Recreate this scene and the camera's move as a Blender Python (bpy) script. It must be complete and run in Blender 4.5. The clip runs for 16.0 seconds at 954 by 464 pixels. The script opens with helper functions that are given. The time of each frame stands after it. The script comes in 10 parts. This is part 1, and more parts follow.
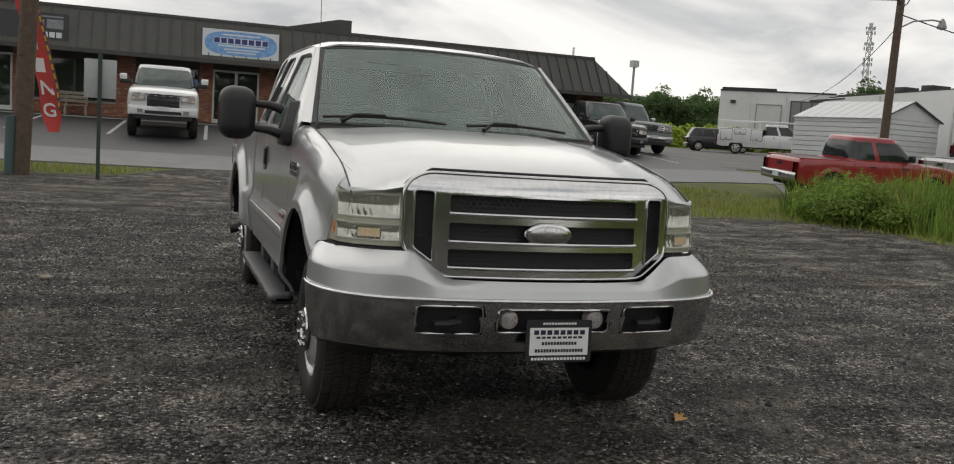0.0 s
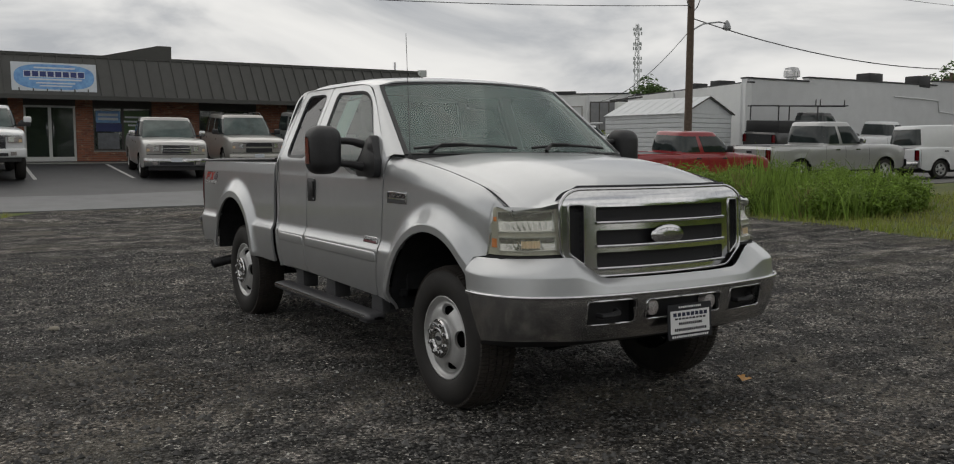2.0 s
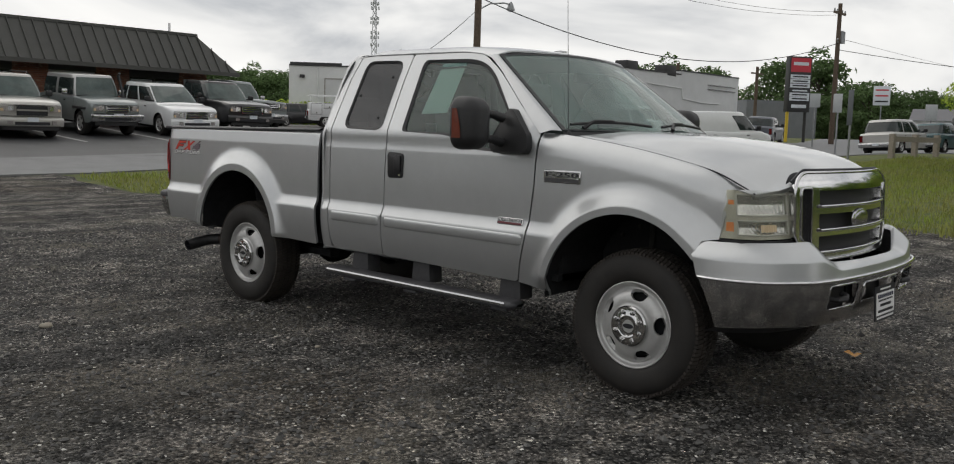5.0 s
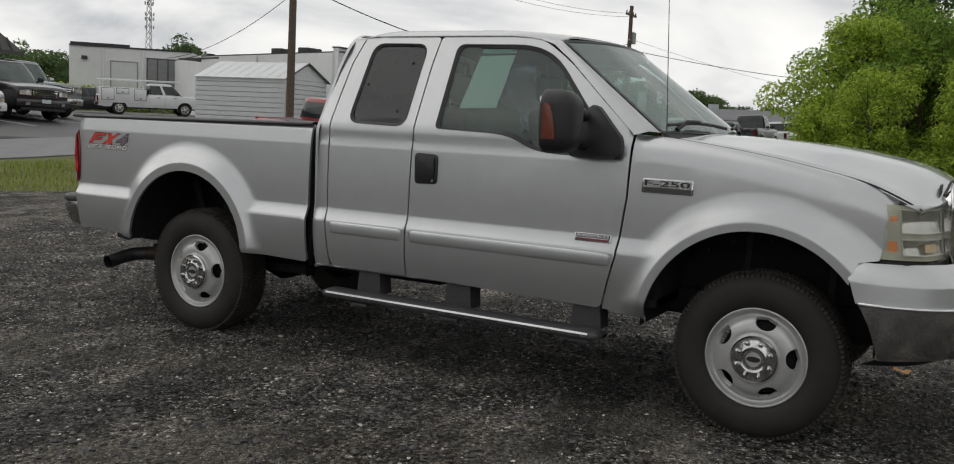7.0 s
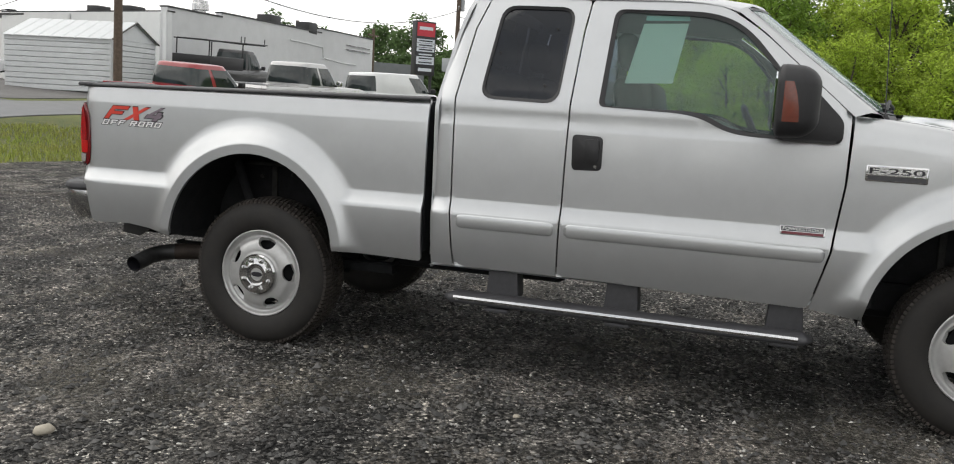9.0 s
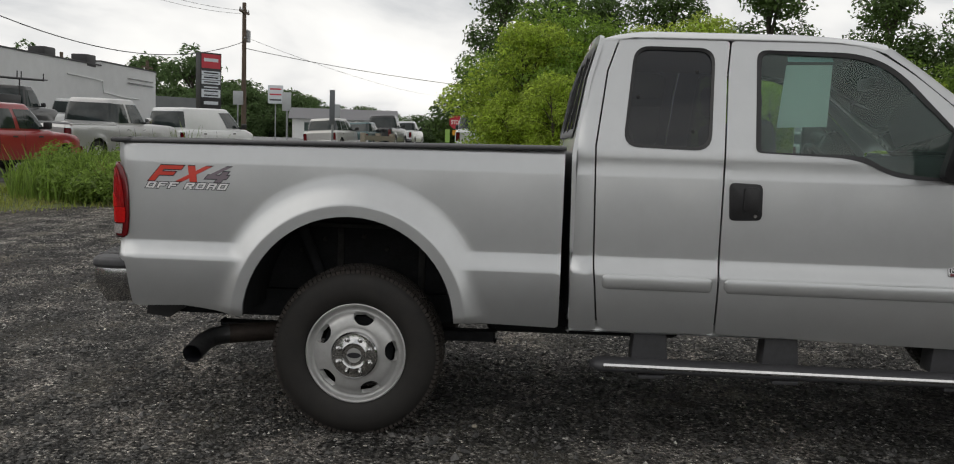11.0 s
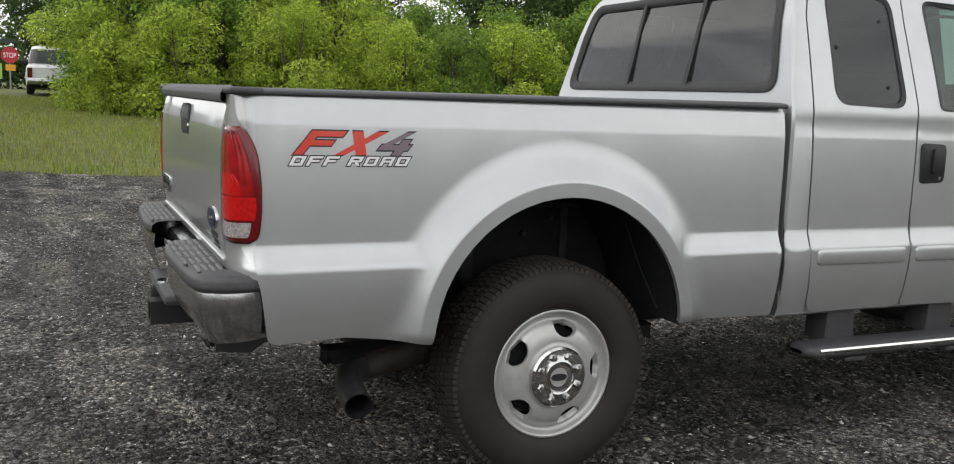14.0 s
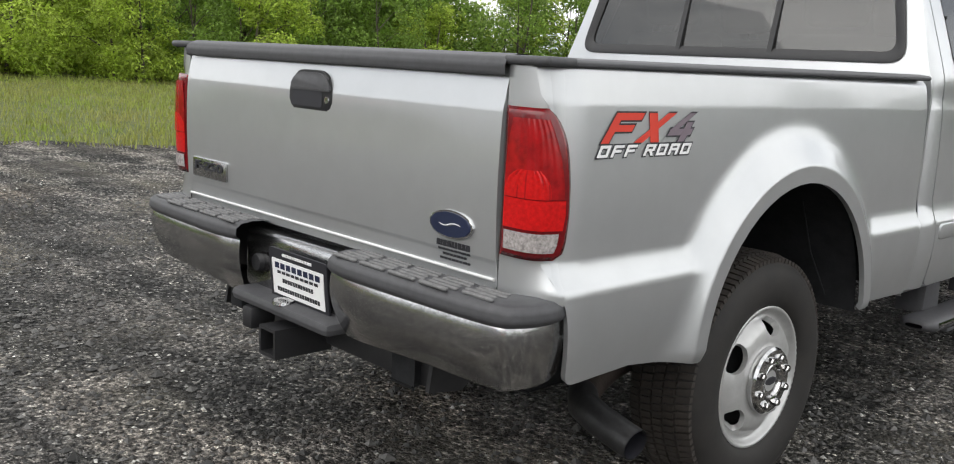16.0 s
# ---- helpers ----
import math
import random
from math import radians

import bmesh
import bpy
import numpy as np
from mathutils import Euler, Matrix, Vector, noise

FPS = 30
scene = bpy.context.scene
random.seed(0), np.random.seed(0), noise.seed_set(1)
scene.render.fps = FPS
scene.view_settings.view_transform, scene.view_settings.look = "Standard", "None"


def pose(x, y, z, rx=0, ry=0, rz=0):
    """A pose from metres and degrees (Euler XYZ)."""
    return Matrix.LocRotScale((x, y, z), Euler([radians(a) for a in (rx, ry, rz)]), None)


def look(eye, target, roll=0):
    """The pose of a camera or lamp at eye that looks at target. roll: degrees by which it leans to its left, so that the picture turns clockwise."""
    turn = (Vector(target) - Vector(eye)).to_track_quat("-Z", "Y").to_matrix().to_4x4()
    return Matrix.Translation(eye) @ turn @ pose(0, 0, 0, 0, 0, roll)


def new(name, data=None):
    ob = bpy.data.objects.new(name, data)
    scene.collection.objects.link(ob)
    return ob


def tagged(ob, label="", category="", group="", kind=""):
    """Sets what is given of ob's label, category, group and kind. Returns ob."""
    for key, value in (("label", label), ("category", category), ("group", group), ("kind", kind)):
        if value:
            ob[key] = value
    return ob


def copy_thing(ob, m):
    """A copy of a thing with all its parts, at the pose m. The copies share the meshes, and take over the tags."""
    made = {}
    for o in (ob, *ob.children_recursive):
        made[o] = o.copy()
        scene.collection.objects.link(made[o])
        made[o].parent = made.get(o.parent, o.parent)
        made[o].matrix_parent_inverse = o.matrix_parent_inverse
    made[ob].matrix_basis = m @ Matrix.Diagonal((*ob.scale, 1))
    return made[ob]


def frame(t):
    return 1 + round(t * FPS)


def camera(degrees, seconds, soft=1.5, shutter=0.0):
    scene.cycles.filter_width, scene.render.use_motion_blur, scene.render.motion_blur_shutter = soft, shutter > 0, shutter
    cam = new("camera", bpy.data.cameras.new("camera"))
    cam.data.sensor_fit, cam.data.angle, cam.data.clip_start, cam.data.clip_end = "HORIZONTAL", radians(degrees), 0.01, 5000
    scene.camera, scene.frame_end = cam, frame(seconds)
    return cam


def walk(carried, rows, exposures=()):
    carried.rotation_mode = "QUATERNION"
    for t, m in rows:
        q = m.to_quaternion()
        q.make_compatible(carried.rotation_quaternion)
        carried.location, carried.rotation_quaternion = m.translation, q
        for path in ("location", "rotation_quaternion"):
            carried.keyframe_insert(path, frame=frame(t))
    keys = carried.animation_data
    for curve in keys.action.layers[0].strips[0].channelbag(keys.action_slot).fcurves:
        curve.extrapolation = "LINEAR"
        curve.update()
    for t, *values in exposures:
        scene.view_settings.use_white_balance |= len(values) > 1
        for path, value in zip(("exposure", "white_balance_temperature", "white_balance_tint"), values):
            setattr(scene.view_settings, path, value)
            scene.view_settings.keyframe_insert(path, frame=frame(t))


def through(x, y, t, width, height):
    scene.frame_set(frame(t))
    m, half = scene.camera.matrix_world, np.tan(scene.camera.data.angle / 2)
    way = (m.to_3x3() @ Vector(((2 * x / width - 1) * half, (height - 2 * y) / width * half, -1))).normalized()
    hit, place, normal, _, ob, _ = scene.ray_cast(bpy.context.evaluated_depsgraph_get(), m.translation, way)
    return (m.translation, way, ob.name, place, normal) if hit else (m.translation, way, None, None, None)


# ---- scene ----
cam = camera(54.5, 16.0, soft=1.1)
PATH = [
    (0, (-1.678, -4.623, 1.435), (-1.012, -2.749, 1.221), 3.9),
    (0.5, (-2.113, -4.646, 1.454), (-1.29, -2.835, 1.253), 2.3),
    (1, (-2.584, -4.701, 1.458), (-1.73, -2.901, 1.281), 0.2),
    (1.5, (-3.028, -4.633, 1.45), (-2.083, -2.879, 1.275), -0.3),
    (2, (-3.475, -4.515, 1.446), (-2.424, -2.823, 1.272), -0.1),
    (2.5, (-3.858, -4.354, 1.437), (-2.738, -2.706, 1.266), -0.1),
    (3, (-4.224, -4.101, 1.435), (-3.036, -2.502, 1.256), -0.0),
    (3.5, (-4.564, -3.843, 1.446), (-3.254, -2.345, 1.246), 0.3),
    (4, (-4.779, -3.461, 1.437), (-3.422, -2.006, 1.238), 0.4),
    (4.2, (-4.885, -3.3, 1.434), (-3.516, -1.856, 1.231), 0.8),
    (6.3, (-5.258, -1.497, 1.421), (-3.579, -0.438, 1.182), 2.4),
    (6.5, (-5.274, -1.309, 1.421), (-3.581, -0.271, 1.185), 2.7),
    (7, (-5.303, -0.858, 1.408), (-3.554, 0.086, 1.184), 2.7),
    (7.5, (-5.265, -0.407, 1.384), (-3.473, 0.45, 1.153), 2.9),
    (8, (-5.274, 0.055, 1.37), (-3.42, 0.755, 1.104), 3.3),
    (8.5, (-5.302, 0.558, 1.363), (-3.428, 1.195, 1.073), 3.2),
    (9, (-5.344, 1.054, 1.373), (-3.444, 1.616, 1.099), 3.2),
    (9.5, (-5.397, 1.525, 1.404), (-3.466, 1.992, 1.173), 3.1),
    (9.7, (-5.382, 1.696, 1.394), (-3.439, 2.139, 1.229), 2.7),
    (11.8, (-4.851, 3.504, 1.399), (-2.873, 3.388, 1.122), 1.7),
    (12, (-4.743, 3.668, 1.381), (-2.768, 3.507, 1.106), 1.8),
    (12.5, (-4.502, 4.08, 1.352), (-2.54, 3.791, 1.094), 2.7),
    (13, (-4.266, 4.464, 1.365), (-2.366, 3.902, 1.095), 3.1),
    (13.5, (-3.983, 4.845, 1.36), (-2.117, 4.178, 1.09), 2.7),
    (14, (-3.714, 5.241, 1.368), (-1.92, 4.405, 1.082), 2.3),
    (14.5, (-3.419, 5.573, 1.364), (-1.694, 4.6, 1.084), 2.5),
    (15, (-3.085, 5.878, 1.36), (-1.461, 4.744, 1.082), 2.7),
    (15.5, (-2.736, 6.127, 1.353), (-1.213, 4.865, 1.059), 2.8),
    (16, (-2.338, 6.292, 1.35), (-0.915, 4.933, 0.992), 3.1),
]
walk(cam, [(t, look(eye, target, roll)) for t, eye, target, roll in PATH],
     [(0.0, -0.36, 6600, 10), (0.5, -0.72, 6600, 10), (1.0, -0.84, 6600, 10), (1.5, -0.73, 6500, 10), (2.5, -0.60, 6450, 10), (4.0, -0.46, 6420, 10), (6.5, -0.42, 6420, 10), (7.0, -0.42, 6420, 10), (8.0, 0.0, 6400, 10), (8.5, 0.3, 6420, 10),
      (9.0, 0.3, 6420, 10), (9.5, -0.6, 6420, 10), (9.7, -0.6, 6420, 10), (12.0, -0.18, 6500, 10), (13.0, -0.20, 6520, 10), (13.5, 0.00, 6440, 10), (14.0, 0.36, 6380, 10), (14.5, 0.52, 6320, 10), (15.0, 0.50, 6320, 10), (16.0, 0.70, 6320, 10)])

# ---- world, sun, exposure ----
scene.view_settings.exposure = 0.0
world = bpy.data.worlds.new("overcast_sky")
scene.world = world
world.use_nodes = True
wn, wl = world.node_tree.nodes, world.node_tree.links
wn.clear()
w_out = wn.new("ShaderNodeOutputWorld")
w_sky = wn.new("ShaderNodeTexSky")
w_sky.sky_type, w_sky.sun_disc = "NISHITA", False
w_sky.sun_elevation, w_sky.sun_rotation = radians(49.5), radians(355)
w_sky.air_density, w_sky.dust_density = 1.0, 3.0
w_bg_sky = wn.new("ShaderNodeBackground")
w_bg_sky.inputs["Strength"].default_value = 0.05
wl.new(w_sky.outputs[0], w_bg_sky.inputs["Color"])
w_co = wn.new("ShaderNodeTexCoord")
w_map = wn.new("ShaderNodeMapping")
w_map.inputs["Scale"].default_value = (1.5, 1.5, 4.0)
wl.new(w_co.outputs["Generated"], w_map.inputs["Vector"])
w_noise = wn.new("ShaderNodeTexNoise")
w_noise.inputs["Scale"].default_value = 1.7
w_noise.inputs["Detail"].default_value = 7
w_noise.inputs["Roughness"].default_value = 0.55
w_noise.inputs["Distortion"].default_value = 0.5
wl.new(w_map.outputs[0], w_noise.inputs["Vector"])
w_ramp = wn.new("ShaderNodeValToRGB")
wr = w_ramp.color_ramp
wr.elements[0].position, wr.elements[0].color = 0.34, (0.45, 0.465, 0.485, 1)
wr.elements[1].position, wr.elements[1].color = 0.66, (1.0, 0.98, 0.935, 1)
mid = wr.elements.new(0.51)
mid.color = (0.84, 0.83, 0.805, 1)
wl.new(w_noise.outputs[0], w_ramp.inputs[0])
w_bg_cloud = wn.new("ShaderNodeBackground")
wl.new(w_ramp.outputs[0], w_bg_cloud.inputs["Color"])
w_sep = wn.new("ShaderNodeSeparateXYZ")
wl.new(w_co.outputs["Generated"], w_sep.inputs[0])
w_lift = wn.new("ShaderNodeMapRange")
w_lift.inputs["From Min"].default_value, w_lift.inputs["From Max"].default_value = 0.0, 0.9
w_lift.inputs["To Min"].default_value, w_lift.inputs["To Max"].default_value = 1.62, 1.20
wl.new(w_sep.outputs["Z"], w_lift.inputs["Value"])
wl.new(w_lift.outputs[0], w_bg_cloud.inputs["Strength"])
w_mix = wn.new("ShaderNodeMixShader")
w_mix.inputs[0].default_value = 0.9
wl.new(w_bg_sky.outputs[0], w_mix.inputs[1])
wl.new(w_bg_cloud.outputs[0], w_mix.inputs[2])
wl.new(w_mix.outputs[0], w_out.inputs[0])

sun = new("sun", bpy.data.lights.new("sun", "SUN"))
sun.data.energy, sun.data.angle, sun.data.color = 0.95, radians(80), (1.0, 0.955, 0.88)
sun.matrix_world = look((-3, 34, 40), (0, 0, 0))

# ---- materials ----
MATS = {}


def mat(name, col, rough=0.5, metal=0.0, var=0.0, scale=20.0, col2=None, bump=0.0, bscale=80.0, coat=0.0, spec=0.5, big=0.0, emit=0.0, alpha=1.0, trans=0.0, detail=6.0, island=0.0, objvar=0.0):
    """A principled material with two-scale noise in colour, roughness and relief."""
    if name in MATS:
        return MATS[name]
    m = bpy.data.materials.new(name)
    m.use_nodes = True
    n, l = m.node_tree.nodes, m.node_tree.links
    b = n["Principled BSDF"]
    b.inputs["Base Color"].default_value = (*col, 1)
    b.inputs["Roughness"].default_value = rough
    b.inputs["Metallic"].default_value = metal
    b.inputs["Specular IOR Level"].default_value = spec
    b.inputs["Coat Weight"].default_value = coat
    b.inputs["Coat Roughness"].default_value = 0.06
    b.inputs["Alpha"].default_value = alpha
    b.inputs["Transmission Weight"].default_value = trans
    if emit:
        b.inputs["Emission Color"].default_value = (*col, 1)
        b.inputs["Emission Strength"].default_value = emit
    tc = n.new("ShaderNodeTexCoord")
    geo = n.new("ShaderNodeNewGeometry")
    source = geo.outputs["Position"]
    last = None
    if var or col2:
        c2 = col2 or tuple(max(0.0, c * (1 - var)) for c in col)
        tx = n.new("ShaderNodeTexNoise")
        tx.inputs["Scale"].default_value, tx.inputs["Detail"].default_value = scale, detail
        tx.inputs["Roughness"].default_value = 0.65
        l.new(source, tx.inputs["Vector"])
        rp = n.new("ShaderNodeMapRange")
        rp.inputs["From Min"].default_value, rp.inputs["From Max"].default_value = 0.32, 0.68
        l.new(tx.outputs[0], rp.inputs["Value"])
        mx = n.new("ShaderNodeMix")
        mx.data_type = "RGBA"
        mx.inputs["A"].default_value, mx.inputs["B"].default_value = (*col, 1), (*c2, 1)
        l.new(rp.outputs[0], mx.inputs["Factor"])
        last = mx.outputs["Result"]
    if big:
        t2 = n.new("ShaderNodeTexNoise")
        t2.inputs["Scale"].default_value, t2.inputs["Detail"].default_value = scale / 14.0, 3
        l.new(source, t2.inputs["Vector"])
        r2 = n.new("ShaderNodeMapRange")
        r2.inputs["From Min"].default_value, r2.inputs["From Max"].default_value = 0.3, 0.7
        r2.inputs["To Min"].default_value, r2.inputs["To Max"].default_value = 1 - big, 1 + big
        l.new(t2.outputs[0], r2.inputs["Value"])
        hv = n.new("ShaderNodeHueSaturation")
        if last:
            l.new(last, hv.inputs["Color"])
        else:
            hv.inputs["Color"].default_value = (*col, 1)
        l.new(r2.outputs[0], hv.inputs["Value"])
        last = hv.outputs[0]
    if island or objvar:
        hv = n.new("ShaderNodeHueSaturation")
        if last:
            l.new(last, hv.inputs["Color"])
        else:
            hv.inputs["Color"].default_value = (*col, 1)
        r3 = n.new("ShaderNodeMapRange")
        a = island or objvar
        r3.inputs["To Min"].default_value, r3.inputs["To Max"].default_value = 1 - a, 1 + a
        if island:
            l.new(geo.outputs["Random Per Island"], r3.inputs["Value"])
        else:
            oi = n.new("ShaderNodeObjectInfo")
            l.new(oi.outputs["Random"], r3.inputs["Value"])
        l.new(r3.outputs[0], hv.inputs["Value"])
        last = hv.outputs[0]
    if last:
        l.new(last, b.inputs["Base Color"])
    if bump:
        tb = n.new("ShaderNodeTexNoise")
        tb.inputs["Scale"].default_value, tb.inputs["Detail"].default_value = bscale, 5
        l.new(source, tb.inputs["Vector"])
        bp = n.new("ShaderNodeBump")
        bp.inputs["Strength"].default_value = bump
        bp.inputs["Distance"].default_value = 0.6 / bscale
        l.new(tb.outputs[0], bp.inputs["Height"])
        l.new(bp.outputs[0], b.inputs["Normal"])
    MATS[name] = m
    return m


def glass_mat(name, tint, density, rough=0.0, ior=1.62, dust_sheen=0.0, film=(0.62, 0.62, 0.58)):
    """A thin pane: a mix of see-through tint and mirror gloss by Fresnel, under a diffuse film that paints in dust and
    reflected sky haze.
    """
    m = bpy.data.materials.new(name)
    m.use_nodes = True
    n, l = m.node_tree.nodes, m.node_tree.links
    n.clear()
    out = n.new("ShaderNodeOutputMaterial")
    tr = n.new("ShaderNodeBsdfTransparent")
    tr.inputs[0].default_value = (*[c * (1 - density) for c in tint], 1)
    gl = n.new("ShaderNodeBsdfGlossy")
    gl.inputs["Roughness"].default_value = 0.015 + rough
    fr = n.new("ShaderNodeFresnel")
    fr.inputs[0].default_value = ior
    geo = n.new("ShaderNodeNewGeometry")
    mx = n.new("ShaderNodeMixShader")
    l.new(fr.outputs[0], mx.inputs[0])
    l.new(tr.outputs[0], mx.inputs[1])
    l.new(gl.outputs[0], mx.inputs[2])
    df = n.new("ShaderNodeBsdfDiffuse")
    df.inputs[0].default_value = (*film, 1)
    tx = n.new("ShaderNodeTexNoise")
    tx.inputs["Scale"].default_value, tx.inputs["Detail"].default_value = 7.0, 6
    l.new(geo.outputs["Position"], tx.inputs["Vector"])
    mr = n.new("ShaderNodeMapRange")
    mr.inputs["From Min"].default_value, mr.inputs["From Max"].default_value = 0.3, 0.7
    mr.inputs["To Min"].default_value, mr.inputs["To Max"].default_value = dust_sheen * 0.7, dust_sheen * 1.3
    l.new(tx.outputs[0], mr.inputs["Value"])
    md = n.new("ShaderNodeMixShader")
    l.new(mr.outputs[0], md.inputs[0])
    l.new(mx.outputs[0], md.inputs[1])
    l.new(df.outputs[0], md.inputs[2])
    l.new(md.outputs[0], out.inputs[0])
    MATS[name] = m
    return m


def leaf_mat(name, col, through, **kw):
    """A leaf that also lets light shine through."""
    m = mat(name, col, **kw)
    n, l = m.node_tree.nodes, m.node_tree.links
    b = n["Principled BSDF"]
    out = [x for x in n if x.type == "OUTPUT_MATERIAL"][0]
    tl = n.new("ShaderNodeBsdfTranslucent")
    src = b.inputs["Base Color"].links[0].from_socket
    hv = n.new("ShaderNodeHueSaturation")
    hv.inputs["Value"].default_value = 1.35
    l.new(src, hv.inputs["Color"])
    l.new(hv.outputs[0], tl.inputs[0])
    mx = n.new("ShaderNodeMixShader")
    mx.inputs[0].default_value = through
    l.new(b.outputs[0], mx.inputs[1])
    l.new(tl.outputs[0], mx.inputs[2])
    l.new(mx.outputs[0], out.inputs[0])
    return m


M_SILVER = mat("silver_paint", (0.525, 0.536, 0.546), 0.34, 0.72, var=0.05, scale=9, coat=0.85, bump=0.015, bscale=900)
M_CHROME = mat("chrome", (0.66, 0.66, 0.67), 0.07, 1.0, var=0.15, scale=40)
M_CHROME_DULL = mat("worn_chrome", (0.60, 0.60, 0.605), 0.20, 1.0, var=0.40, scale=110, big=0.12, bump=0.05, bscale=200)
M_BLACK = mat("black_plastic", (0.018, 0.018, 0.02), 0.5, var=0.3, scale=30, bump=0.08, bscale=400)
M_GREYPLASTIC = mat("grey_cap_plastic", (0.06, 0.06, 0.065), 0.55, var=0.25, scale=40, bump=0.1, bscale=400)
M_WELL = mat("dusty_underbody", (0.06, 0.06, 0.058), 0.85, spec=0.15, var=0.4, scale=20, bump=0.2, bscale=60)
M_DARK = mat("dark_underbody", (0.026, 0.027, 0.029), 0.8, spec=0.15, var=0.4, scale=14, bump=0.2, bscale=60)
M_RUBBER = mat("tyre_rubber", (0.011, 0.0102, 0.0097), 0.72, var=0.35, scale=12, col2=(0.020, 0.0175, 0.0155), bump=0.15, bscale=220)
M_TREAD = mat("dusty_tread", (0.020, 0.0175, 0.0155), 0.85, var=0.4, scale=14, col2=(0.040, 0.032, 0.027), bump=0.15, bscale=220)
M_WHEEL = mat("wheel_silver", (0.53, 0.53, 0.525), 0.36, 0.45, var=0.15, scale=20, coat=0.2)
M_LENS = mat("headlight_lens", (0.66, 0.68, 0.56), 0.12, 0.0, var=0.25, scale=18, coat=0.8, alpha=0.13)
M_LAMPHOUSE = mat("lamp_housing", (0.44, 0.43, 0.34), 0.32, 0.2, var=0.2, scale=30)
M_BULB = mat("pale_amber_bulb", (0.74, 0.56, 0.34), 0.3, var=0.1, scale=60)
M_HUB = mat("polished_hub_chrome", (0.62, 0.62, 0.62), 0.11, 1.0, var=0.12, scale=30)
M_REFLECTOR = mat("lamp_reflector", (0.60, 0.60, 0.55), 0.12, 0.95, var=0.2, scale=40)
M_AMBER = mat("amber_lens", (0.75, 0.22, 0.03), 0.2, coat=0.5, var=0.2, scale=60)
M_AMBERDARK = mat("dark_amber_lens", (0.17, 0.032, 0.014), 0.25, coat=0.6, var=0.35, scale=50)
M_RED = mat("red_lens", (0.17, 0.004, 0.007), 0.16, spec=0.4, coat=0.5, var=0.35, scale=70)
M_REDMID = mat("ribbed_red_lens", (0.36, 0.007, 0.009), 0.2, spec=0.25, coat=0.25, var=0.5, scale=30)
M_REDBRIGHT = mat("red_reflector_and_glow", (0.60, 0.009, 0.009), 0.2, spec=0.25, coat=0.25, var=0.35, scale=110)
M_CLEARLENS = mat("clear_ribbed_lens", (0.50, 0.46, 0.45), 0.15, coat=0.8, var=0.6, scale=120)
M_STEEL = mat("rusty_pipe", (0.055, 0.042, 0.035), 0.65, 0.5, var=0.5, scale=20, bump=0.2, bscale=90)
M_PIPE = mat("dark_pipe", (0.07, 0.07, 0.072), 0.45, 0.7, var=0.4, scale=25, bump=0.1, bscale=90)
M_WHITE = mat("white_print", (0.80, 0.80, 0.80), 0.5, var=0.04, scale=30)
M_WORNPAD = mat("worn_grey_pad", (0.17, 0.17, 0.172), 0.6, var=0.35, scale=60, bump=0.1, bscale=300)
M_LIP = mat("pale_silver_edge", (0.72, 0.72, 0.72), 0.35, 0.3, var=0.05, scale=20)
# black for print, and for shade in gaps, recesses and openings
M_INK_SHADE = mat("black_print_and_shade", (0.015, 0.015, 0.02), 0.5)
M_BLUEINK = mat("blue_print", (0.008, 0.014, 0.045), 0.45)
M_PAPER = mat("paper_sheet", (0.70, 0.78, 0.74), 0.7, var=0.06, scale=30)
M_SEAT = mat("grey_cloth", (0.10, 0.10, 0.10), 0.9, var=0.3, scale=60, bump=0.2, bscale=300)
M_DASH = mat("grey_dash", (0.07, 0.072, 0.075), 0.65, var=0.2, scale=40, bump=0.1, bscale=500)
M_LINING = mat("roof_lining", (0.22, 0.22, 0.21), 0.9, var=0.1, scale=30)
# film colours carry reflected sky haze as well as dust
M_GLASS = glass_mat("clear_glass", (0.74, 0.92, 0.86), 0.10, dust_sheen=0.085, film=(0.40, 0.56, 0.51))
M_SHIELD = glass_mat("windshield_glass", (0.70, 0.86, 0.82), 0.30, dust_sheen=0.20, ior=1.7, film=(0.40, 0.56, 0.51))
M_TINT = glass_mat("tinted_glass", (0.15, 0.165, 0.22), 0.5, dust_sheen=0.022, film=(0.20, 0.26, 0.38))
M_REARGLASS = glass_mat("rear_tinted_glass", (0.20, 0.20, 0.235), 0.45, dust_sheen=0.03, ior=1.9)
# sky reflected by sloped windshields is put into this paler base colour
M_CARGLASS = mat("far_car_glass_sky_tone", (0.085, 0.115, 0.108), 0.05, var=0.5, scale=2, coat=0.0, spec=0.5)
M_SIDEGLASS = mat("dark_car_side_glass", (0.030, 0.040, 0.040), 0.05, var=0.5, scale=2, spec=0.5)
M_DECALRED = mat("red_decal", (0.62, 0.045, 0.025), 0.35, coat=0.4, var=0.05, scale=30)
M_DECALGREY = mat("purple_grey_decal", (0.19, 0.15, 0.18), 0.35, coat=0.4, var=0.05, scale=30)

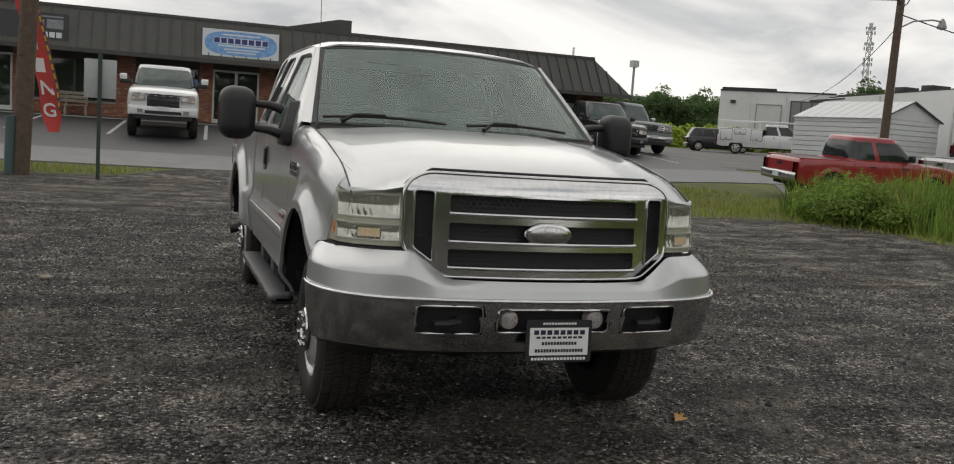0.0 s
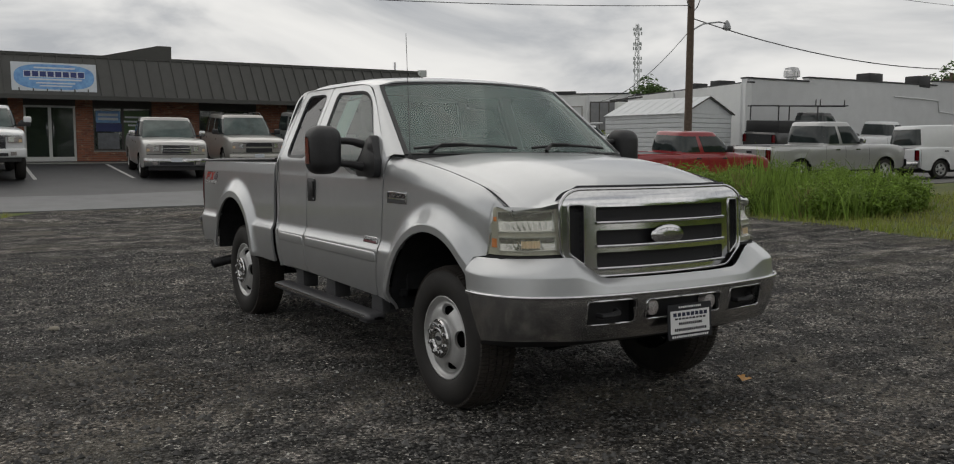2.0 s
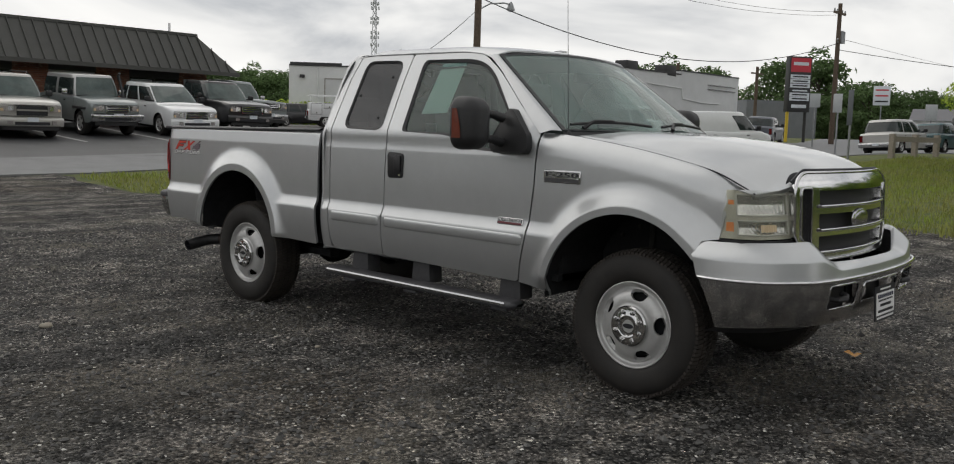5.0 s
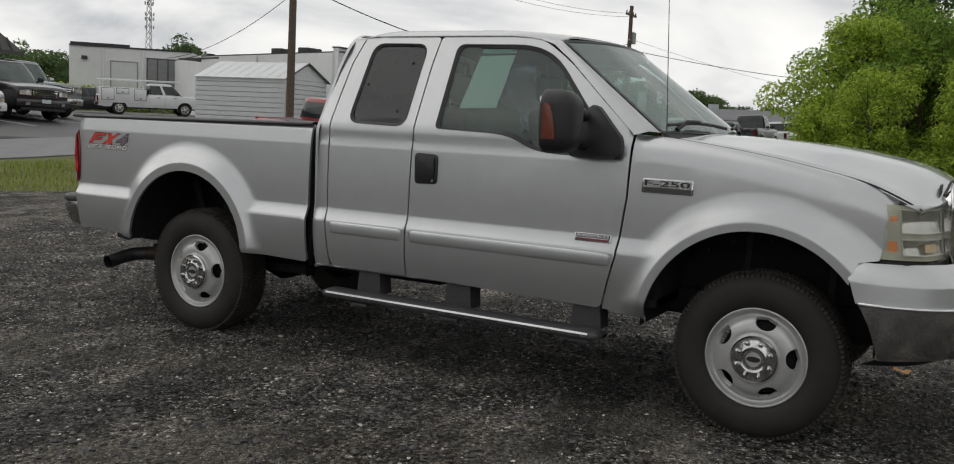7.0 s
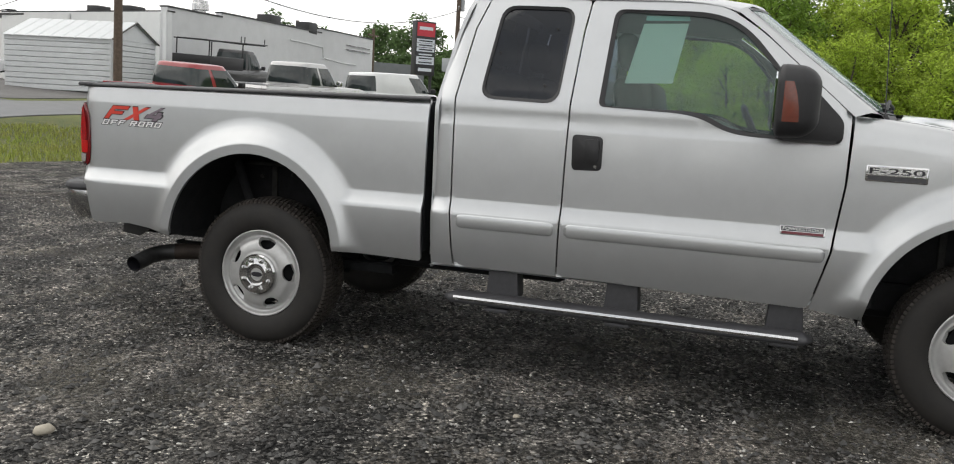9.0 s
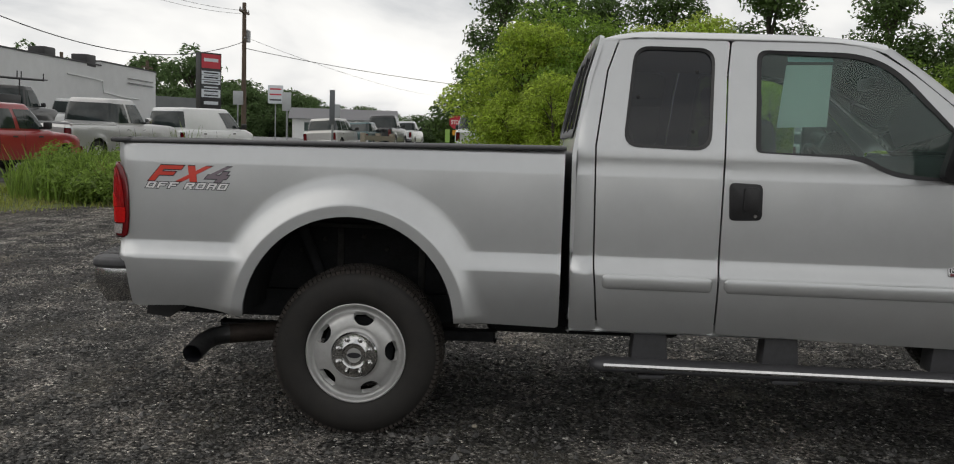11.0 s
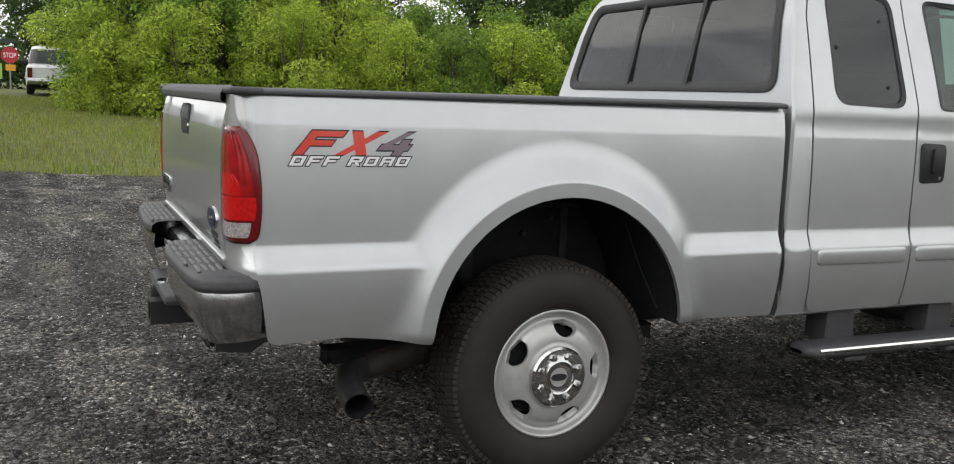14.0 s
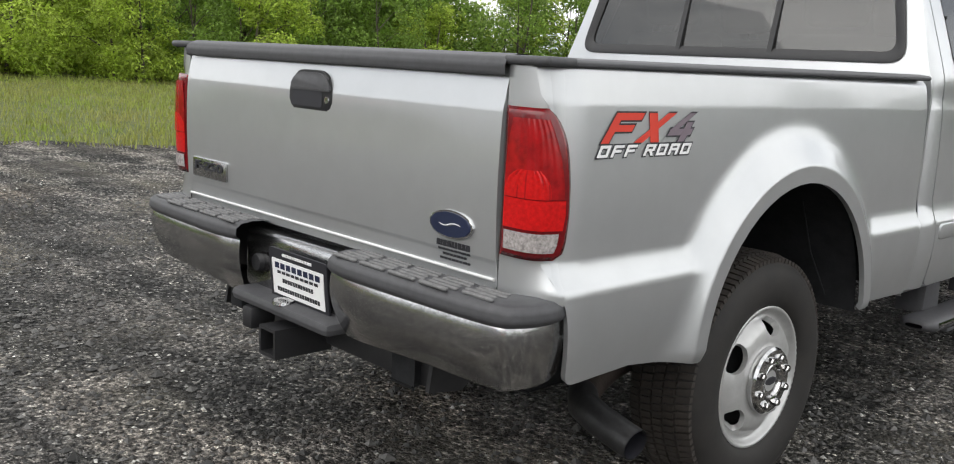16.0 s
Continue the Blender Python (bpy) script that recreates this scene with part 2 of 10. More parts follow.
# ---- mesh helpers ----


def mesh_from(name, verts, faces, material, parent=None, label="", smooth=False, normals=None):
    me = bpy.data.meshes.new(name)
    me.from_pydata([tuple(v) for v in verts], [], faces)
    if smooth:
        me.polygons.foreach_set("use_smooth", [True] * len(me.polygons))
    me.materials.append(material)
    me.update()
    if normals is not None:
        me.normals_split_custom_set_from_vertices([tuple(v) for v in normals])
    ob = new(name, me)
    if parent:
        ob.parent = parent
    if label:
        tagged(ob, label)
    return ob


def part(name, bm, material, parent=None, label="", smooth=False, angle=40):
    bmesh.ops.recalc_face_normals(bm, faces=bm.faces)
    me = bpy.data.meshes.new(name)
    bm.to_mesh(me)
    bm.free()
    if smooth:
        me.polygons.foreach_set("use_smooth", [True] * len(me.polygons))
        me.set_sharp_from_angle(angle=radians(angle))
    me.materials.append(material)
    ob = new(name, me)
    if parent:
        ob.parent = parent
    if label:
        tagged(ob, label)
    return ob


def thing(name, label, category, m=None, group="", kind=""):
    ob = new(name)
    ob.empty_display_size = 0.3
    if m is not None:
        ob.matrix_basis = m
    return tagged(ob, label, category, group, kind)


def box_bm(bm, x0, x1, y0, y1, z0, z1, bevel=0.0, seg=2, m=None):
    r = bmesh.ops.create_cube(bm, size=1.0)
    vs = r["verts"]
    for v in vs:
        v.co = Vector(((x0 + x1) / 2 + v.co.x * (x1 - x0), (y0 + y1) / 2 + v.co.y * (y1 - y0), (z0 + z1) / 2 + v.co.z * (z1 - z0)))
    if bevel:
        es = list({e for v in vs for e in v.link_edges})
        res = bmesh.ops.bevel(bm, geom=es, offset=bevel, segments=seg, profile=0.5, affect="EDGES")
        vs = list({v for f in res["faces"] for v in f.verts} | {v for v in vs if v.is_valid})
    if m is not None:
        bmesh.ops.transform(bm, matrix=m, verts=vs)
    return vs


def box(name, x0, x1, y0, y1, z0, z1, material, parent=None, label="", bevel=0.0, m=None, seg=2):
    bm = bmesh.new()
    box_bm(bm, x0, x1, y0, y1, z0, z1, bevel, seg, m)
    return part(name, bm, material, parent, label, smooth=bevel > 0)


def prism_bm(bm, poly, a0, a1, axis="x", bevel=0.0):
    """A polygon in the plane across axis, pulled from a0 to a1."""
    def at(p, a):
        return {"x": (a, p[0], p[1]), "y": (p[0], a, p[1]), "z": (p[0], p[1], a)}[axis]
    va = [bm.verts.new(at(p, a0)) for p in poly]
    vb = [bm.verts.new(at(p, a1)) for p in poly]
    n = len(poly)
    fs = [bm.faces.new(va), bm.faces.new(list(reversed(vb)))]
    for i in range(n):
        fs.append(bm.faces.new((va[i], vb[i], vb[(i + 1) % n], va[(i + 1) % n])))
    if bevel:
        es = [e for f in fs[:2] for e in f.edges]
        bmesh.ops.bevel(bm, geom=es, offset=bevel, segments=2, profile=0.5, affect="EDGES")
    return va, vb


def prism(name, poly, a0, a1, axis, material, parent=None, label="", bevel=0.0, smooth=False):
    bm = bmesh.new()
    prism_bm(bm, poly, a0, a1, axis, bevel)
    return part(name, bm, material, parent, label, smooth=smooth or bevel > 0, angle=35)


def tube_bm(bm, pts, r, n=8, cap=True):
    """A round bar along points; r a number or one for each point."""
    pts = [Vector(p) for p in pts]
    rs = r if isinstance(r, (list, tuple)) else [r] * len(pts)
    rings = []
    ref = None
    for i, p in enumerate(pts):
        d = (pts[min(i + 1, len(pts) - 1)] - pts[max(i - 1, 0)]).normalized()
        if ref is None:
            ref = d.orthogonal().normalized()
        ref = (ref - d * ref.dot(d)).normalized()
        s = d.cross(ref)
        rings.append([bm.verts.new(p + (ref * math.cos(2 * math.pi * k / n) + s * math.sin(2 * math.pi * k / n)) * rs[i]) for k in range(n)])
    for a, b in zip(rings, rings[1:]):
        for k in range(n):
            bm.faces.new((a[k], a[(k + 1) % n], b[(k + 1) % n], b[k]))
    if cap:
        bm.faces.new(list(reversed(rings[0])))
        bm.faces.new(rings[-1])


def tube(name, pts, r, material, parent=None, label="", n=8, cap=True):
    bm = bmesh.new()
    tube_bm(bm, pts, r, n, cap)
    return part(name, bm, material, parent, label, smooth=True, angle=50)


def lathe_bm(bm, prof, n=32, axis="x", centre=(0, 0, 0), closed=False):
    """Turns a profile of (radius, along) round an axis."""
    rings = []
    c = Vector(centre)
    for r, a in prof:
        ring = []
        for k in range(n):
            t = 2 * math.pi * k / n
            u, v = r * math.cos(t), r * math.sin(t)
            ring.append(bm.verts.new(c + Vector({"x": (a, u, v), "y": (u, a, v), "z": (u, v, a)}[axis])))
        rings.append(ring)
    pairs = list(zip(rings, rings[1:])) + ([(rings[-1], rings[0])] if closed else [])
    for a, b in pairs:
        for k in range(n):
            bm.faces.new((a[k], a[(k + 1) % n], b[(k + 1) % n], b[k]))
    return rings


def lathe(name, prof, material, parent=None, label="", n=32, axis="x", centre=(0, 0, 0), closed=False, angle=35):
    bm = bmesh.new()
    lathe_bm(bm, prof, n, axis, centre, closed)
    return part(name, bm, material, parent, label, smooth=True, angle=angle)


def rounded(poly, r, n=5):
    """The polygon with its corners rounded by r (a number or one for each corner)."""
    out = []
    m = len(poly)
    for i in range(m):
        p = Vector(poly[i])
        a, b = Vector(poly[i - 1]) - p, Vector(poly[(i + 1) % m]) - p
        ri = r[i] if isinstance(r, (list, tuple)) else r
        ra, rb = min(ri, a.length * 0.49), min(ri, b.length * 0.49)
        if ri <= 0:
            out.append(tuple(p))
            continue
        pa, pb = p + a.normalized() * ra, p + b.normalized() * rb
        for k in range(n + 1):
            t = k / n
            q = pa * (1 - t) ** 2 + p * 2 * t * (1 - t) + pb * t * t
            out.append(tuple(q))
    return out


def inside(p, poly):
    x, y = p
    c = False
    j = len(poly) - 1
    for i in range(len(poly)):
        xi, yi = poly[i]
        xj, yj = poly[j]
        if (yi > y) != (yj > y) and x < (xj - xi) * (y - yi) / (yj - yi) + xi:
            c = not c
        j = i
    return c


def resample(poly, step):
    out = []
    for i in range(len(poly)):
        a, b = Vector(poly[i]), Vector(poly[(i + 1) % len(poly)])
        k = max(1, int(round((b - a).length / step)))
        for s in range(k):
            out.append(a.lerp(b, s / k))
    return out


def sstep(a, b, x):
    t = min(1.0, max(0.0, (x - a) / (b - a)))
    return t * t * (3 - 2 * t)


def interp(x, table):
    if x <= table[0][0]:
        return table[0][1]
    for (a, va), (b, vb) in zip(table, table[1:]):
        if x <= b:
            return va + (vb - va) * (x - a) / (b - a)
    return table[-1][1]


from mathutils.geometry import delaunay_2d_cdt


def spline(x, table):
    """A smooth curve through the points of a table."""
    if x <= table[0][0] or x >= table[-1][0]:
        return interp(x, table)
    i = max(k for k in range(len(table) - 1) if table[k][0] <= x)
    (x0, y0), (x1, y1) = table[i], table[i + 1]
    h = x1 - x0
    d = (y1 - y0) / h
    a = (y1 - table[i - 1][1]) / (x1 - table[i - 1][0]) if i else d
    b = (table[i + 2][1] - y0) / (table[i + 2][0] - x0) if i + 2 < len(table) else d
    t = (x - x0) / h
    return y0 + t * (h * a + t * (3 * (y1 - y0) - h * (2 * a + b) + t * (h * (a + b) - 2 * (y1 - y0))))


def skin(name, outline, holes, surf, material, parent, label="", step=0.03, rim=0.018, flip=False, rows=(), arches=(), rounds=()):
    """A sheet cut to an outline with holes and laid on surf(u, v), with its edges turned in."""
    loops = [resample(outline, step)] + [resample(h, step * 0.7) for h in holes]
    pts, edges = [], []
    for lp in loops:
        k0 = len(pts)
        pts += [Vector(p) for p in lp]
        edges += [(k0 + i, k0 + (i + 1) % len(lp)) for i in range(len(lp))]
    bound = np.array([(p.x, p.y) for p in pts])
    us, vs = [p[0] for p in outline], [p[1] for p in outline]
    vgrid = sorted(set([round(v, 4) for v in np.arange(min(vs), max(vs), step)] + list(rows)))
    cand = [] if rounds else [(float(u), float(v)) for v in vgrid for u in np.arange(min(us), max(us), step)]
    for yc, zc, r in arches:
        cand = [q for q in cand if not (0 < math.hypot(q[0] - yc, max(0.0, q[1] - zc)) - r < 0.25)]
        for dr in (0.012, 0.026, 0.036, 0.042, 0.049, 0.058, 0.07, 0.082, 0.094, 0.106, 0.118, 0.13, 0.142, 0.154, 0.168, 0.184, 0.20, 0.22, 0.238):
            cand += [q for q in [(yc + (r + dr) * math.cos(math.pi * k / 64), zc + (r + dr) * math.sin(math.pi * k / 64)) for k in range(65)] if dr < 0.06 or not (0.79 < q[1] < 0.925 or 1.245 < q[1] < 1.291)]
            cand += [(yc + sg * (r + dr), zc - 0.03 * k) for k in range(1, 6) for sg in (-1, 1)]
        for v in list(rows) + [0.80, 0.917, 1.25, 1.286]:
            cand += [(float(u), v) for u in np.arange(yc - r - 0.26, yc + r + 0.26, 0.011) if 0.064 < math.hypot(u - yc, max(0.0, v - zc)) - r < 0.26]
    for r, k in rounds:
        cand += [(r * math.cos(2 * math.pi * i / k), r * math.sin(2 * math.pi * i / k)) for i in range(k)]
    gap = step * (0.25 if rounds else 0.36)
    for q in cand:
        if inside(q, outline) and not any(inside(q, h) for h in holes):
            if np.min(np.hypot(bound[:, 0] - q[0], bound[:, 1] - q[1])) > gap:
                pts.append(Vector(q))
    vo, eo, fo, _, _, _ = delaunay_2d_cdt(pts, edges, [], 0, 1e-5)
    hl = [list(h) for h in holes]
    keep = []
    for f in fo:
        c = sum((vo[i] for i in f), Vector((0, 0))) / len(f)
        if inside(c, outline) and not any(inside(c, h) for h in hl):
            keep.append(tuple(f))
    e = 1e-3
    verts, norms = [], []
    for p in vo:
        s = Vector(surf(p.x, p.y))
        du = (Vector(surf(p.x + e, p.y)) - Vector(surf(p.x - e, p.y)))
        dv = (Vector(surf(p.x, p.y + e)) - Vector(surf(p.x, p.y - e)))
        nn = du.cross(dv)
        nn = nn.normalized() if nn.length > 1e-12 else Vector((0, 0, 1))
        if flip:
            nn = -nn
        verts.append(s)
        norms.append(nn)
    faces = [tuple(reversed(f)) if flip else f for f in keep]
    count = {}
    for f in faces:
        for i in range(3):
            a, b = f[i], f[(i + 1) % 3]
            count[(a, b)] = count.get((a, b), 0) + 1
    if rim:
        cache = {}
        for (a, b) in list(count):
            if (b, a) in count:
                continue
            side = (verts[b] - verts[a]).cross(norms[a]).normalized()
            idx = []
            for v, inner in ((a, 0), (b, 0), (b, 1), (a, 1)):
                idx.append(len(verts))
                verts.append(verts[v] - norms[v] * rim * inner)
                norms.append(side)
            faces.append((idx[1], idx[0], idx[3], idx[2]))
    return mesh_from(name, verts, faces, material, parent, label, smooth=True, normals=norms)


def patch(name, surf, nu, nv, material, parent, label="", u0=0.0, u1=1.0, v0=0.0, v1=1.0, flip=False, thick=0.0):
    """A smooth grid on surf(u, v)."""
    verts, norms, faces = [], [], []
    e = 1e-4
    for j in range(nv + 1):
        for i in range(nu + 1):
            u, v = u0 + (u1 - u0) * i / nu, v0 + (v1 - v0) * j / nv
            verts.append(Vector(surf(u, v)))
            n = (Vector(surf(u + e, v)) - Vector(surf(u - e, v))).cross(Vector(surf(u, v + e)) - Vector(surf(u, v - e)))
            n = n.normalized() if n.length > 1e-14 else Vector((0, 0, 1))
            norms.append(-n if flip else n)
    w = nu + 1
    for j in range(nv):
        for i in range(nu):
            f = (j * w + i, j * w + i + 1, (j + 1) * w + i + 1, (j + 1) * w + i)
            faces.append(tuple(reversed(f)) if flip else f)
    if thick:
        ring = [i for i in range(w)] + [j * w + nu for j in range(1, nv + 1)] + [nv * w + i for i in range(nu - 1, -1, -1)] + [j * w for j in range(nv - 1, 0, -1)]
        base = len(verts)
        for k in ring:
            verts.append(verts[k] - norms[k] * thick)
            norms.append(norms[k])
        m = len(ring)
        for k in range(m):
            faces.append((ring[k], base + k, base + (k + 1) % m, ring[(k + 1) % m]))
    return mesh_from(name, verts, faces, material, parent, label, smooth=True, normals=norms)


def text(name, body, size, m, material, parent=None, label="", extrude=0.002, shear=0.0, spacing=1.0, bold=0.0, width=None, height=None):
    cu = bpy.data.curves.new(name, "FONT")
    cu.body, cu.size, cu.extrude, cu.align_x, cu.align_y = body, size, extrude, "CENTER", "CENTER"
    cu.shear, cu.space_character, cu.offset = shear, spacing, bold
    tmp = new(name + "_curve", cu)
    me = bpy.data.meshes.new_from_object(tmp.evaluated_get(bpy.context.evaluated_depsgraph_get()))
    bpy.data.objects.remove(tmp)
    bpy.data.curves.remove(cu)
    xs = [v.co.x for v in me.vertices]
    ys = [v.co.y for v in me.vertices]
    cx, cy = (min(xs) + max(xs)) / 2, (min(ys) + max(ys)) / 2
    sx = width / (max(xs) - min(xs)) if width else 1
    sy = height / (max(ys) - min(ys)) if height else sx
    for v in me.vertices:
        v.co = m @ Vector(((v.co.x - cx) * sx, (v.co.y - cy) * sy, v.co.z))
    me.materials.clear()
    me.materials.append(material)
    ob = new(name, me)
    if parent:
        ob.parent = parent
    if label:
        tagged(ob, label)
    return ob

# ---- ground ----


def ground_z(x, y):
    z = 0.0562 * max(0.0, min(y, 33.4) - 14.0) * sstep(13.0, 16.0, y) * (1 - 0.22 * sstep(14.0, 22.0, x))
    z += 0.009 * min(10.0, max(0.0, x - 4.0)) * sstep(4.0, 6.0, x)
    return z + 0.026 * min(30.0, max(0.0, x - 8.0)) * (1 - 0.5 * sstep(10.0, 18.0, y)) * sstep(-30.0, -12.0, y)


def far(x, y):
    """From the rough plan to the true one: things to the north and east lie further off the further they are."""
    w = sstep(radians(8), radians(20), math.atan2(y, x + 4.0))
    k = 1 / (1 - 0.0033 * w * math.hypot(x + 4.0, y))
    return (-4.0 + (x + 4.0) * k, y * k, k)


def plan(outline):
    return [far(x, y)[:2] for x, y in outline]


def everything():
    return set(bpy.data.objects)


def settle(before):
    """Sets each thing built since then at its true distance and size, on the ground."""
    for ob in [o for o in bpy.data.objects if o not in before and o.parent is None]:
        if ob.data is None:
            p = ob.matrix_basis.translation.copy()
            fx, fy, k = far(p.x, p.y)
            lift = p.z - ground_z(p.x, p.y)
            ob.matrix_basis = Matrix.Translation((fx, fy, ground_z(fx, fy) + lift * k)) @ Matrix.Scale(k, 4) @ Matrix.Translation(-p) @ ob.matrix_basis
        else:
            for v in ob.data.vertices:
                fx, fy, k = far(v.co.x, v.co.y)
                v.co = (fx, fy, 1.40 + (v.co.z - 1.44) * k)


def settle_block(before, k, dz):
    """The same for a whole building."""
    for ob in [o for o in bpy.data.objects if o not in before and o.parent is None]:
        ob.matrix_basis = Matrix.Translation((-4.0 * (1 - k), 0, dz)) @ Matrix.Scale(k, 4) @ ob.matrix_basis


def axis_steps(lo, hi, dense_lo, dense_hi, fine, coarse_growth=1.25):
    out = list(np.arange(dense_lo, dense_hi + 1e-6, fine))
    s, p = fine, dense_hi
    while p < hi:
        s *= coarse_growth
        p = min(hi, p + s)
        out.append(p)
    s, p = fine, dense_lo
    while p > lo:
        s *= coarse_growth
        p = max(lo, p - s)
        out.insert(0, p)
    return out


def sheet(name, xs, ys, zfun, material, label, keep=None, category="ground"):
    verts = [(x, y, zfun(x, y)) for y in ys for x in xs]
    w = len(xs)
    faces = []
    for j in range(len(ys) - 1):
        for i in range(w - 1):
            if keep is None or keep((xs[i] + xs[i + 1]) / 2, (ys[j] + ys[j + 1]) / 2):
                faces.append((j * w + i, j * w + i + 1, (j + 1) * w + i + 1, (j + 1) * w + i))
    ob = mesh_from(name, verts, faces, material, smooth=True)
    return tagged(ob, label, category, kind="structure")


def gravel_material():
    m = bpy.data.materials.new("dark_crushed_gravel")
    m.use_nodes = True
    n, l = m.node_tree.nodes, m.node_tree.links
    b = n["Principled BSDF"]
    geo = n.new("ShaderNodeNewGeometry")
    pos = geo.outputs["Position"]

    def vor(scale, out):
        v = n.new("ShaderNodeTexVoronoi")
        v.inputs["Scale"].default_value = scale
        l.new(pos, v.inputs["Vector"])
        if out == "Color":
            sp = n.new("ShaderNodeSeparateColor")
            l.new(v.outputs[out], sp.inputs[0])
            return sp.outputs[0]
        return v.outputs[out]

    def noise_tex(scale, detail=4):
        v = n.new("ShaderNodeTexNoise")
        v.inputs["Scale"].default_value, v.inputs["Detail"].default_value = scale, detail
        l.new(pos, v.inputs["Vector"])
        return v.outputs[0]

    def ramp(src, stops):
        r = n.new("ShaderNodeValToRGB")
        e = r.color_ramp.elements
        e[0].position, e[0].color = stops[0][0], (*stops[0][1], 1)
        e[1].position, e[1].color = stops[-1][0], (*stops[-1][1], 1)
        for p, c in stops[1:-1]:
            x = e.new(p)
            x.color = (*c, 1)
        l.new(src, r.inputs[0])
        return r.outputs[0]

    def mixc(f, a, c2, mode="MIX"):
        x = n.new("ShaderNodeMix")
        x.data_type, x.blend_type = "RGBA", mode
        if isinstance(f, float):
            x.inputs["Factor"].default_value = f
        else:
            l.new(f, x.inputs["Factor"])
        l.new(a, x.inputs["A"])
        l.new(c2, x.inputs["B"])
        return x.outputs["Result"]

    fine = ramp(vor(88, "Color"), [(0.0, (0.003, 0.003, 0.003)), (0.50, (0.032, 0.033, 0.034)), (0.80, (0.085, 0.084, 0.082)), (0.94, (0.19, 0.187, 0.18)), (1.0, (0.52, 0.51, 0.49))])
    coarse = ramp(vor(40, "Color"), [(0.0, (0.003, 0.003, 0.003)), (0.55, (0.03, 0.03, 0.03)), (0.90, (0.10, 0.097, 0.092)), (1.0, (0.28, 0.27, 0.26))])
    blend = mixc(ramp(noise_tex(11), [(0.40, (0, 0, 0)), (0.60, (1, 1, 1))]), fine, coarse)
    dust_sheen = ramp(vor(150, "Color"), [(0.0, (0.050, 0.048, 0.047)), (0.6, (0.125, 0.118, 0.113)), (0.9, (0.20, 0.19, 0.18)), (1.0, (0.42, 0.41, 0.40))])
    dusty = ramp(noise_tex(1.7, 9), [(0.47, (0, 0, 0)), (0.60, (0.85, 0.85, 0.85))])
    col = mixc(dusty, blend, dust_sheen)
    brown = ramp(vor(90, "Color"), [(0.0, (0.03, 0.024, 0.017)), (1.0, (0.13, 0.108, 0.085))])
    col = mixc(ramp(noise_tex(0.37, 6), [(0.54, (0, 0, 0)), (0.72, (0.6, 0.6, 0.6))]), col, brown)
    lumps = ramp(noise_tex(36, 3), [(0.34, (0.10, 0.10, 0.10)), (0.5, (1.0, 1.0, 1.0)), (0.68, (2.9, 2.9, 2.9))])
    col = mixc(1.0, col, lumps, "MULTIPLY")
    broad = ramp(noise_tex(6.0, 6), [(0.32, (0.46, 0.455, 0.45)), (0.68, (1.62, 1.60, 1.56))])
    col = mixc(1.0, col, broad, "MULTIPLY")
    trodden = ramp(vor(120, "Color"), [(0.0, (0.028, 0.026, 0.021)), (0.7, (0.112, 0.104, 0.088)), (0.95, (0.19, 0.178, 0.153)), (1.0, (0.40, 0.385, 0.35))])
    col = mixc(ramp(noise_tex(0.9, 8), [(0.52, (0, 0, 0)), (0.66, (0.7, 0.7, 0.7))]), col, trodden)
    turn = n.new("ShaderNodeMapping")
    turn.inputs["Rotation"].default_value, turn.inputs["Scale"].default_value = (0, 0, radians(28)), (0.28, 2.4, 1.0)
    l.new(pos, turn.inputs["Vector"])
    rut = n.new("ShaderNodeTexNoise")
    rut.inputs["Scale"].default_value, rut.inputs["Detail"].default_value, rut.inputs["Distortion"].default_value = 1.0, 6, 0.6
    l.new(turn.outputs[0], rut.inputs["Vector"])
    col = mixc(1.0, col, ramp(rut.outputs[0], [(0.36, (0.74, 0.735, 0.735)), (0.5, (1.42, 1.40, 1.36)), (0.64, (1.92, 1.85, 1.74))]), "MULTIPLY")
    l.new(col, b.inputs["Base Color"])
    b.inputs["Roughness"].default_value = 0.8
    b.inputs["Specular IOR Level"].default_value = 0.2
    hsum = n.new("ShaderNodeMath")
    hsum.operation = "ADD"
    l.new(vor(88, "Distance"), hsum.inputs[0])
    h2 = n.new("ShaderNodeMath")
    h2.operation = "MULTIPLY_ADD"
    l.new(vor(40, "Distance"), h2.inputs[0])
    h2.inputs[1].default_value = 1.4
    h3 = n.new("ShaderNodeMath")
    h3.operation = "MULTIPLY"
    l.new(noise_tex(30, 5), h3.inputs[0])
    h3.inputs[1].default_value = -3.0
    h4 = n.new("ShaderNodeMath")
    h4.operation = "MULTIPLY_ADD"
    l.new(noise_tex(7.0, 4), h4.inputs[0])
    h4.inputs[1].default_value = -6.0
    l.new(h3.outputs[0], h4.inputs[2])
    l.new(h4.outputs[0], h2.inputs[2])
    l.new(h2.outputs[0], hsum.inputs[1])
    bp = n.new("ShaderNodeBump")
    bp.invert = True
    bp.inputs["Strength"].default_value = 1.0
    bp.inputs["Distance"].default_value = 0.026
    l.new(hsum.outputs[0], bp.inputs["Height"])
    l.new(bp.outputs[0], b.inputs["Normal"])
    return m


M_GRAVEL = gravel_material()
M_GRASSGROUND = mat("lawn_soil", (0.055, 0.085, 0.018), 0.95, var=0.3, scale=3.0, col2=(0.13, 0.13, 0.035), big=0.25, bump=0.5, bscale=40)
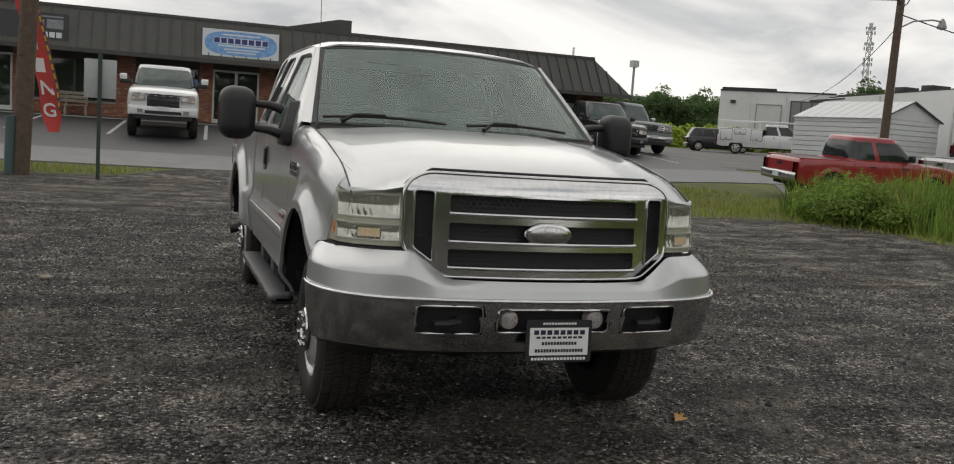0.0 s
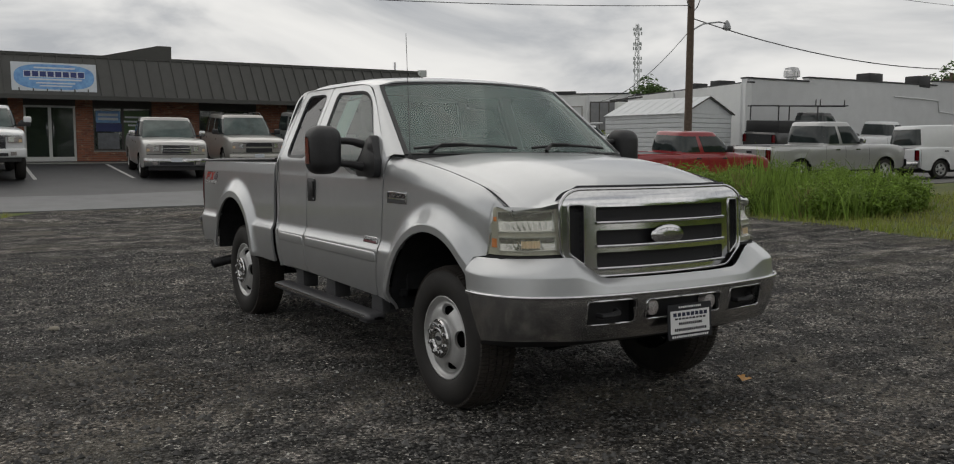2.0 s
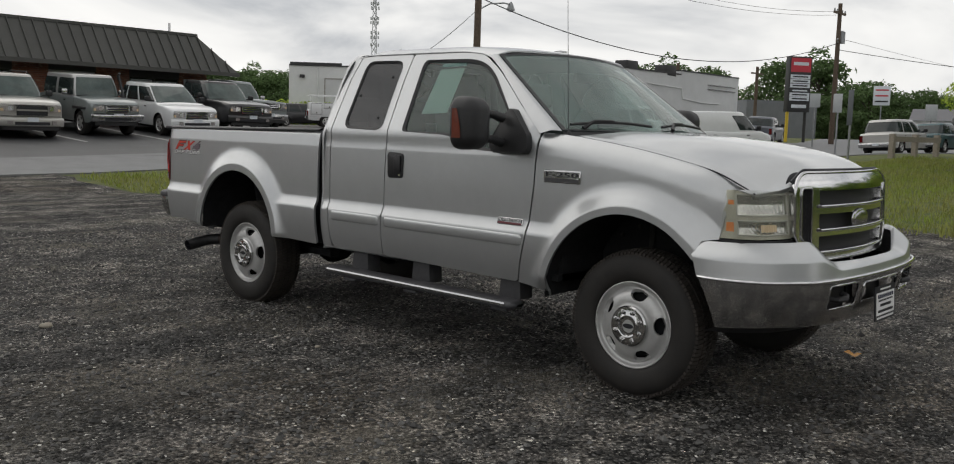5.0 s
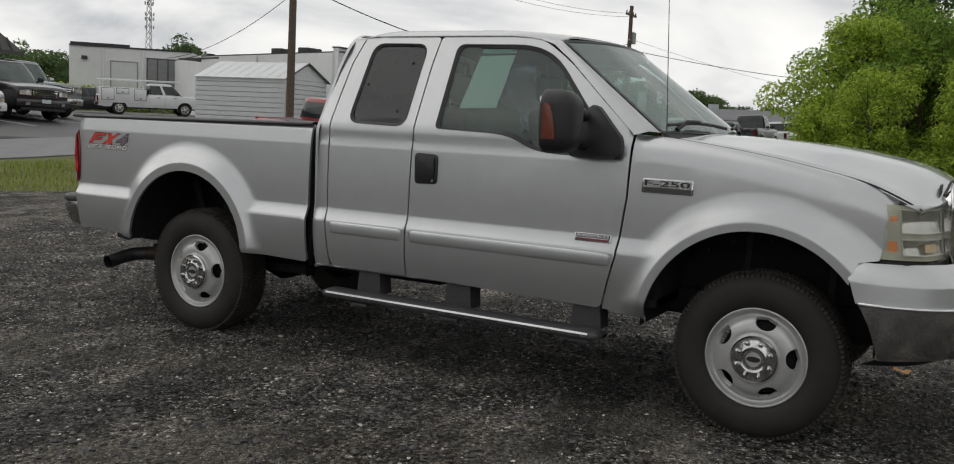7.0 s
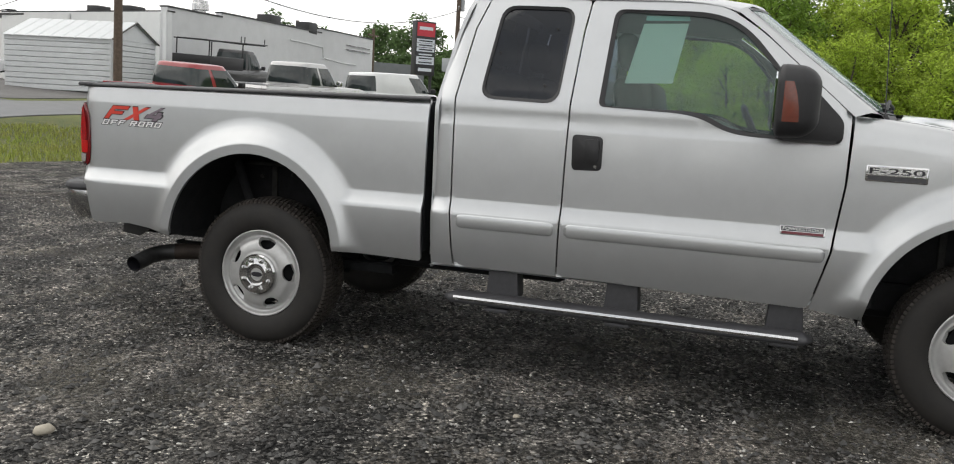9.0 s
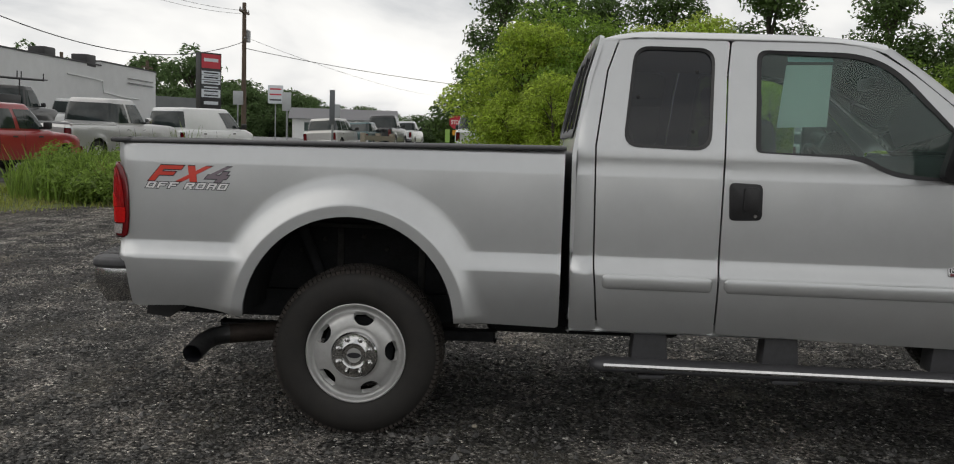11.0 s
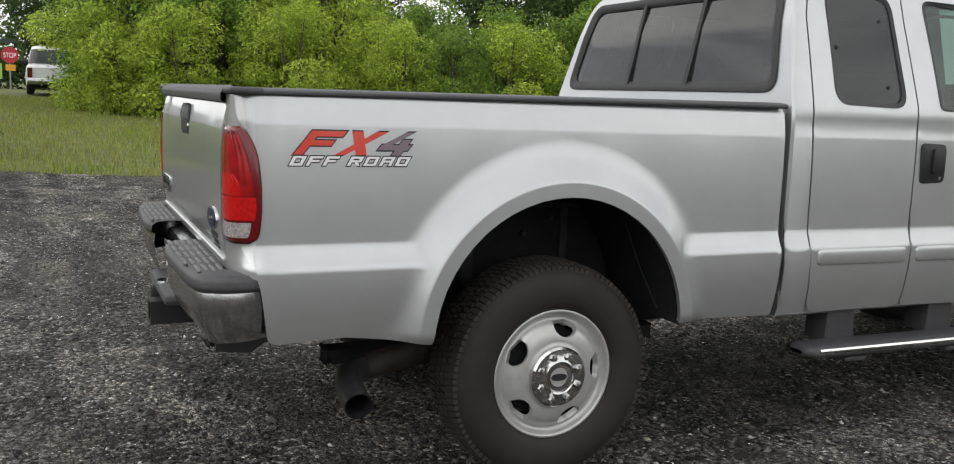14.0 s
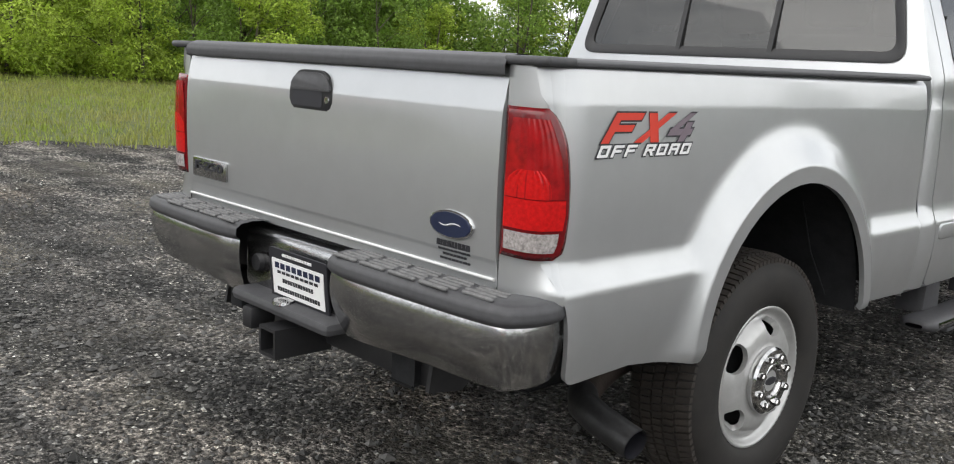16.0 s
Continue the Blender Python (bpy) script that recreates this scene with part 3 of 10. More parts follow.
M_ROAD = mat("worn_road", (0.155, 0.158, 0.162), 0.6, var=0.2, scale=26, big=0.12, bump=0.2, bscale=150)
M_ASPHALT = mat("dark_asphalt", (0.048, 0.049, 0.052), 0.55, var=0.3, scale=22, big=0.2, bump=0.3, bscale=160)
M_OLDASPHALT = mat("brown_worn_asphalt", (0.125, 0.12, 0.115), 0.7, var=0.3, scale=9, big=0.2, bump=0.3, bscale=120)
M_LINE = mat("white_road_paint", (0.62, 0.62, 0.6), 0.6, var=0.35, scale=18)
M_CONCRETE = mat("concrete", (0.34, 0.33, 0.31), 0.8, var=0.2, scale=12, bump=0.2, bscale=90)

GRAVEL_EDGE = [(-60, 15.0), (-9, 15.1), (-4.5, 15.3), (-2.3, 15.6), (-1.5, 16.5), (-1.0, 17.1), (3.8, 17.3), (3.6, 16.0), (3.7, 14.1), (5.0, 12.9), (7.0, 12.3),
               (8.8, 11.5), (10.2, 10.4), (10.8, 8.7), (10.7, 7.2), (10.4, 5.8), (10.2, 4.9), (10.0, 3.6), (9.8, 2.4), (9.5, 1.4), (9.2, 0.8), (8.7, -3), (8.2, -9), (8, -60), (-60, -60)]


def ragged(poly, amp, step, seed):
    rng = random.Random(seed)
    out = []
    for p in resample(poly, step):
        out.append((p.x + rng.uniform(-amp, amp), p.y + rng.uniform(-amp, amp)))
    return out


def flat_area(name, outline, lift, material, label, category, grid=1.5):
    pts = [Vector(p) for p in resample(outline, grid * 1.4)]
    edges = [(i, (i + 1) % len(pts)) for i in range(len(pts))]
    us, vs = [p.x for p in pts], [p.y for p in pts]
    b = np.array([(p.x, p.y) for p in pts])
    for u in np.arange(min(us), max(us), grid):
        for v in np.arange(min(vs), max(vs), grid):
            if inside((u, v), outline) and np.min(np.hypot(b[:, 0] - u, b[:, 1] - v)) > grid * 0.4:
                pts.append(Vector((u, v)))
    vo, eo, fo, _, _, _ = delaunay_2d_cdt(pts, edges, [], 0, 1e-5)
    faces = [tuple(f) for f in fo if inside(sum((vo[i] for i in f), Vector((0, 0))) / len(f), outline)]
    verts = [(p.x, p.y, ground_z(p.x, p.y) + lift) for p in vo]
    rim = {(f[i], f[(i + 1) % len(f)]) for f in faces for i in range(len(f))}
    for a, b in [e for e in rim if (e[1], e[0]) not in rim]:
        k = len(verts)
        verts += [verts[a], verts[b], (*verts[b][:2], verts[b][2] - 0.05), (*verts[a][:2], verts[a][2] - 0.05)]
        faces.append((k + 1, k, k + 3, k + 2))
    ob = mesh_from(name, verts, faces, material, smooth=True)
    return tagged(ob, label, category, kind="structure")


gx = axis_steps(-700, 900, -16, 44, 1.0)
gy = axis_steps(-700, 1200, -16, 40, 1.0)
sheet("ground", gx, gy, lambda x, y: ground_z(x, y) - 0.02, M_GRASSGROUND, "mown green lawn and soil reaching the horizon")
flat_area("gravel_lot", ragged(GRAVEL_EDGE, 0.16, 0.7, 3), 0.0, M_GRAVEL, "dark crushed asphalt gravel lot with pale stones", "gravel")
flat_area("road", plan([(-90, 15.6), (-1, 16.2), (4, 16.4), (13, 17.4), (27, 18.6), (27, 22.4), (13, 20.4), (0, 19.0), (-90, 18.4)]), 0.012, M_ROAD, "pale grey worn asphalt access road", "road")
flat_area("parking_lot", plan([(-90, 17.9), (0, 18.5), (13, 19.9), (16, 20.5), (17, 31.0), (-90, 31.0)]), 0.004, M_ASPHALT, "damp dark asphalt parking lot", "parking lot")
flat_area("yard_pavement", plan([(16.0, 21.8), (27, 23.0), (27, 18.6), (14.5, 17.4), (12.5, 14.0), (14.5, 12.2), (24, 10.2), (32, 10.5), (34, 20), (48, 20), (48, 60), (17, 60), (17, 31.0)]), 0.006, M_OLDASPHALT, "brownish worn asphalt yard", "pavement")
flat_area("main_road", plan([(30, 10.6), (42, 9.5), (60, 9.0), (140, 10), (140, 42), (80, 30), (50, 21), (34, 19.8)]), 0.016, M_ROAD, "wet grey main road", "road")
for x in (-8.5, -5.7, -2.95, -0.15, 2.6, 5.25, 8.1, 10.9, 13.7, 16.6):
    verts = []
    for k in range(6):
        yy = 25.2 + 1.25 * k
        for dx in (-0.055, 0.055):
            xx = x + dx + (yy - 25.2) * 0.055
            verts.append((xx, yy, ground_z(xx, yy) + 0.012))
    tagged(mesh_from("parking_line", verts, [(2 * i, 2 * i + 1, 2 * i + 3, 2 * i + 2) for i in range(5)], M_LINE), "worn white painted parking line", "line", group="parking lines", kind="structure")

# ---- the silver pickup truck ----
truck = thing("pickup_truck", "silver extended-cab pickup truck with chrome grille on dark gravel", "pickup truck")
FA, RA = 0.02, 3.62          # arch centres along the truck
SEAM = [(-0.66, 1.135), (-0.60, 1.168), (-0.45, 1.235), (-0.3, 1.275), (0.0, 1.335), (0.3, 1.38), (0.5, 1.403), (0.70, 1.412)]


def half_width(y, z):
    """Half the body's width at a place along it and a height."""
    low = 0.974 - 0.045 * (max(0.0, 0.80 - z) / 0.28) ** 2
    up = 0.948 - 0.012 * (max(0.0, z - 1.0) / 0.35) ** 2
    if y > 2.62:
        up -= 0.004
    if y > 0.60:
        up -= 0.10 * max(0.0, z - 1.268) * sstep(0.60, 0.72, y)
    s = 1 - (1 - min(1.0, max(0.0, (z - 0.830) / 0.075))) ** 1.6
    w = low * (1 - s) + up * s
    if 0.60 < y < 2.62 and z > 1.30:
        g = 0.945 - 0.365 * (z - 1.36) - 0.05 * (z - 1.36) ** 2
        k = sstep(1.30, 1.42, z)
        if y < 0.72:
            k *= sstep(0.60, 0.72, y)
        w = w * (1 - k) + g * k
    if y < 0.72:
        zs = spline(y, SEAM)
        t = (z - (zs - 0.13)) / 0.13
        if t > 0:
            t = min(t, 0.995)
            rr = 0.85 + (w - 0.85) * math.sqrt(max(0.0, 1 - t * t))
            w = rr if y < 0.60 else w + (rr - w) * (1 - sstep(0.60, 0.72, y))
    if y < -0.25:
        w -= 0.085 * ((-0.25 - y) / 0.35) ** 2
    for yc, zc, r in ((FA, 0.475, 0.52), (RA, 0.553, 0.503)):
        d = math.hypot(y - yc, max(0.0, z - zc)) - r
        if d < 0.26:
            f = 0.998 - 0.05 * max(0.0, zc + 0.05 - z)
            k = (1 - min(1.0, max(0.0, (d - 0.042) / 0.150))) * sstep(0.46, 0.60, z)
            if y < -0.3:
                k *= 1 - 0.6 * sstep(-0.3, -0.55, y)
            g = up - 0.030 + (f - up + 0.030) * k
            h = max(0.0, 0.022 - abs(g - w)) / 0.022
            w = max(g, w) + 0.005 * h * h
    if 2.50 < y < 2.63:
        w -= 0.06 * (1 - math.sqrt(max(0.0, 1 - ((y - 2.50) / 0.13) ** 2)))
    if y > 4.61:
        w -= 0.085 * (1 - math.sqrt(max(0.0, 1 - min(0.99, (y - 4.61) / 0.135) ** 2)))
    if y > 2.62 and z > 1.345:
        w -= 0.03 * ((z - 1.345) / 0.045) ** 2
    return w


def arc(yc, zc, r, a0, a1, n=26):
    return [(yc + r * math.cos(radians(a0 + (a1 - a0) * i / n)), zc + r * math.sin(radians(a0 + (a1 - a0) * i / n))) for i in range(n + 1)]


FENDER = [(0.765, 0.53), (0.695, 0.80), (0.660, 1.10), (0.650, 1.412)] + list(reversed([p for p in SEAM if -0.6 <= p[0] < 0.6])) + [(-0.55, 1.16), (-0.50, 0.91), (-0.42, 0.895)] \
    + [p for p in arc(FA, 0.475, 0.52, 142, 0)] + [(0.535, 0.505)]
DOOR = [(0.775, 0.53), (1.937, 0.56), (1.930, 1.10), (1.925, 1.40), (1.905, 1.75), (1.885, 1.905), (1.40, 1.905), (1.245, 1.885), (1.08, 1.78), (0.665, 1.412), (0.670, 1.10), (0.705, 0.80)]
DOOR = rounded(DOOR, [0.03, 0.03, 0, 0, 0, 0.02, 0.1, 0.05, 0.1, 0, 0, 0])
DOOR_WIN = rounded([(1.795, 1.392), (1.345, 1.378), (1.20, 1.305), (1.08, 1.292), (0.80, 1.286), (0.77, 1.36), (1.14, 1.795), (1.30, 1.862), (1.772, 1.866)], [0.03, 0.12, 0.08, 0.05, 0.03, 0.05, 0.12, 0.1, 0.05])
REAR_DOOR = rounded([(1.945, 0.56), (2.47, 0.56), (2.495, 0.85), (2.505, 1.40), (2.455, 1.75), (2.40, 1.905), (1.893, 1.905), (1.913, 1.75), (1.933, 1.40), (1.938, 1.10)], [0.02, 0.06, 0, 0, 0, 0.02, 0.02, 0, 0, 0])
REAR_WIN = rounded([(1.992, 1.392), (2.388, 1.402), (2.335, 1.872), (1.962, 1.868)], 0.075)
CAB_CORNER = [(2.478, 0.56), (2.60, 0.56), (2.615, 1.36), (2.60, 1.42), (2.545, 1.72), (2.49, 1.905), (2.408, 1.905), (2.463, 1.75), (2.513, 1.40), (2.503, 0.85)]
BED = [(2.650, 0.56), (3.10, 0.572)] + [p for p in arc(RA, 0.553, 0.492, 178, 2)] + [(4.115, 0.56), (4.20, 0.575), (4.40, 0.60), (4.644, 0.590), (4.672, 0.78), (4.720, 0.895), (4.69, 0.905), (4.674, 1.05), (4.69, 1.2), (4.72, 1.268), (4.730, 1.285), (4.735, 1.362), (2.645, 1.384), (2.648, 1.0)]
BED = rounded(BED, [0.02, 0.01] + [0] * 27 + [0.01, 0, 0, 0.03, 0.03, 0.0, 0.03, 0.05, 0.05, 0.05, 0.02, 0.02, 0, 0])
CREASE = (1.262, 1.268, 1.274, 0.812, 0.830, 0.840, 0.852, 0.865, 0.88, 0.893, 0.905)
for side in (-1, 1):
    def surf(y, z, side=side):
        return (side * half_width(y, z), y, z)
    # orientation: the outward normal points away from the middle
    kw = dict(flip=(side < 0), rows=CREASE)
    skin("fender", FENDER, [], surf, M_SILVER, truck, "silver front fender with flared arch", step=0.028, arches=[(FA, 0.475, 0.52)], **kw)
    door = skin("door", DOOR, [DOOR_WIN], surf, M_SILVER, truck, "silver front door", step=0.034, arches=[(FA, 0.475, 0.52)], **kw)
    rdoor = skin("rear_door", REAR_DOOR, [REAR_WIN], surf, M_SILVER, truck, "silver rear-hinged half door", step=0.034, **kw)
    skin("cab_corner", CAB_CORNER, [], surf, M_SILVER, truck, step=0.03, **kw)
    skin("bed_side", BED, [], surf, M_SILVER, truck, "silver bed side with flared wheel arch", step=0.028, arches=[(RA, 0.553, 0.503)], **kw)

    def glass_surf(y, z, side=side):
        return (side * (half_width(y, z) - 0.012), y, z)
    skin("window_pane", DOOR_WIN, [], glass_surf, M_GLASS, door, "clear green-tinted door glass", step=0.08, rim=0, flip=side < 0)
    skin("window_pane", REAR_WIN, [], glass_surf, M_TINT, rdoor, "dark tinted rear quarter glass", step=0.08, rim=0, flip=side < 0)
    # black rubber seals round the panes

    def seal(poly, name, parent, w=0.016, proud=0.003, side=side):
        c = Vector((sum(p[0] for p in poly) / len(poly), sum(p[1] for p in poly) / len(poly)))
        outer = poly
        inner = []
        for p in poly:
            d = (c - Vector(p))
            inner.append(tuple(Vector(p) + d.normalized() * w * 1.25))
        verts, faces = [], []
        n = len(poly)
        for q, pr in ((outer, proud), (inner, -0.006)):
            for y, z in q:
                verts.append((side * (half_width(y, z) + pr), y, z))
        for i in range(n):
            j = (i + 1) % n
            faces.append((i, j, n + j, n + i))
        return mesh_from(name, verts, faces, M_BLACK, parent)
    seal(DOOR_WIN, "window_seal", door, 0.02)
    seal(REAR_WIN, "window_seal", rdoor, 0.014)
    for yb, zb in ((2.045, 1.755), (2.318, 1.630), (2.070, 1.478)):
        xb = half_width(yb, zb) - 0.014
        lathe("glass_bolt", [(0.0, side * (xb + 0.008)), (0.007, side * (xb + 0.007)), (0.009, side * xb)], M_BLACK, rdoor, n=12, centre=(0, yb, zb))
    # side mouldings
    for y0, y1, par in ((0.72, 1.915, door), (1.962, 2.462, rdoor)):
        def mould(u, v, y0=y0, y1=y1, side=side):
            y = y0 + (y1 - y0) * u
            zc = 0.783 + 0.004 * (y - 0.7)
            a = math.pi * v
            e = min(1.0, min(u, 1 - u) * (y1 - y0) / 0.03)
            e = math.sqrt(max(0.0, 1 - (1 - e) ** 2))
            z = zc + 0.033 * math.cos(a) * (0.35 + 0.65 * e)
            return (side * (half_width(y, z) + 0.010 * e * max(0.0, math.sin(a)) ** 0.5 - 0.001), y, z)
        patch("side_moulding", mould, 60, 10, M_SILVER, par, "raised silver side moulding", flip=side > 0)
    # door handle
    hw = half_width(1.83, 1.17)
    bm = bmesh.new()
    prism_bm(bm, rounded([(1.755, 1.088), (1.900, 1.083), (1.905, 1.255), (1.758, 1.250)], 0.025), side * (hw - 0.004), side * (hw + 0.006), "x", bevel=0.003)
    hd = part("door_handle", bm, M_BLACK, door, "black door handle", smooth=True)
    bm = bmesh.new()
    prism_bm(bm, rounded([(1.772, 1.125), (1.84, 1.125), (1.84, 1.235), (1.772, 1.235)], 0.012), side * (hw + 0.004), side * (hw + 0.018), "x", bevel=0.004)
    part("handle_paddle", bm, M_BLACK, hd, smooth=True)
    lathe("lock", [(0.0, side * (hw + 0.009)), (0.008, side * (hw + 0.009)), (0.009, side * (hw + 0.004))], M_CHROME, hd, "small chrome key lock", n=12, centre=(0, 1.786, 1.106))

# roof

def roof(u, v):
    """u across from side to side, v from the windshield to the back."""
    y = 1.165 + v * (2.475 - 1.165)
    x = (2 * u - 1)
    edge = 0.735 - 0.010 * max(0.0, 1 - v) ** 6
    e = abs(x)
    drop = 0.042 * e ** 2.4 + 0.024 * max(0.0, e - 0.86) / 0.14 * e
    crown = 1.982 - (0.030 + 0.024 * (1 - x * x)) * (1 - min(1.0, v / 0.35)) ** 2 - 0.04 * (max(0.0, v - 0.80) / 0.20) ** 2.2
    yy = y - 0.10 * (1 - x * x) * (1 - v) ** 2
    return (x * edge, yy, crown - drop)


patch("roof", roof, 40, 30, M_SILVER, truck, "silver roof panel", thick=0.01)
for side in (-1, 1):
    verts, norms, faces = [], [], []
    ys = [1.165 + (2.475 - 1.165) * k / 24 for k in range(25)]
    for k, y in enumerate(ys):
        v = k / 24
        p0 = Vector(roof(0.5 + side * 0.5, v))
        zt = interp(y, [(1.165, 1.855), (1.25, 1.887), (1.40, 1.905), (2.49, 1.905)])
        p1 = Vector((side * (half_width(y, zt) - 0.001), y, zt))
        m = (p0 + p1) / 2 + Vector((side * 0.006, 0, 0.004))
        verts += [p0, m, p1]
    for k in range(24):
        for r in range(2):
            a = 3 * k + r
            f = (a, a + 1, a + 4, a + 3)
            faces.append(f if side < 0 else tuple(reversed(f)))
    mesh_from("roof_rail", verts, [tuple(reversed(f)) for f in faces], M_SILVER, truck, smooth=True)

# windshield and its frame

def shield(u, v):
    """u across, v from the base up."""
    x = 2 * u - 1
    half = 0.855 + (0.722 - 0.855) * v
    y = 0.545 + (1.155 - 0.545) * v - 0.15 * (1 - x * x) * (1 - 0.35 * v)
    z = 1.425 + (1.885 - 1.425) * v + 0.035 * (1 - x * x) * v
    return (x * half, y, z)


patch("windshield", shield, 24, 14, M_SHIELD, truck, "clear windshield with faint droplets")
bm = bmesh.new()
ringA, ringB = [], []
for u, v in [(k / 24, 0.0) for k in range(25)] + [(1.0, k / 14) for k in range(1, 15)] + [(k / 24, 1.0) for k in range(23, -1, -1)] + [(0.0, k / 14) for k in range(13, 0, -1)]:
    p = Vector(shield(u, v))
    ringA.append(bm.verts.new(p + Vector((0, -0.004, 0.004))))
    q = Vector(shield(0.5 + (u - 0.5) * 0.966, 0.5 + (v - 0.5) * 0.958))
    ringB.append(bm.verts.new(q + Vector((0, -0.002, 0.002))))
nr = len(ringA)
for i in range(nr):
    bm.faces.new((ringA[i], ringA[(i + 1) % nr], ringB[(i + 1) % nr], ringB[i]))
part("windshield_seal", bm, M_BLACK, truck, smooth=True)
for side in (-1, 1):
    verts, faces = [], []
    n = 16
    for k in range(n + 1):
        v = k / n
        a = Vector(shield(0.5 + side * 0.5, v))
        y = 0.655 + (1.20 - 0.655) * v
        zt = interp(y, [(0.655, 1.408), (1.075, 1.782), (1.20, 1.873)])
        b = Vector((side * half_width(max(y, 0.7), zt), y, zt))
        c = (a + b) / 2 + Vector((side * 0.012, -0.012, 0.012))
        verts += [a, c, b]
    for k in range(n):
        for r in range(2):
            i = 3 * k + r
            f = (i, i + 1, i + 4, i + 3)
            faces.append(f if side < 0 else tuple(reversed(f)))
    mesh_from("windshield_pillar", verts, faces, M_SILVER, truck, smooth=True)

# hood

def hood(u, v):
    """u across, v from the cowl to the front."""
    x = (2 * u - 1)
    e = abs(x)
    y = 0.47 + (-0.70 - 0.47) * v
    yc = y - 0.10 * (1 - x * x) * (1 - v) - 0.095 * (1 - e ** 3) * max(v, 0) ** 3 + 0.055 * max(v, 0) ** 4 * max(0, e - 0.55) / 0.45
    seam = spline(yc, SEAM)
    mid = spline(v, [(0, 1.435), (0.2, 1.425), (0.4, 1.412), (0.6, 1.388), (0.8, 1.342), (0.9, 1.302), (1.0, 1.228)])
    k = (1 - sstep(0.40, 1.0, e)) * 0.55 + (1 - e ** 3) * 0.45
    z = seam + (mid - seam) * k
    half = 0.85 + 0.004 * v
    return (x * half, yc, z - 0.012 * max(0, e - 0.93) / 0.07)


def lamp_face(side, u, v):
    """A headlight's face: u from the grille round to the side, v up."""
    z = 0.918 + (1.158 - 0.918) * v
    pts = [Vector((0.622, -0.755)), Vector((0.74, -0.735)), Vector((0.85, -0.685)), Vector((0.905, -0.61)), Vector((half_width(-0.50, z) + 0.002, -0.505 - 0.04 * v))]
    f = u * 4
    i = max(0, min(int(f), 3))
    p = pts[i].lerp(pts[i + 1], f - i)
    return (side * p.x, p.y + 0.035 * v, z)


patch("hood", hood, 60, 44, M_SILVER, truck, "silver hood wet with fine droplets", thick=0.02, flip=True)
for side in (-1, 1):
    # black tube laid on the seam, in place of the gap's shade
    tube("hood_gap", [Vector(hood(0.5 + side * 0.5, k / 30)) + Vector((side * 0.002, 0, 0.009)) for k in range(31)], 0.0045, M_INK_SHADE, truck, n=6)

    def lip(u, v, side=side):
        """The hood's front face above the headlight."""
        q = Vector(lamp_face(side, 0.86 * u, 1.0)) + Vector((-side * 0.004, 0.010, 0.004))
        p = Vector(hood(0.5 + side * min(abs(q.x), 0.852) / 1.708, 1.0)) + Vector((0, 0.004, -0.003))
        return p.lerp(q, v) + Vector((0, -0.010 * math.sin(math.pi * min(1.0, max(0.0, v))), 0))
    patch("hood_lip", lip, 24, 6, M_SILVER, truck, flip=side < 0)

    def crown(u, v, side=side):
        """The rounded shoulder of the fender, below the hood's gap."""
        y = -0.50 + 1.08 * u
        z = spline(y, SEAM) - 0.13 + 0.13 * math.sin(0.04 + 1.44 * v)
        return (side * (half_width(y, z) + 0.0012), y, z)
    patch("fender_shoulder", crown, 60, 24, M_SILVER, truck, flip=side > 0)
# cowl with wipers
bm = bmesh.new()
rows = []
for v, dz in ((0.0, 0.0), (0.5, -0.015), (1.0, -0.005)):
    row = []
    for k in range(21):
        u = k / 20
        a = Vector(shield(u, 0.0))
        b = Vector(hood(u, 0.0)) + Vector(((2 * u - 1) * 0.02, 0.01, -0.012))
        row.append(bm.verts.new(a.lerp(b, v) + Vector((0, 0, dz))))
    rows.append(row)
for a, b in zip(rows, rows[1:]):
    for i in range(20):
        bm.faces.new((a[i], a[i + 1], b[i + 1], b[i]))
part("cowl", bm, M_BLACK, truck, "black plastic cowl", smooth=True)
for x0, x1 in ((-0.12, -0.80), (0.66, 0.0)):
    pts = []
    for k in range(9):
        u = 0.5 + (x1 + (x0 - x1) * k / 8) / 1.71
        pts.append(Vector(shield(u, 0.045 + 0.035 * math.sin(math.pi * k / 8))) + Vector((0, -0.022, 0.018)))
    wp = tube("wiper", pts, 0.009, M_BLACK, truck, "black wiper blade", n=6)
    tube("wiper_arm", [pts[0] + Vector((0.1, -0.02, -0.02)), pts[2] + Vector((0, -0.012, 0.012)), pts[4] + Vector((0, -0.006, 0.01))], [0.014, 0.009, 0.006], M_BLACK, wp, n=6)
# antenna
an = tube("antenna", [(-0.825, 0.52, 1.395), (-0.825, 0.525, 1.46), (-0.828, 0.56, 2.16)], [0.004, 0.0026, 0.0016], M_GREYPLASTIC, truck, "thin dark whip antenna", n=6)
lathe("antenna_base", [(0.022, 1.385), (0.018, 1.41), (0.008, 1.425), (0.0, 1.428)], M_BLACK, an, n=14, axis="z", centre=(-0.825, 0.52, 0))

# cab back wall

def back(x, z):
    y = interp(z, [(0.56, 2.605), (1.36, 2.615), (1.45, 2.60), (1.72, 2.548), (1.95, 2.478)])
    return (x, y + 0.012 * (1 - (x / 0.9) ** 2), z)


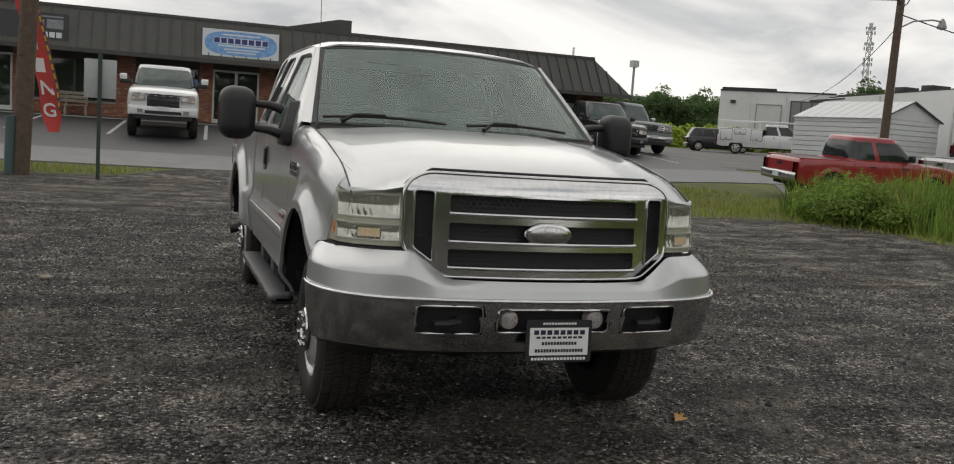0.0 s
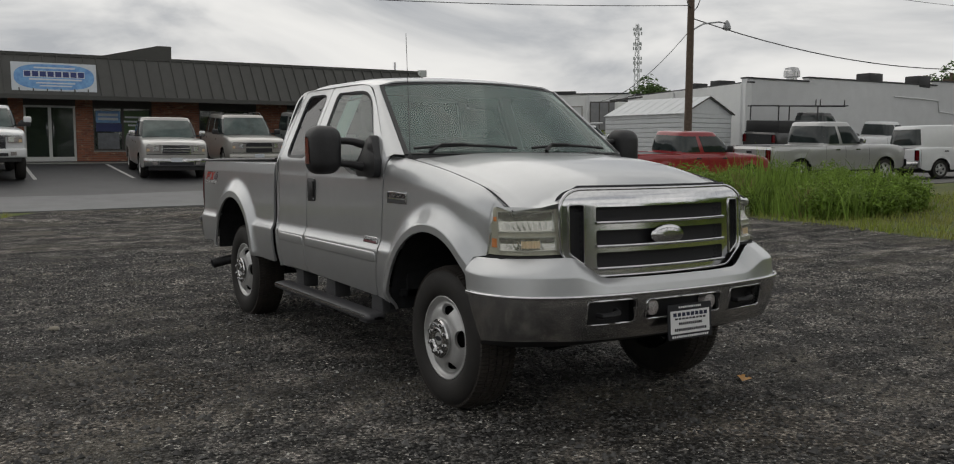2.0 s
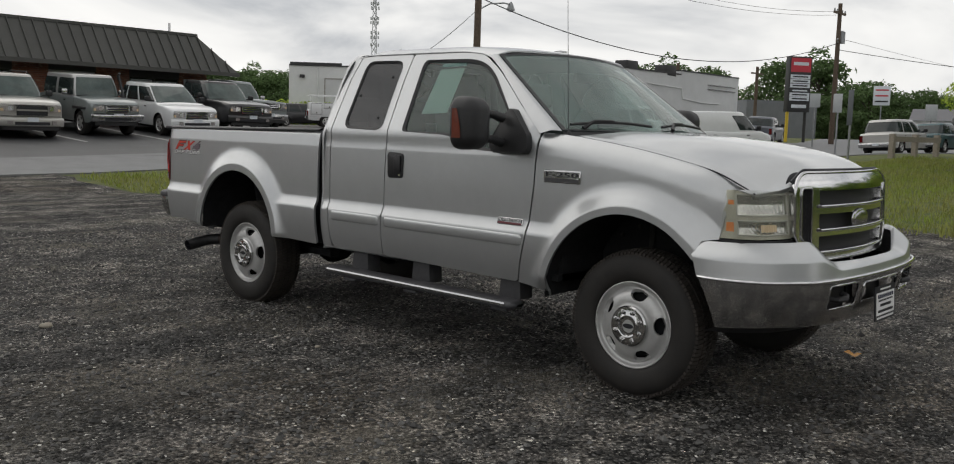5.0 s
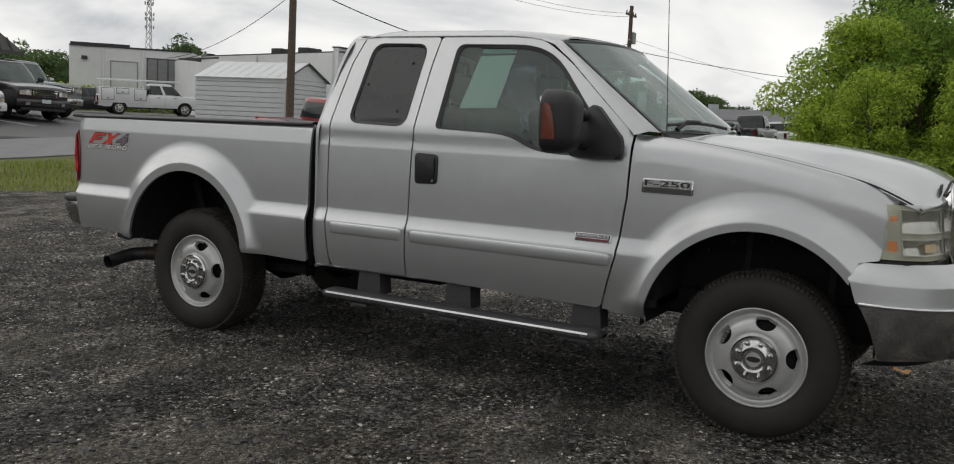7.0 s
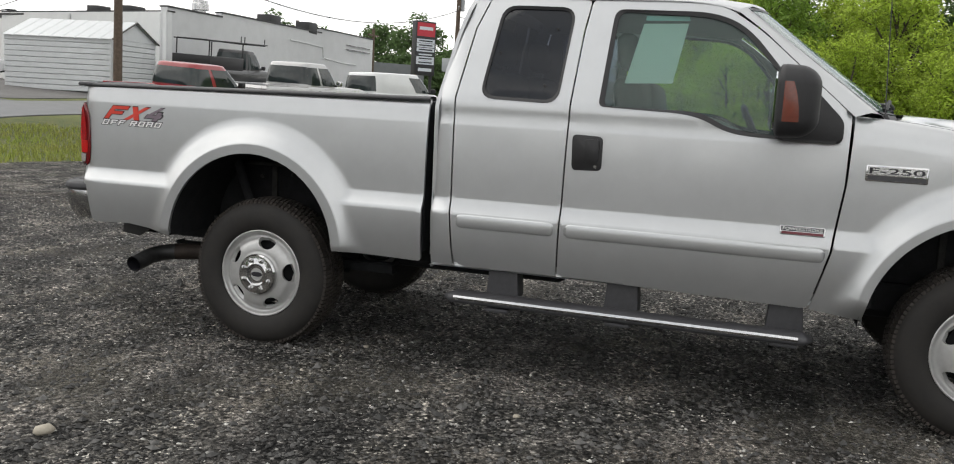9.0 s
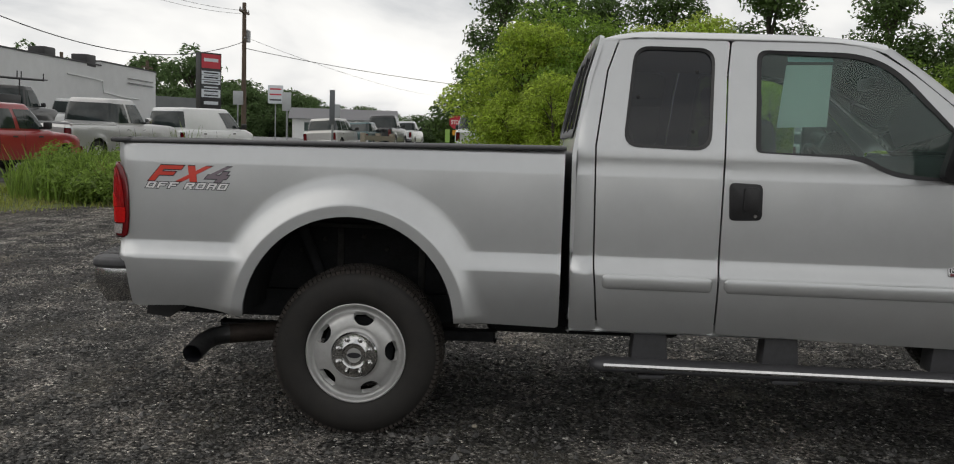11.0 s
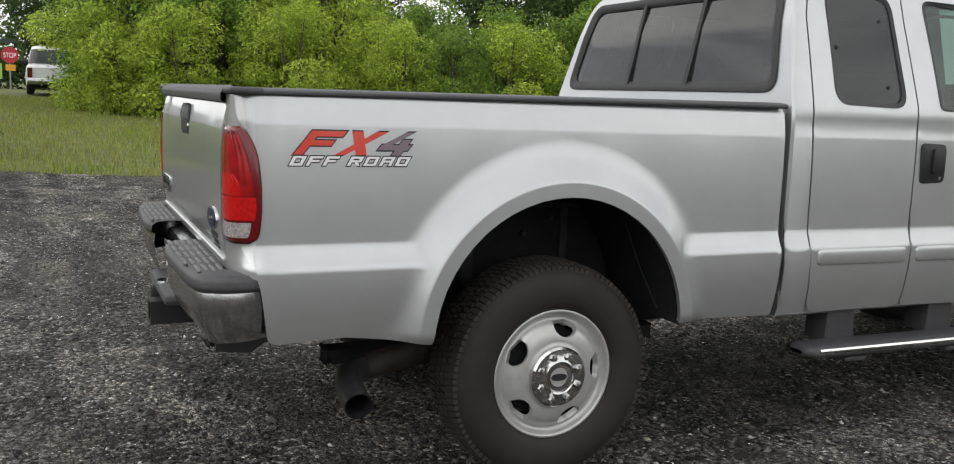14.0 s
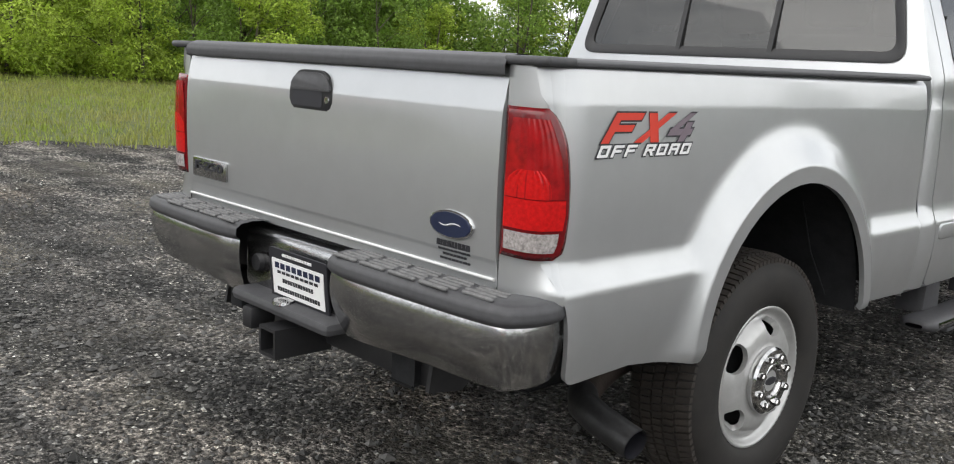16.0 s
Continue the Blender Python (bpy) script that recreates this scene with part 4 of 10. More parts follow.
BACK = rounded([(-0.93, 0.60), (0.93, 0.60), (0.93, 1.36), (0.90, 1.44), (0.775, 1.86), (0.70, 1.925), (0.35, 1.95), (0, 1.958), (-0.35, 1.95), (-0.70, 1.925), (-0.775, 1.86), (-0.90, 1.44), (-0.93, 1.36)], [0.01, 0.01, 0.05, 0.05, 0.06, 0.05, 0, 0, 0, 0.05, 0.06, 0.05, 0.05])
BACK_WIN = rounded([(-0.80, 1.455), (0.80, 1.455), (0.705, 1.868), (-0.705, 1.868)], 0.07)
skin("cab_back", BACK, [BACK_WIN], back, M_SILVER, truck, "silver cab back wall", step=0.045, rim=0.02, flip=True)
bwin = skin("rear_window", BACK_WIN, [], lambda x, z: (x, back(x, z)[1] - 0.010, z), M_REARGLASS, truck, "tinted sliding rear window", step=0.09, rim=0, flip=True)
loops = []
for corners, rad, dy in (([(-0.822, 1.436), (0.822, 1.436), (0.724, 1.888), (-0.724, 1.888)], 0.085, 0.007), ([(-0.800, 1.455), (0.800, 1.455), (0.704, 1.868), (-0.704, 1.868)], 0.072, 0.010), ([(-0.772, 1.480), (0.772, 1.480), (0.682, 1.845), (-0.682, 1.845)], 0.058, -0.004)):
    ring = rounded(corners, rad, 6)
    loop = []
    for a, b in zip(ring, ring[1:] + ring[:1]):
        loop += [(a[0] + (b[0] - a[0]) * k / 12, a[1] + (b[1] - a[1]) * k / 12) for k in range(12)]
    loops.append([(x, back(x, z)[1] + dy, z) for x, z in loop])
n = len(loops[0])
mesh_from("window_frame", loops[0] + loops[1] + loops[2], [(r * n + i, r * n + (i + 1) % n, (r + 1) * n + (i + 1) % n, (r + 1) * n + i) for r in (0, 1) for i in range(n)], M_BLACK, bwin, "black rubber window frame", smooth=True)
for xx in (-0.235, 0.235):
    bm = bmesh.new()
    prism_bm(bm, [(xx - 0.012, 1.46), (xx + 0.012, 1.46), (xx + 0.012, 1.865), (xx - 0.012, 1.865)], -0.006, 0.006, "y")
    for v in bm.verts:
        v.co.y += back(v.co.x, v.co.z)[1]
    part("window_bar", bm, M_BLACK, bwin)
brk = box("brake_light", -0.14, 0.14, 2.455, 2.50, 1.905, 1.95, M_RED, truck, "red high brake light on the roof edge", bevel=0.01)

# bed: floor, inner walls, front wall, tailgate, caps
box("bed_floor", -0.42, 0.42, 2.66, 4.70, 0.86, 0.89, M_BLACK, truck, "black bed floor")
for side in (-1, 1):
    for ya, yb, zlow in ((2.67, 3.09, 0.88), (3.09, 4.15, 1.08), (4.15, 4.69, 0.88)):
        box("bed_inner_wall", side * 0.84, side * 0.86, ya, yb, zlow, 1.36, M_BLACK, truck)
        if zlow < 1.0:
            box("bed_floor_side", side * 0.42, side * 0.86, ya, yb, 0.858, 0.888, M_BLACK, truck)
    box("wheelhouse_top", side * 0.43, side * 0.86, 3.30, 3.94, 1.078, 1.09, M_BLACK, truck)

    def cap(u, v, side=side):
        y = 2.640 + (4.752 - 2.640) * u
        prof = [(0.925, 1.374), (0.934, 1.378), (0.934, 1.387), (0.924, 1.393), (0.89, 1.397), (0.845, 1.394), (0.838, 1.375)]
        f = v * (len(prof) - 1)
        i = min(int(f), len(prof) - 2)
        w, z = prof[i][0] + (prof[i + 1][0] - prof[i][0]) * (f - i), prof[i][1] + (prof[i + 1][1] - prof[i][1]) * (f - i)
        w -= 0.06 * (1 - math.sqrt(max(0.0, 1 - min(0.999, max(0.0, (y - 4.62) / 0.135)) ** 2))) if w > 0.9 else 0
        return (side * w, y, z - 0.024 * (y - 2.64) / 2.1)
    patch("bed_rail_cap", cap, 50, 18, M_GREYPLASTIC, truck, "dark plastic bed rail cap", flip=side > 0)
# wall coloured dark to put shade into the gap behind the cab
box("bed_front_wall", -0.90, 0.90, 2.655, 2.68, 0.60, 1.370, M_DARK, truck, bevel=0.008)


def gate(x, z):
    zz = (z - 0.83) / 0.54
    y = 4.750 + 0.012 * math.sin(math.pi * min(1, max(0, zz))) + 0.003 * sstep(1.13, 1.24, z) * (1 - sstep(0.50, 0.68, abs(x))) - 0.15 * max(0.0, z - 1.245)
    y -= 0.006 * (1 - sstep(0.878, 0.884, z)) 
    return (x, y, z)


GATE = rounded([(-0.797, 0.808), (0.797, 0.808), (0.797, 1.352), (-0.797, 1.352)], 0.02)
GHOLE = rounded([(-0.107, 1.190), (0.117, 1.190), (0.119, 1.255), (0.080, 1.306), (-0.070, 1.306), (-0.109, 1.255)], [0.025, 0.025, 0.045, 0.05, 0.05, 0.045], 6)
tailgate = skin("tailgate", GATE, [], gate, M_SILVER, truck, "silver tailgate", step=0.04, rim=0.05, flip=True, rows=(0.872, 0.878, 0.884, 0.89, 1.215, 1.23, 1.24, 1.25, 1.26))
box("tailgate_inner", -0.79, 0.79, 4.68, 4.705, 0.84, 1.345, M_BLACK, tailgate)


def gcap(u, v):
    x = -0.80 + 1.6 * u
    prof = [(4.751, 1.324), (4.761, 1.327), (4.763, 1.350), (4.755, 1.368), (4.722, 1.378), (4.675, 1.375), (4.670, 1.34)]
    f = v * (len(prof) - 1)
    i = min(int(f), len(prof) - 2)
    return (x, prof[i][0] + (prof[i + 1][0] - prof[i][0]) * (f - i), prof[i][1] + (prof[i + 1][1] - prof[i][1]) * (f - i))


tube("tailgate_lip", [(-0.79 + 1.58 * k / 20, 4.7485, 0.836) for k in range(21)], 0.0045, M_LIP, tailgate, "bright lower edge of the tailgate", n=8)
patch("tailgate_cap", gcap, 10, 18, M_GREYPLASTIC, tailgate, "dark plastic tailgate cap", flip=False)
bm = bmesh.new()
prism_bm(bm, GHOLE, 4.73, 4.7625, "y", bevel=0.005)
gh = part("tailgate_handle", bm, M_BLACK, tailgate, "black tailgate handle", smooth=True)
prism("handle_recess", rounded([(-0.058, 1.198), (0.108, 1.198), (0.108, 1.246), (-0.058, 1.246)], 0.014), 4.750, 4.7635, "y", M_INK_SHADE, gh)
bm = bmesh.new()
prism_bm(bm, rounded([(-0.100, 1.246), (0.110, 1.246), (0.110, 1.262), (0.076, 1.299), (-0.066, 1.299), (-0.100, 1.262)], [0.006, 0.006, 0.03, 0.04, 0.04, 0.03], 5), 4.750, 4.7665, "y", bevel=0.005)
part("handle_paddle", bm, M_GREYPLASTIC, gh, "grey pull paddle", smooth=True)
lathe("lock", [(0.0, 4.7665), (0.010, 4.7665), (0.012, 4.760)], M_CHROME_DULL, gh, "small key lock", n=14, axis="y", centre=(-0.083, 0, 1.222))
# rear corner posts and tail lights
for side in (-1, 1):
    box("rail_cap_end", min(side * 0.785, side * 0.932), max(side * 0.785, side * 0.932), 4.655, 4.757, 1.352, 1.374, M_GREYPLASTIC, truck, bevel=0.009, seg=3)
    def post(u, v, side=side):
        z = 0.80 + (1.356 - 0.80) * v
        # from the tailgate's edge round to the side
        a = u * math.pi / 2
        x = 0.80 + (half_width(4.675, z) - 0.802) * math.sin(a)
        y = 4.675 + 0.070 * math.cos(a)
        return (side * x, y, z)
    patch("bed_corner", post, 10, 30, M_SILVER, truck, flip=side > 0)

    def lens(u, v, side=side):
        """u from the tailgate round to the side, v up; the outer top corner is rounded off."""
        v = min(1.0, max(0.0, v))
        z = 0.905 + 0.353 * v
        reach = interp(v, [(0, 0.80), (0.015, 0.86), (0.04, 0.91), (0.10, 0.955), (0.30, 1.0), (0.50, 0.985), (0.65, 0.95), (0.76, 0.915), (0.85, 0.865), (0.92, 0.80), (0.97, 0.72), (1.0, 0.60)])
        a = u * reach
        hw = half_width(4.70, z)
        pts = [Vector((0.806, 4.752)), Vector((0.866, 4.751)), Vector((0.908, 4.738)), Vector((hw + 0.003, 4.706)), Vector((half_width(4.662, z) + 0.003, 4.662))]
        f = a * 4
        i = max(0, min(int(f), 3))
        t = f - i
        p0, p1, p2, p3 = [pts[max(0, min(4, j))] for j in (i - 1, i, i + 1, i + 2)]
        p = 0.5 * ((2 * p1) + (p2 - p0) * t + (2 * p0 - 5 * p1 + 4 * p2 - p3) * t * t + (3 * p1 - p0 - 3 * p2 + p3) * t ** 3)
        edge = max(0.0, math.sin(math.pi * v)) ** 0.5 * max(0.0, math.sin(math.pi * min(1.0, max(0.0, u)))) ** 0.4
        bulge = 0.012 * edge
        return (side * (p.x + bulge * (0.3 + 0.7 * a)), p.y + bulge * (1 - a), z)
    tl = patch("tail_light", lens, 16, 24, M_RED, truck, "red tail light with clear reverse lens", flip=side > 0, thick=0.015)

    # the last facet paints the lens's lit middle in brighter red
    for nm, mt, u0, u1, v0, v1, lift, ribs, top, label in (("reverse_lens", M_CLEARLENS, 0.07, 0.86, 0.055, 0.185, 0.004, 70, 0.0, "clear ribbed reverse lens"), ("reflector", M_REDBRIGHT, 0.05, 0.90, 0.205, 0.405, 0.0025, 0, 0.0, "bright red reflector"),
                                                           ("brake_lens", M_REDMID, 0.05, 0.88, 0.412, 0.93, 0.003, 44, 0.22, "ribbed red brake lens"), ("lens_glow", M_REDBRIGHT, 0.05, 0.70, 0.412, 0.60, 0.0036, 44, 0.5, "middle of the brake lens painted brighter, as if lit")):
        def facet(u, v, u0=u0, u1=u1, v0=v0, v1=v1, lift=lift, ribs=ribs, top=top, side=side):
            c = 1 - top * min(1.0, max(0.0, v)) ** 3
            uu = (u0 + u1) / 2 + (u1 - u0) * (u - 0.5) * c
            p = Vector(lens(uu, v0 + (v1 - v0) * v))
            h = lift + (0.0004 * math.sin(u * ribs) if ribs else 0.0)
            return p + Vector((side * h, h, 0))
        patch(nm, facet, 64 if ribs else 14, 8, mt, tl, label, flip=side > 0)

# ---- front of the truck, wheels, underside ----
# headlights
M_RIMCREAM = mat("cream_lamp_rim", (0.42, 0.42, 0.36), 0.3, var=0.1, scale=40)
for side in (-1, 1):
    hl = patch("headlight", lambda u, v: Vector(lamp_face(side, u, v)) + Vector((-side * 0.03, 0.055, 0)), 16, 8, M_LAMPHOUSE, truck, "cloudy headlight with amber corner", flip=side < 0)
    patch("lens", lambda u, v: lamp_face(side, u, v), 20, 10, M_LENS, hl, "yellowed clear lens", flip=side < 0, thick=0.02)
    for v0, v1 in ((0.09, 0.38), (0.49, 0.92)):
        def bowl(u, v, v0=v0, v1=v1, side=side):
            uu, vv = 0.07 + 0.70 * u, v0 + (v1 - v0) * v
            p = Vector(lamp_face(side, uu, vv))
            d = 0.034 * math.sin(math.pi * min(1, max(0, u))) * math.sin(math.pi * min(1, max(0, v)))
            return p + Vector((-side * 0.006, 0.012 + d + 0.0035 * math.sin(u * 75) * min(1, d * 40), 0))
        patch("reflector_bowl", bowl, 72, 10, M_REFLECTOR, hl, "chromed reflector bowl", flip=side < 0)
        loop = [(0.07 + 0.70 * k / 12, v0) for k in range(13)] + [(0.77, v0 + (v1 - v0) * k / 4) for k in range(1, 5)] + [(0.77 - 0.70 * k / 12, v1) for k in range(1, 13)] + [(0.07, v1 - (v1 - v0) * k / 4) for k in range(1, 5)]
        tube("bowl_rim", [Vector(lamp_face(side, a, b)) + Vector((-side * 0.005, 0.009, 0)) for a, b in loop], 0.0045, M_RIMCREAM, hl, n=6)
    for u0, u1, v0, v1 in ((0.0, 1.0, 0.0, 0.09), (0.0, 1.0, 0.38, 0.49), (0.0, 1.0, 0.92, 1.0), (0.0, 0.07, 0.09, 0.38), (0.0, 0.07, 0.49, 0.92), (0.77, 1.0, 0.09, 0.38), (0.77, 1.0, 0.49, 0.92)):
        patch("lamp_bezel", lambda u, v, a=u0, b=u1, c=v0, d=v1: Vector(lamp_face(side, a + (b - a) * u, c + (d - c) * v)) + Vector((-side * 0.008, 0.011, 0)), 16, 2, M_LAMPHOUSE, hl, flip=side < 0)
    for v0, v1 in ((0.15, 0.34), (0.58, 0.80)):
        def corner(u, v, v0=v0, v1=v1, side=side):
            p = Vector(lamp_face(side, 0.83 + 0.10 * u, v0 + (v1 - v0) * v))
            return p + Vector((-side * 0.008, 0.006, 0))
        patch("amber_reflector", corner, 6, 4, M_AMBER, hl, "amber side reflector", flip=side < 0)

    def amber(u, v, side=side):
        p = Vector(lamp_face(side, 0.24 + 0.20 * u, 0.15 + 0.15 * v))
        return p + Vector((0, 0.016 + 0.0025 * math.sin(u * 40), 0))
    patch("turn_bulb", amber, 40, 3, M_BULB, hl, "amber turn lamp", flip=side < 0)

    def trim(u, v, side=side):
        p = Vector(lamp_face(side, u, 0)) + Vector((0, 0.0, -0.004 - 0.016 * v))
        return p
    patch("headlight_trim", trim, 16, 2, M_BLACK, hl, flip=side > 0)


def front_y(x):
    """The grille's bowed front face."""
    return -0.862 + 0.085 * (abs(x) / 0.65) ** 2


def grille_lean(z):
    """How far the grille's face lies back at a height."""
    return 0.020 * (z - 0.80) / 0.44 + 0.030 * max(0.0, (z - 1.165) / 0.083) ** 2


def gsurf(lift=0.0):
    return lambda x, z: (x, front_y(x) - lift + grille_lean(z), z)


GRILLE = rounded([(-0.50, 0.800), (0.50, 0.800), (0.645, 0.905), (0.648, 1.195), (0.560, 1.248), (-0.560, 1.248), (-0.648, 1.195), (-0.645, 0.905)], [0.04, 0.04, 0.05, 0.05, 0.05, 0.05, 0.05, 0.05])
SLOTS = [rounded([(-0.452, a), (0.455, a), (0.455, b), (-0.452, b)], 0.012, 3) for a, b in ((0.848, 0.923), (0.962, 1.038), (1.084, 1.158))]
SIDES = [rounded([(s * 0.520, 0.862), (s * 0.605, 0.922), (s * 0.605, 1.172), (s * 0.520, 1.172)], 0.015, 3) for s in (-1, 1)]
M_GRILLE = mat("grille_chrome", (0.74, 0.74, 0.75), 0.13, 1.0, var=0.12, scale=40)
grille = skin("grille", GRILLE, SLOTS + SIDES, gsurf(), M_GRILLE, truck, "chrome grille with three honeycomb slots", step=0.03, rim=0.075, flip=False)


def bar_frame(name, outline, w, lift, material):
    """A rounded bead along an outline on the grille's face."""
    bm = bmesh.new()
    s = gsurf(lift)
    pts = [Vector(s(p.x, p.y)) for p in resample(outline, 0.03)]
    tube_bm(bm, pts + [pts[0]], w, 8, cap=False)
    return part(name, bm, material, grille, smooth=True, angle=60)


bar_frame("grille_rim", GRILLE, 0.010, -0.004, M_CHROME)
for sl in SIDES:
    bar_frame("slot_rim", [Vector(p) for p in sl], 0.006, 0.002, M_CHROME)
# black tube painted in for the shade under the hood's front edge
bm = bmesh.new()
tube_bm(bm, [(0.615 * math.sin(a), front_y(0.615 * math.sin(a)) + grille_lean(1.255) + 0.012, 1.262 - 0.060 * max(0.0, abs(math.sin(a)) - 0.86) / 0.14) for a in [math.pi * (k / 40 - 0.5) for k in range(41)]], 0.007, 6)
part("hood_shadow_gap", bm, M_INK_SHADE, grille, "dark strip standing for the shaded gap along the hood", smooth=True)
for sl in SLOTS:
    x0, x1 = -0.456, 0.459
    zb = min(p[1] for p in sl)
    bm = bmesh.new()
    s = gsurf(0.008)
    tube_bm(bm, [s(x0 + (x1 - x0) * k / 20, zb - 0.006) for k in range(21)], 0.009, 8)
    part("grille_bar", bm, M_CHROME, grille, "polished grille bar", smooth=True, angle=60)
# honeycomb mesh behind
for sl in SLOTS + SIDES:
    bm = bmesh.new()
    xs, zs = [p[0] for p in sl], [p[1] for p in sl]
    R = 0.0155
    row = 0
    z = min(zs)
    while z <= max(zs) + R:
        x = min(xs) + (R * 0.9 if row % 2 else 0)
        while x <= max(xs) + R:
            ring, ring2 = [], []
            for k in range(6):
                a = math.pi / 3 * k + math.pi / 6
                for rr, lst in ((R * 1.02, ring), (R * 0.74, ring2)):
                    px_, pz_ = x + rr * math.cos(a), z + rr * 0.8 * math.sin(a)
                    lst.append(bm.verts.new((px_, front_y(px_) + 0.030 + grille_lean(pz_), pz_)))
            for k in range(6):
                bm.faces.new((ring[k], ring[(k + 1) % 6], ring2[(k + 1) % 6], ring2[k]))
            x += R * 1.8
        z += R * 1.24
        row += 1
    part("honeycomb", bm, M_BLACK, grille, "black honeycomb mesh")
# added black sheet, standing for the shade behind the honeycomb
skin("grille_back", GRILLE, [], gsurf(-0.06), M_INK_SHADE, grille, step=0.1, rim=0)
# oval emblem
for nm, a, b, lift, mt in (("emblem_rim", 0.116, 0.055, 0.014, M_CHROME), ("emblem_face", 0.098, 0.042, 0.020, M_CHROME_DULL)):
    bm = bmesh.new()
    rings = []
    for s, h in ((1.0, 0.0), (0.96, 0.006), (0.8, 0.010), (0.4, 0.012)):
        rings.append([bm.verts.new((a * s * math.cos(t), front_y(0) - lift - h + 0.022, 1.000 + b * s * math.sin(t))) for t in [2 * math.pi * k / 40 for k in range(40)]])
    for r0, r1 in zip(rings, rings[1:]):
        for k in range(40):
            bm.faces.new((r0[k], r0[(k + 1) % 40], r1[(k + 1) % 40], r1[k]))
    bm.faces.new(rings[-1])
    part(nm, bm, mt, grille, "faded silver oval emblem" if nm == "emblem_face" else "", smooth=True)

# front bumper

def bump_plan(s):
    """A point of the bumper's plan, s from -1 (truck's one side) to 1."""
    e = abs(s)
    pts = [(0.0, -1.0), (0.30, -0.995), (0.55, -0.972), (0.74, -0.925), (0.87, -0.845), (0.955, -0.735), (1.0, -0.61), (1.012, -0.50), (1.0, -0.40)]
    f = e * (len(pts) - 1)
    i = min(int(f), len(pts) - 2)
    t = f - i
    p0, p1, p2, p3 = [Vector(pts[max(0, min(len(pts) - 1, j))]) for j in (i - 1, i, i + 1, i + 2)]
    if i == 0:
        p0 = Vector((-pts[1][0], pts[1][1]))
    q = 0.5 * ((2 * p1) + (p2 - p0) * t + (2 * p0 - 5 * p1 + 4 * p2 - p3) * t * t + (3 * p1 - p0 - 3 * p2 + p3) * t ** 3)
    return (q.x if s >= 0 else -q.x, q.y)


def bump_top(x):
    return interp(abs(x), [(0, 0.800), (0.48, 0.802), (0.52, 0.812), (0.655, 0.905), (0.69, 0.912), (0.9, 0.905), (1.02, 0.898)])


def bump_line(x):
    return interp(abs(x), [(0, 0.724), (0.5, 0.727), (0.85, 0.727), (1.02, 0.722)])


def bump_bot(x):
    return interp(abs(x), [(0, 0.492), (0.6, 0.495), (0.85, 0.50), (0.96, 0.490), (1.02, 0.475)])


def painted(u, v):
    s = (2 * u - 1) * (1 - 0.055 * max(0.0, 1 - v))
    x, y = bump_plan(s)
    zt, zb = bump_top(x), bump_line(x)
    z = zb + (zt - zb) * v
    n = Vector((x, y + 0.25)).normalized()
    inset = 0.010 + 0.018 * v + 0.085 * max(0.0, (v - 0.52) / 0.48) ** 1.35 * (0.35 + 0.65 * sstep(0.2, 0.8, abs(x)))
    return (x - n.x * inset * 0.6, y + inset, z)


bumper = patch("front_bumper", painted, 96, 12, M_SILVER, truck, "silver and chrome front bumper", flip=False, thick=0.03)


def chrome_band(u, v):
    s = (2 * u - 1) * 0.945 * (1 - 0.18 * max(0.0, 1 - v))
    x, y = bump_plan(s)
    zt, zb = bump_line(x), bump_bot(x)
    z = zb + (zt - zb) * v
    tuck = 0.055 * (1 - max(0.0, v)) ** 2 + 0.0
    n = Vector((x, y + 0.25)).normalized()
    return (x - n.x * tuck * 0.5, y + tuck, z)


HOOKS = []
verts, faces, norms = [], [], []
NB, NV = 120, 20
opens = [(-0.62, -0.335, 0.578, 0.700), (0.335, 0.62, 0.578, 0.700), (-0.265, 0.265, 0.585, 0.688)]
grid = {}
for j in range(NV + 1):
    for i in range(NB + 1):
        u, v = i / NB, j / NV
        p = Vector(chrome_band(u, v))
        nn = (Vector(chrome_band(u + 1e-4, v)) - Vector(chrome_band(u - 1e-4, v))).cross(Vector(chrome_band(u, v + 1e-4)) - Vector(chrome_band(u, v - 1e-4))).normalized()
        grid[i, j] = len(verts)
        verts.append(p)
        norms.append(nn)
for j in range(NV):
    for i in range(NB):
        c = Vector(chrome_band((i + 0.5) / NB, (j + 0.5) / NV))
        if any(a < c.x < b and lo < c.z < hi for a, b, lo, hi in opens):
            continue
        faces.append((grid[i, j], grid[i + 1, j], grid[i + 1, j + 1], grid[i, j + 1]))
mesh_from("chrome_band", verts, faces, M_CHROME_DULL, bumper, "dull chrome bumper face with road grime", smooth=True, normals=norms)
bm = bmesh.new()
tube_bm(bm, [Vector(chrome_band(k / 90, 1.0)) + Vector((0, -0.003, 0)) for k in range(91)], 0.010, 8)
part("chrome_line", bm, M_CHROME, bumper, "bright chrome edge", smooth=True, angle=60)
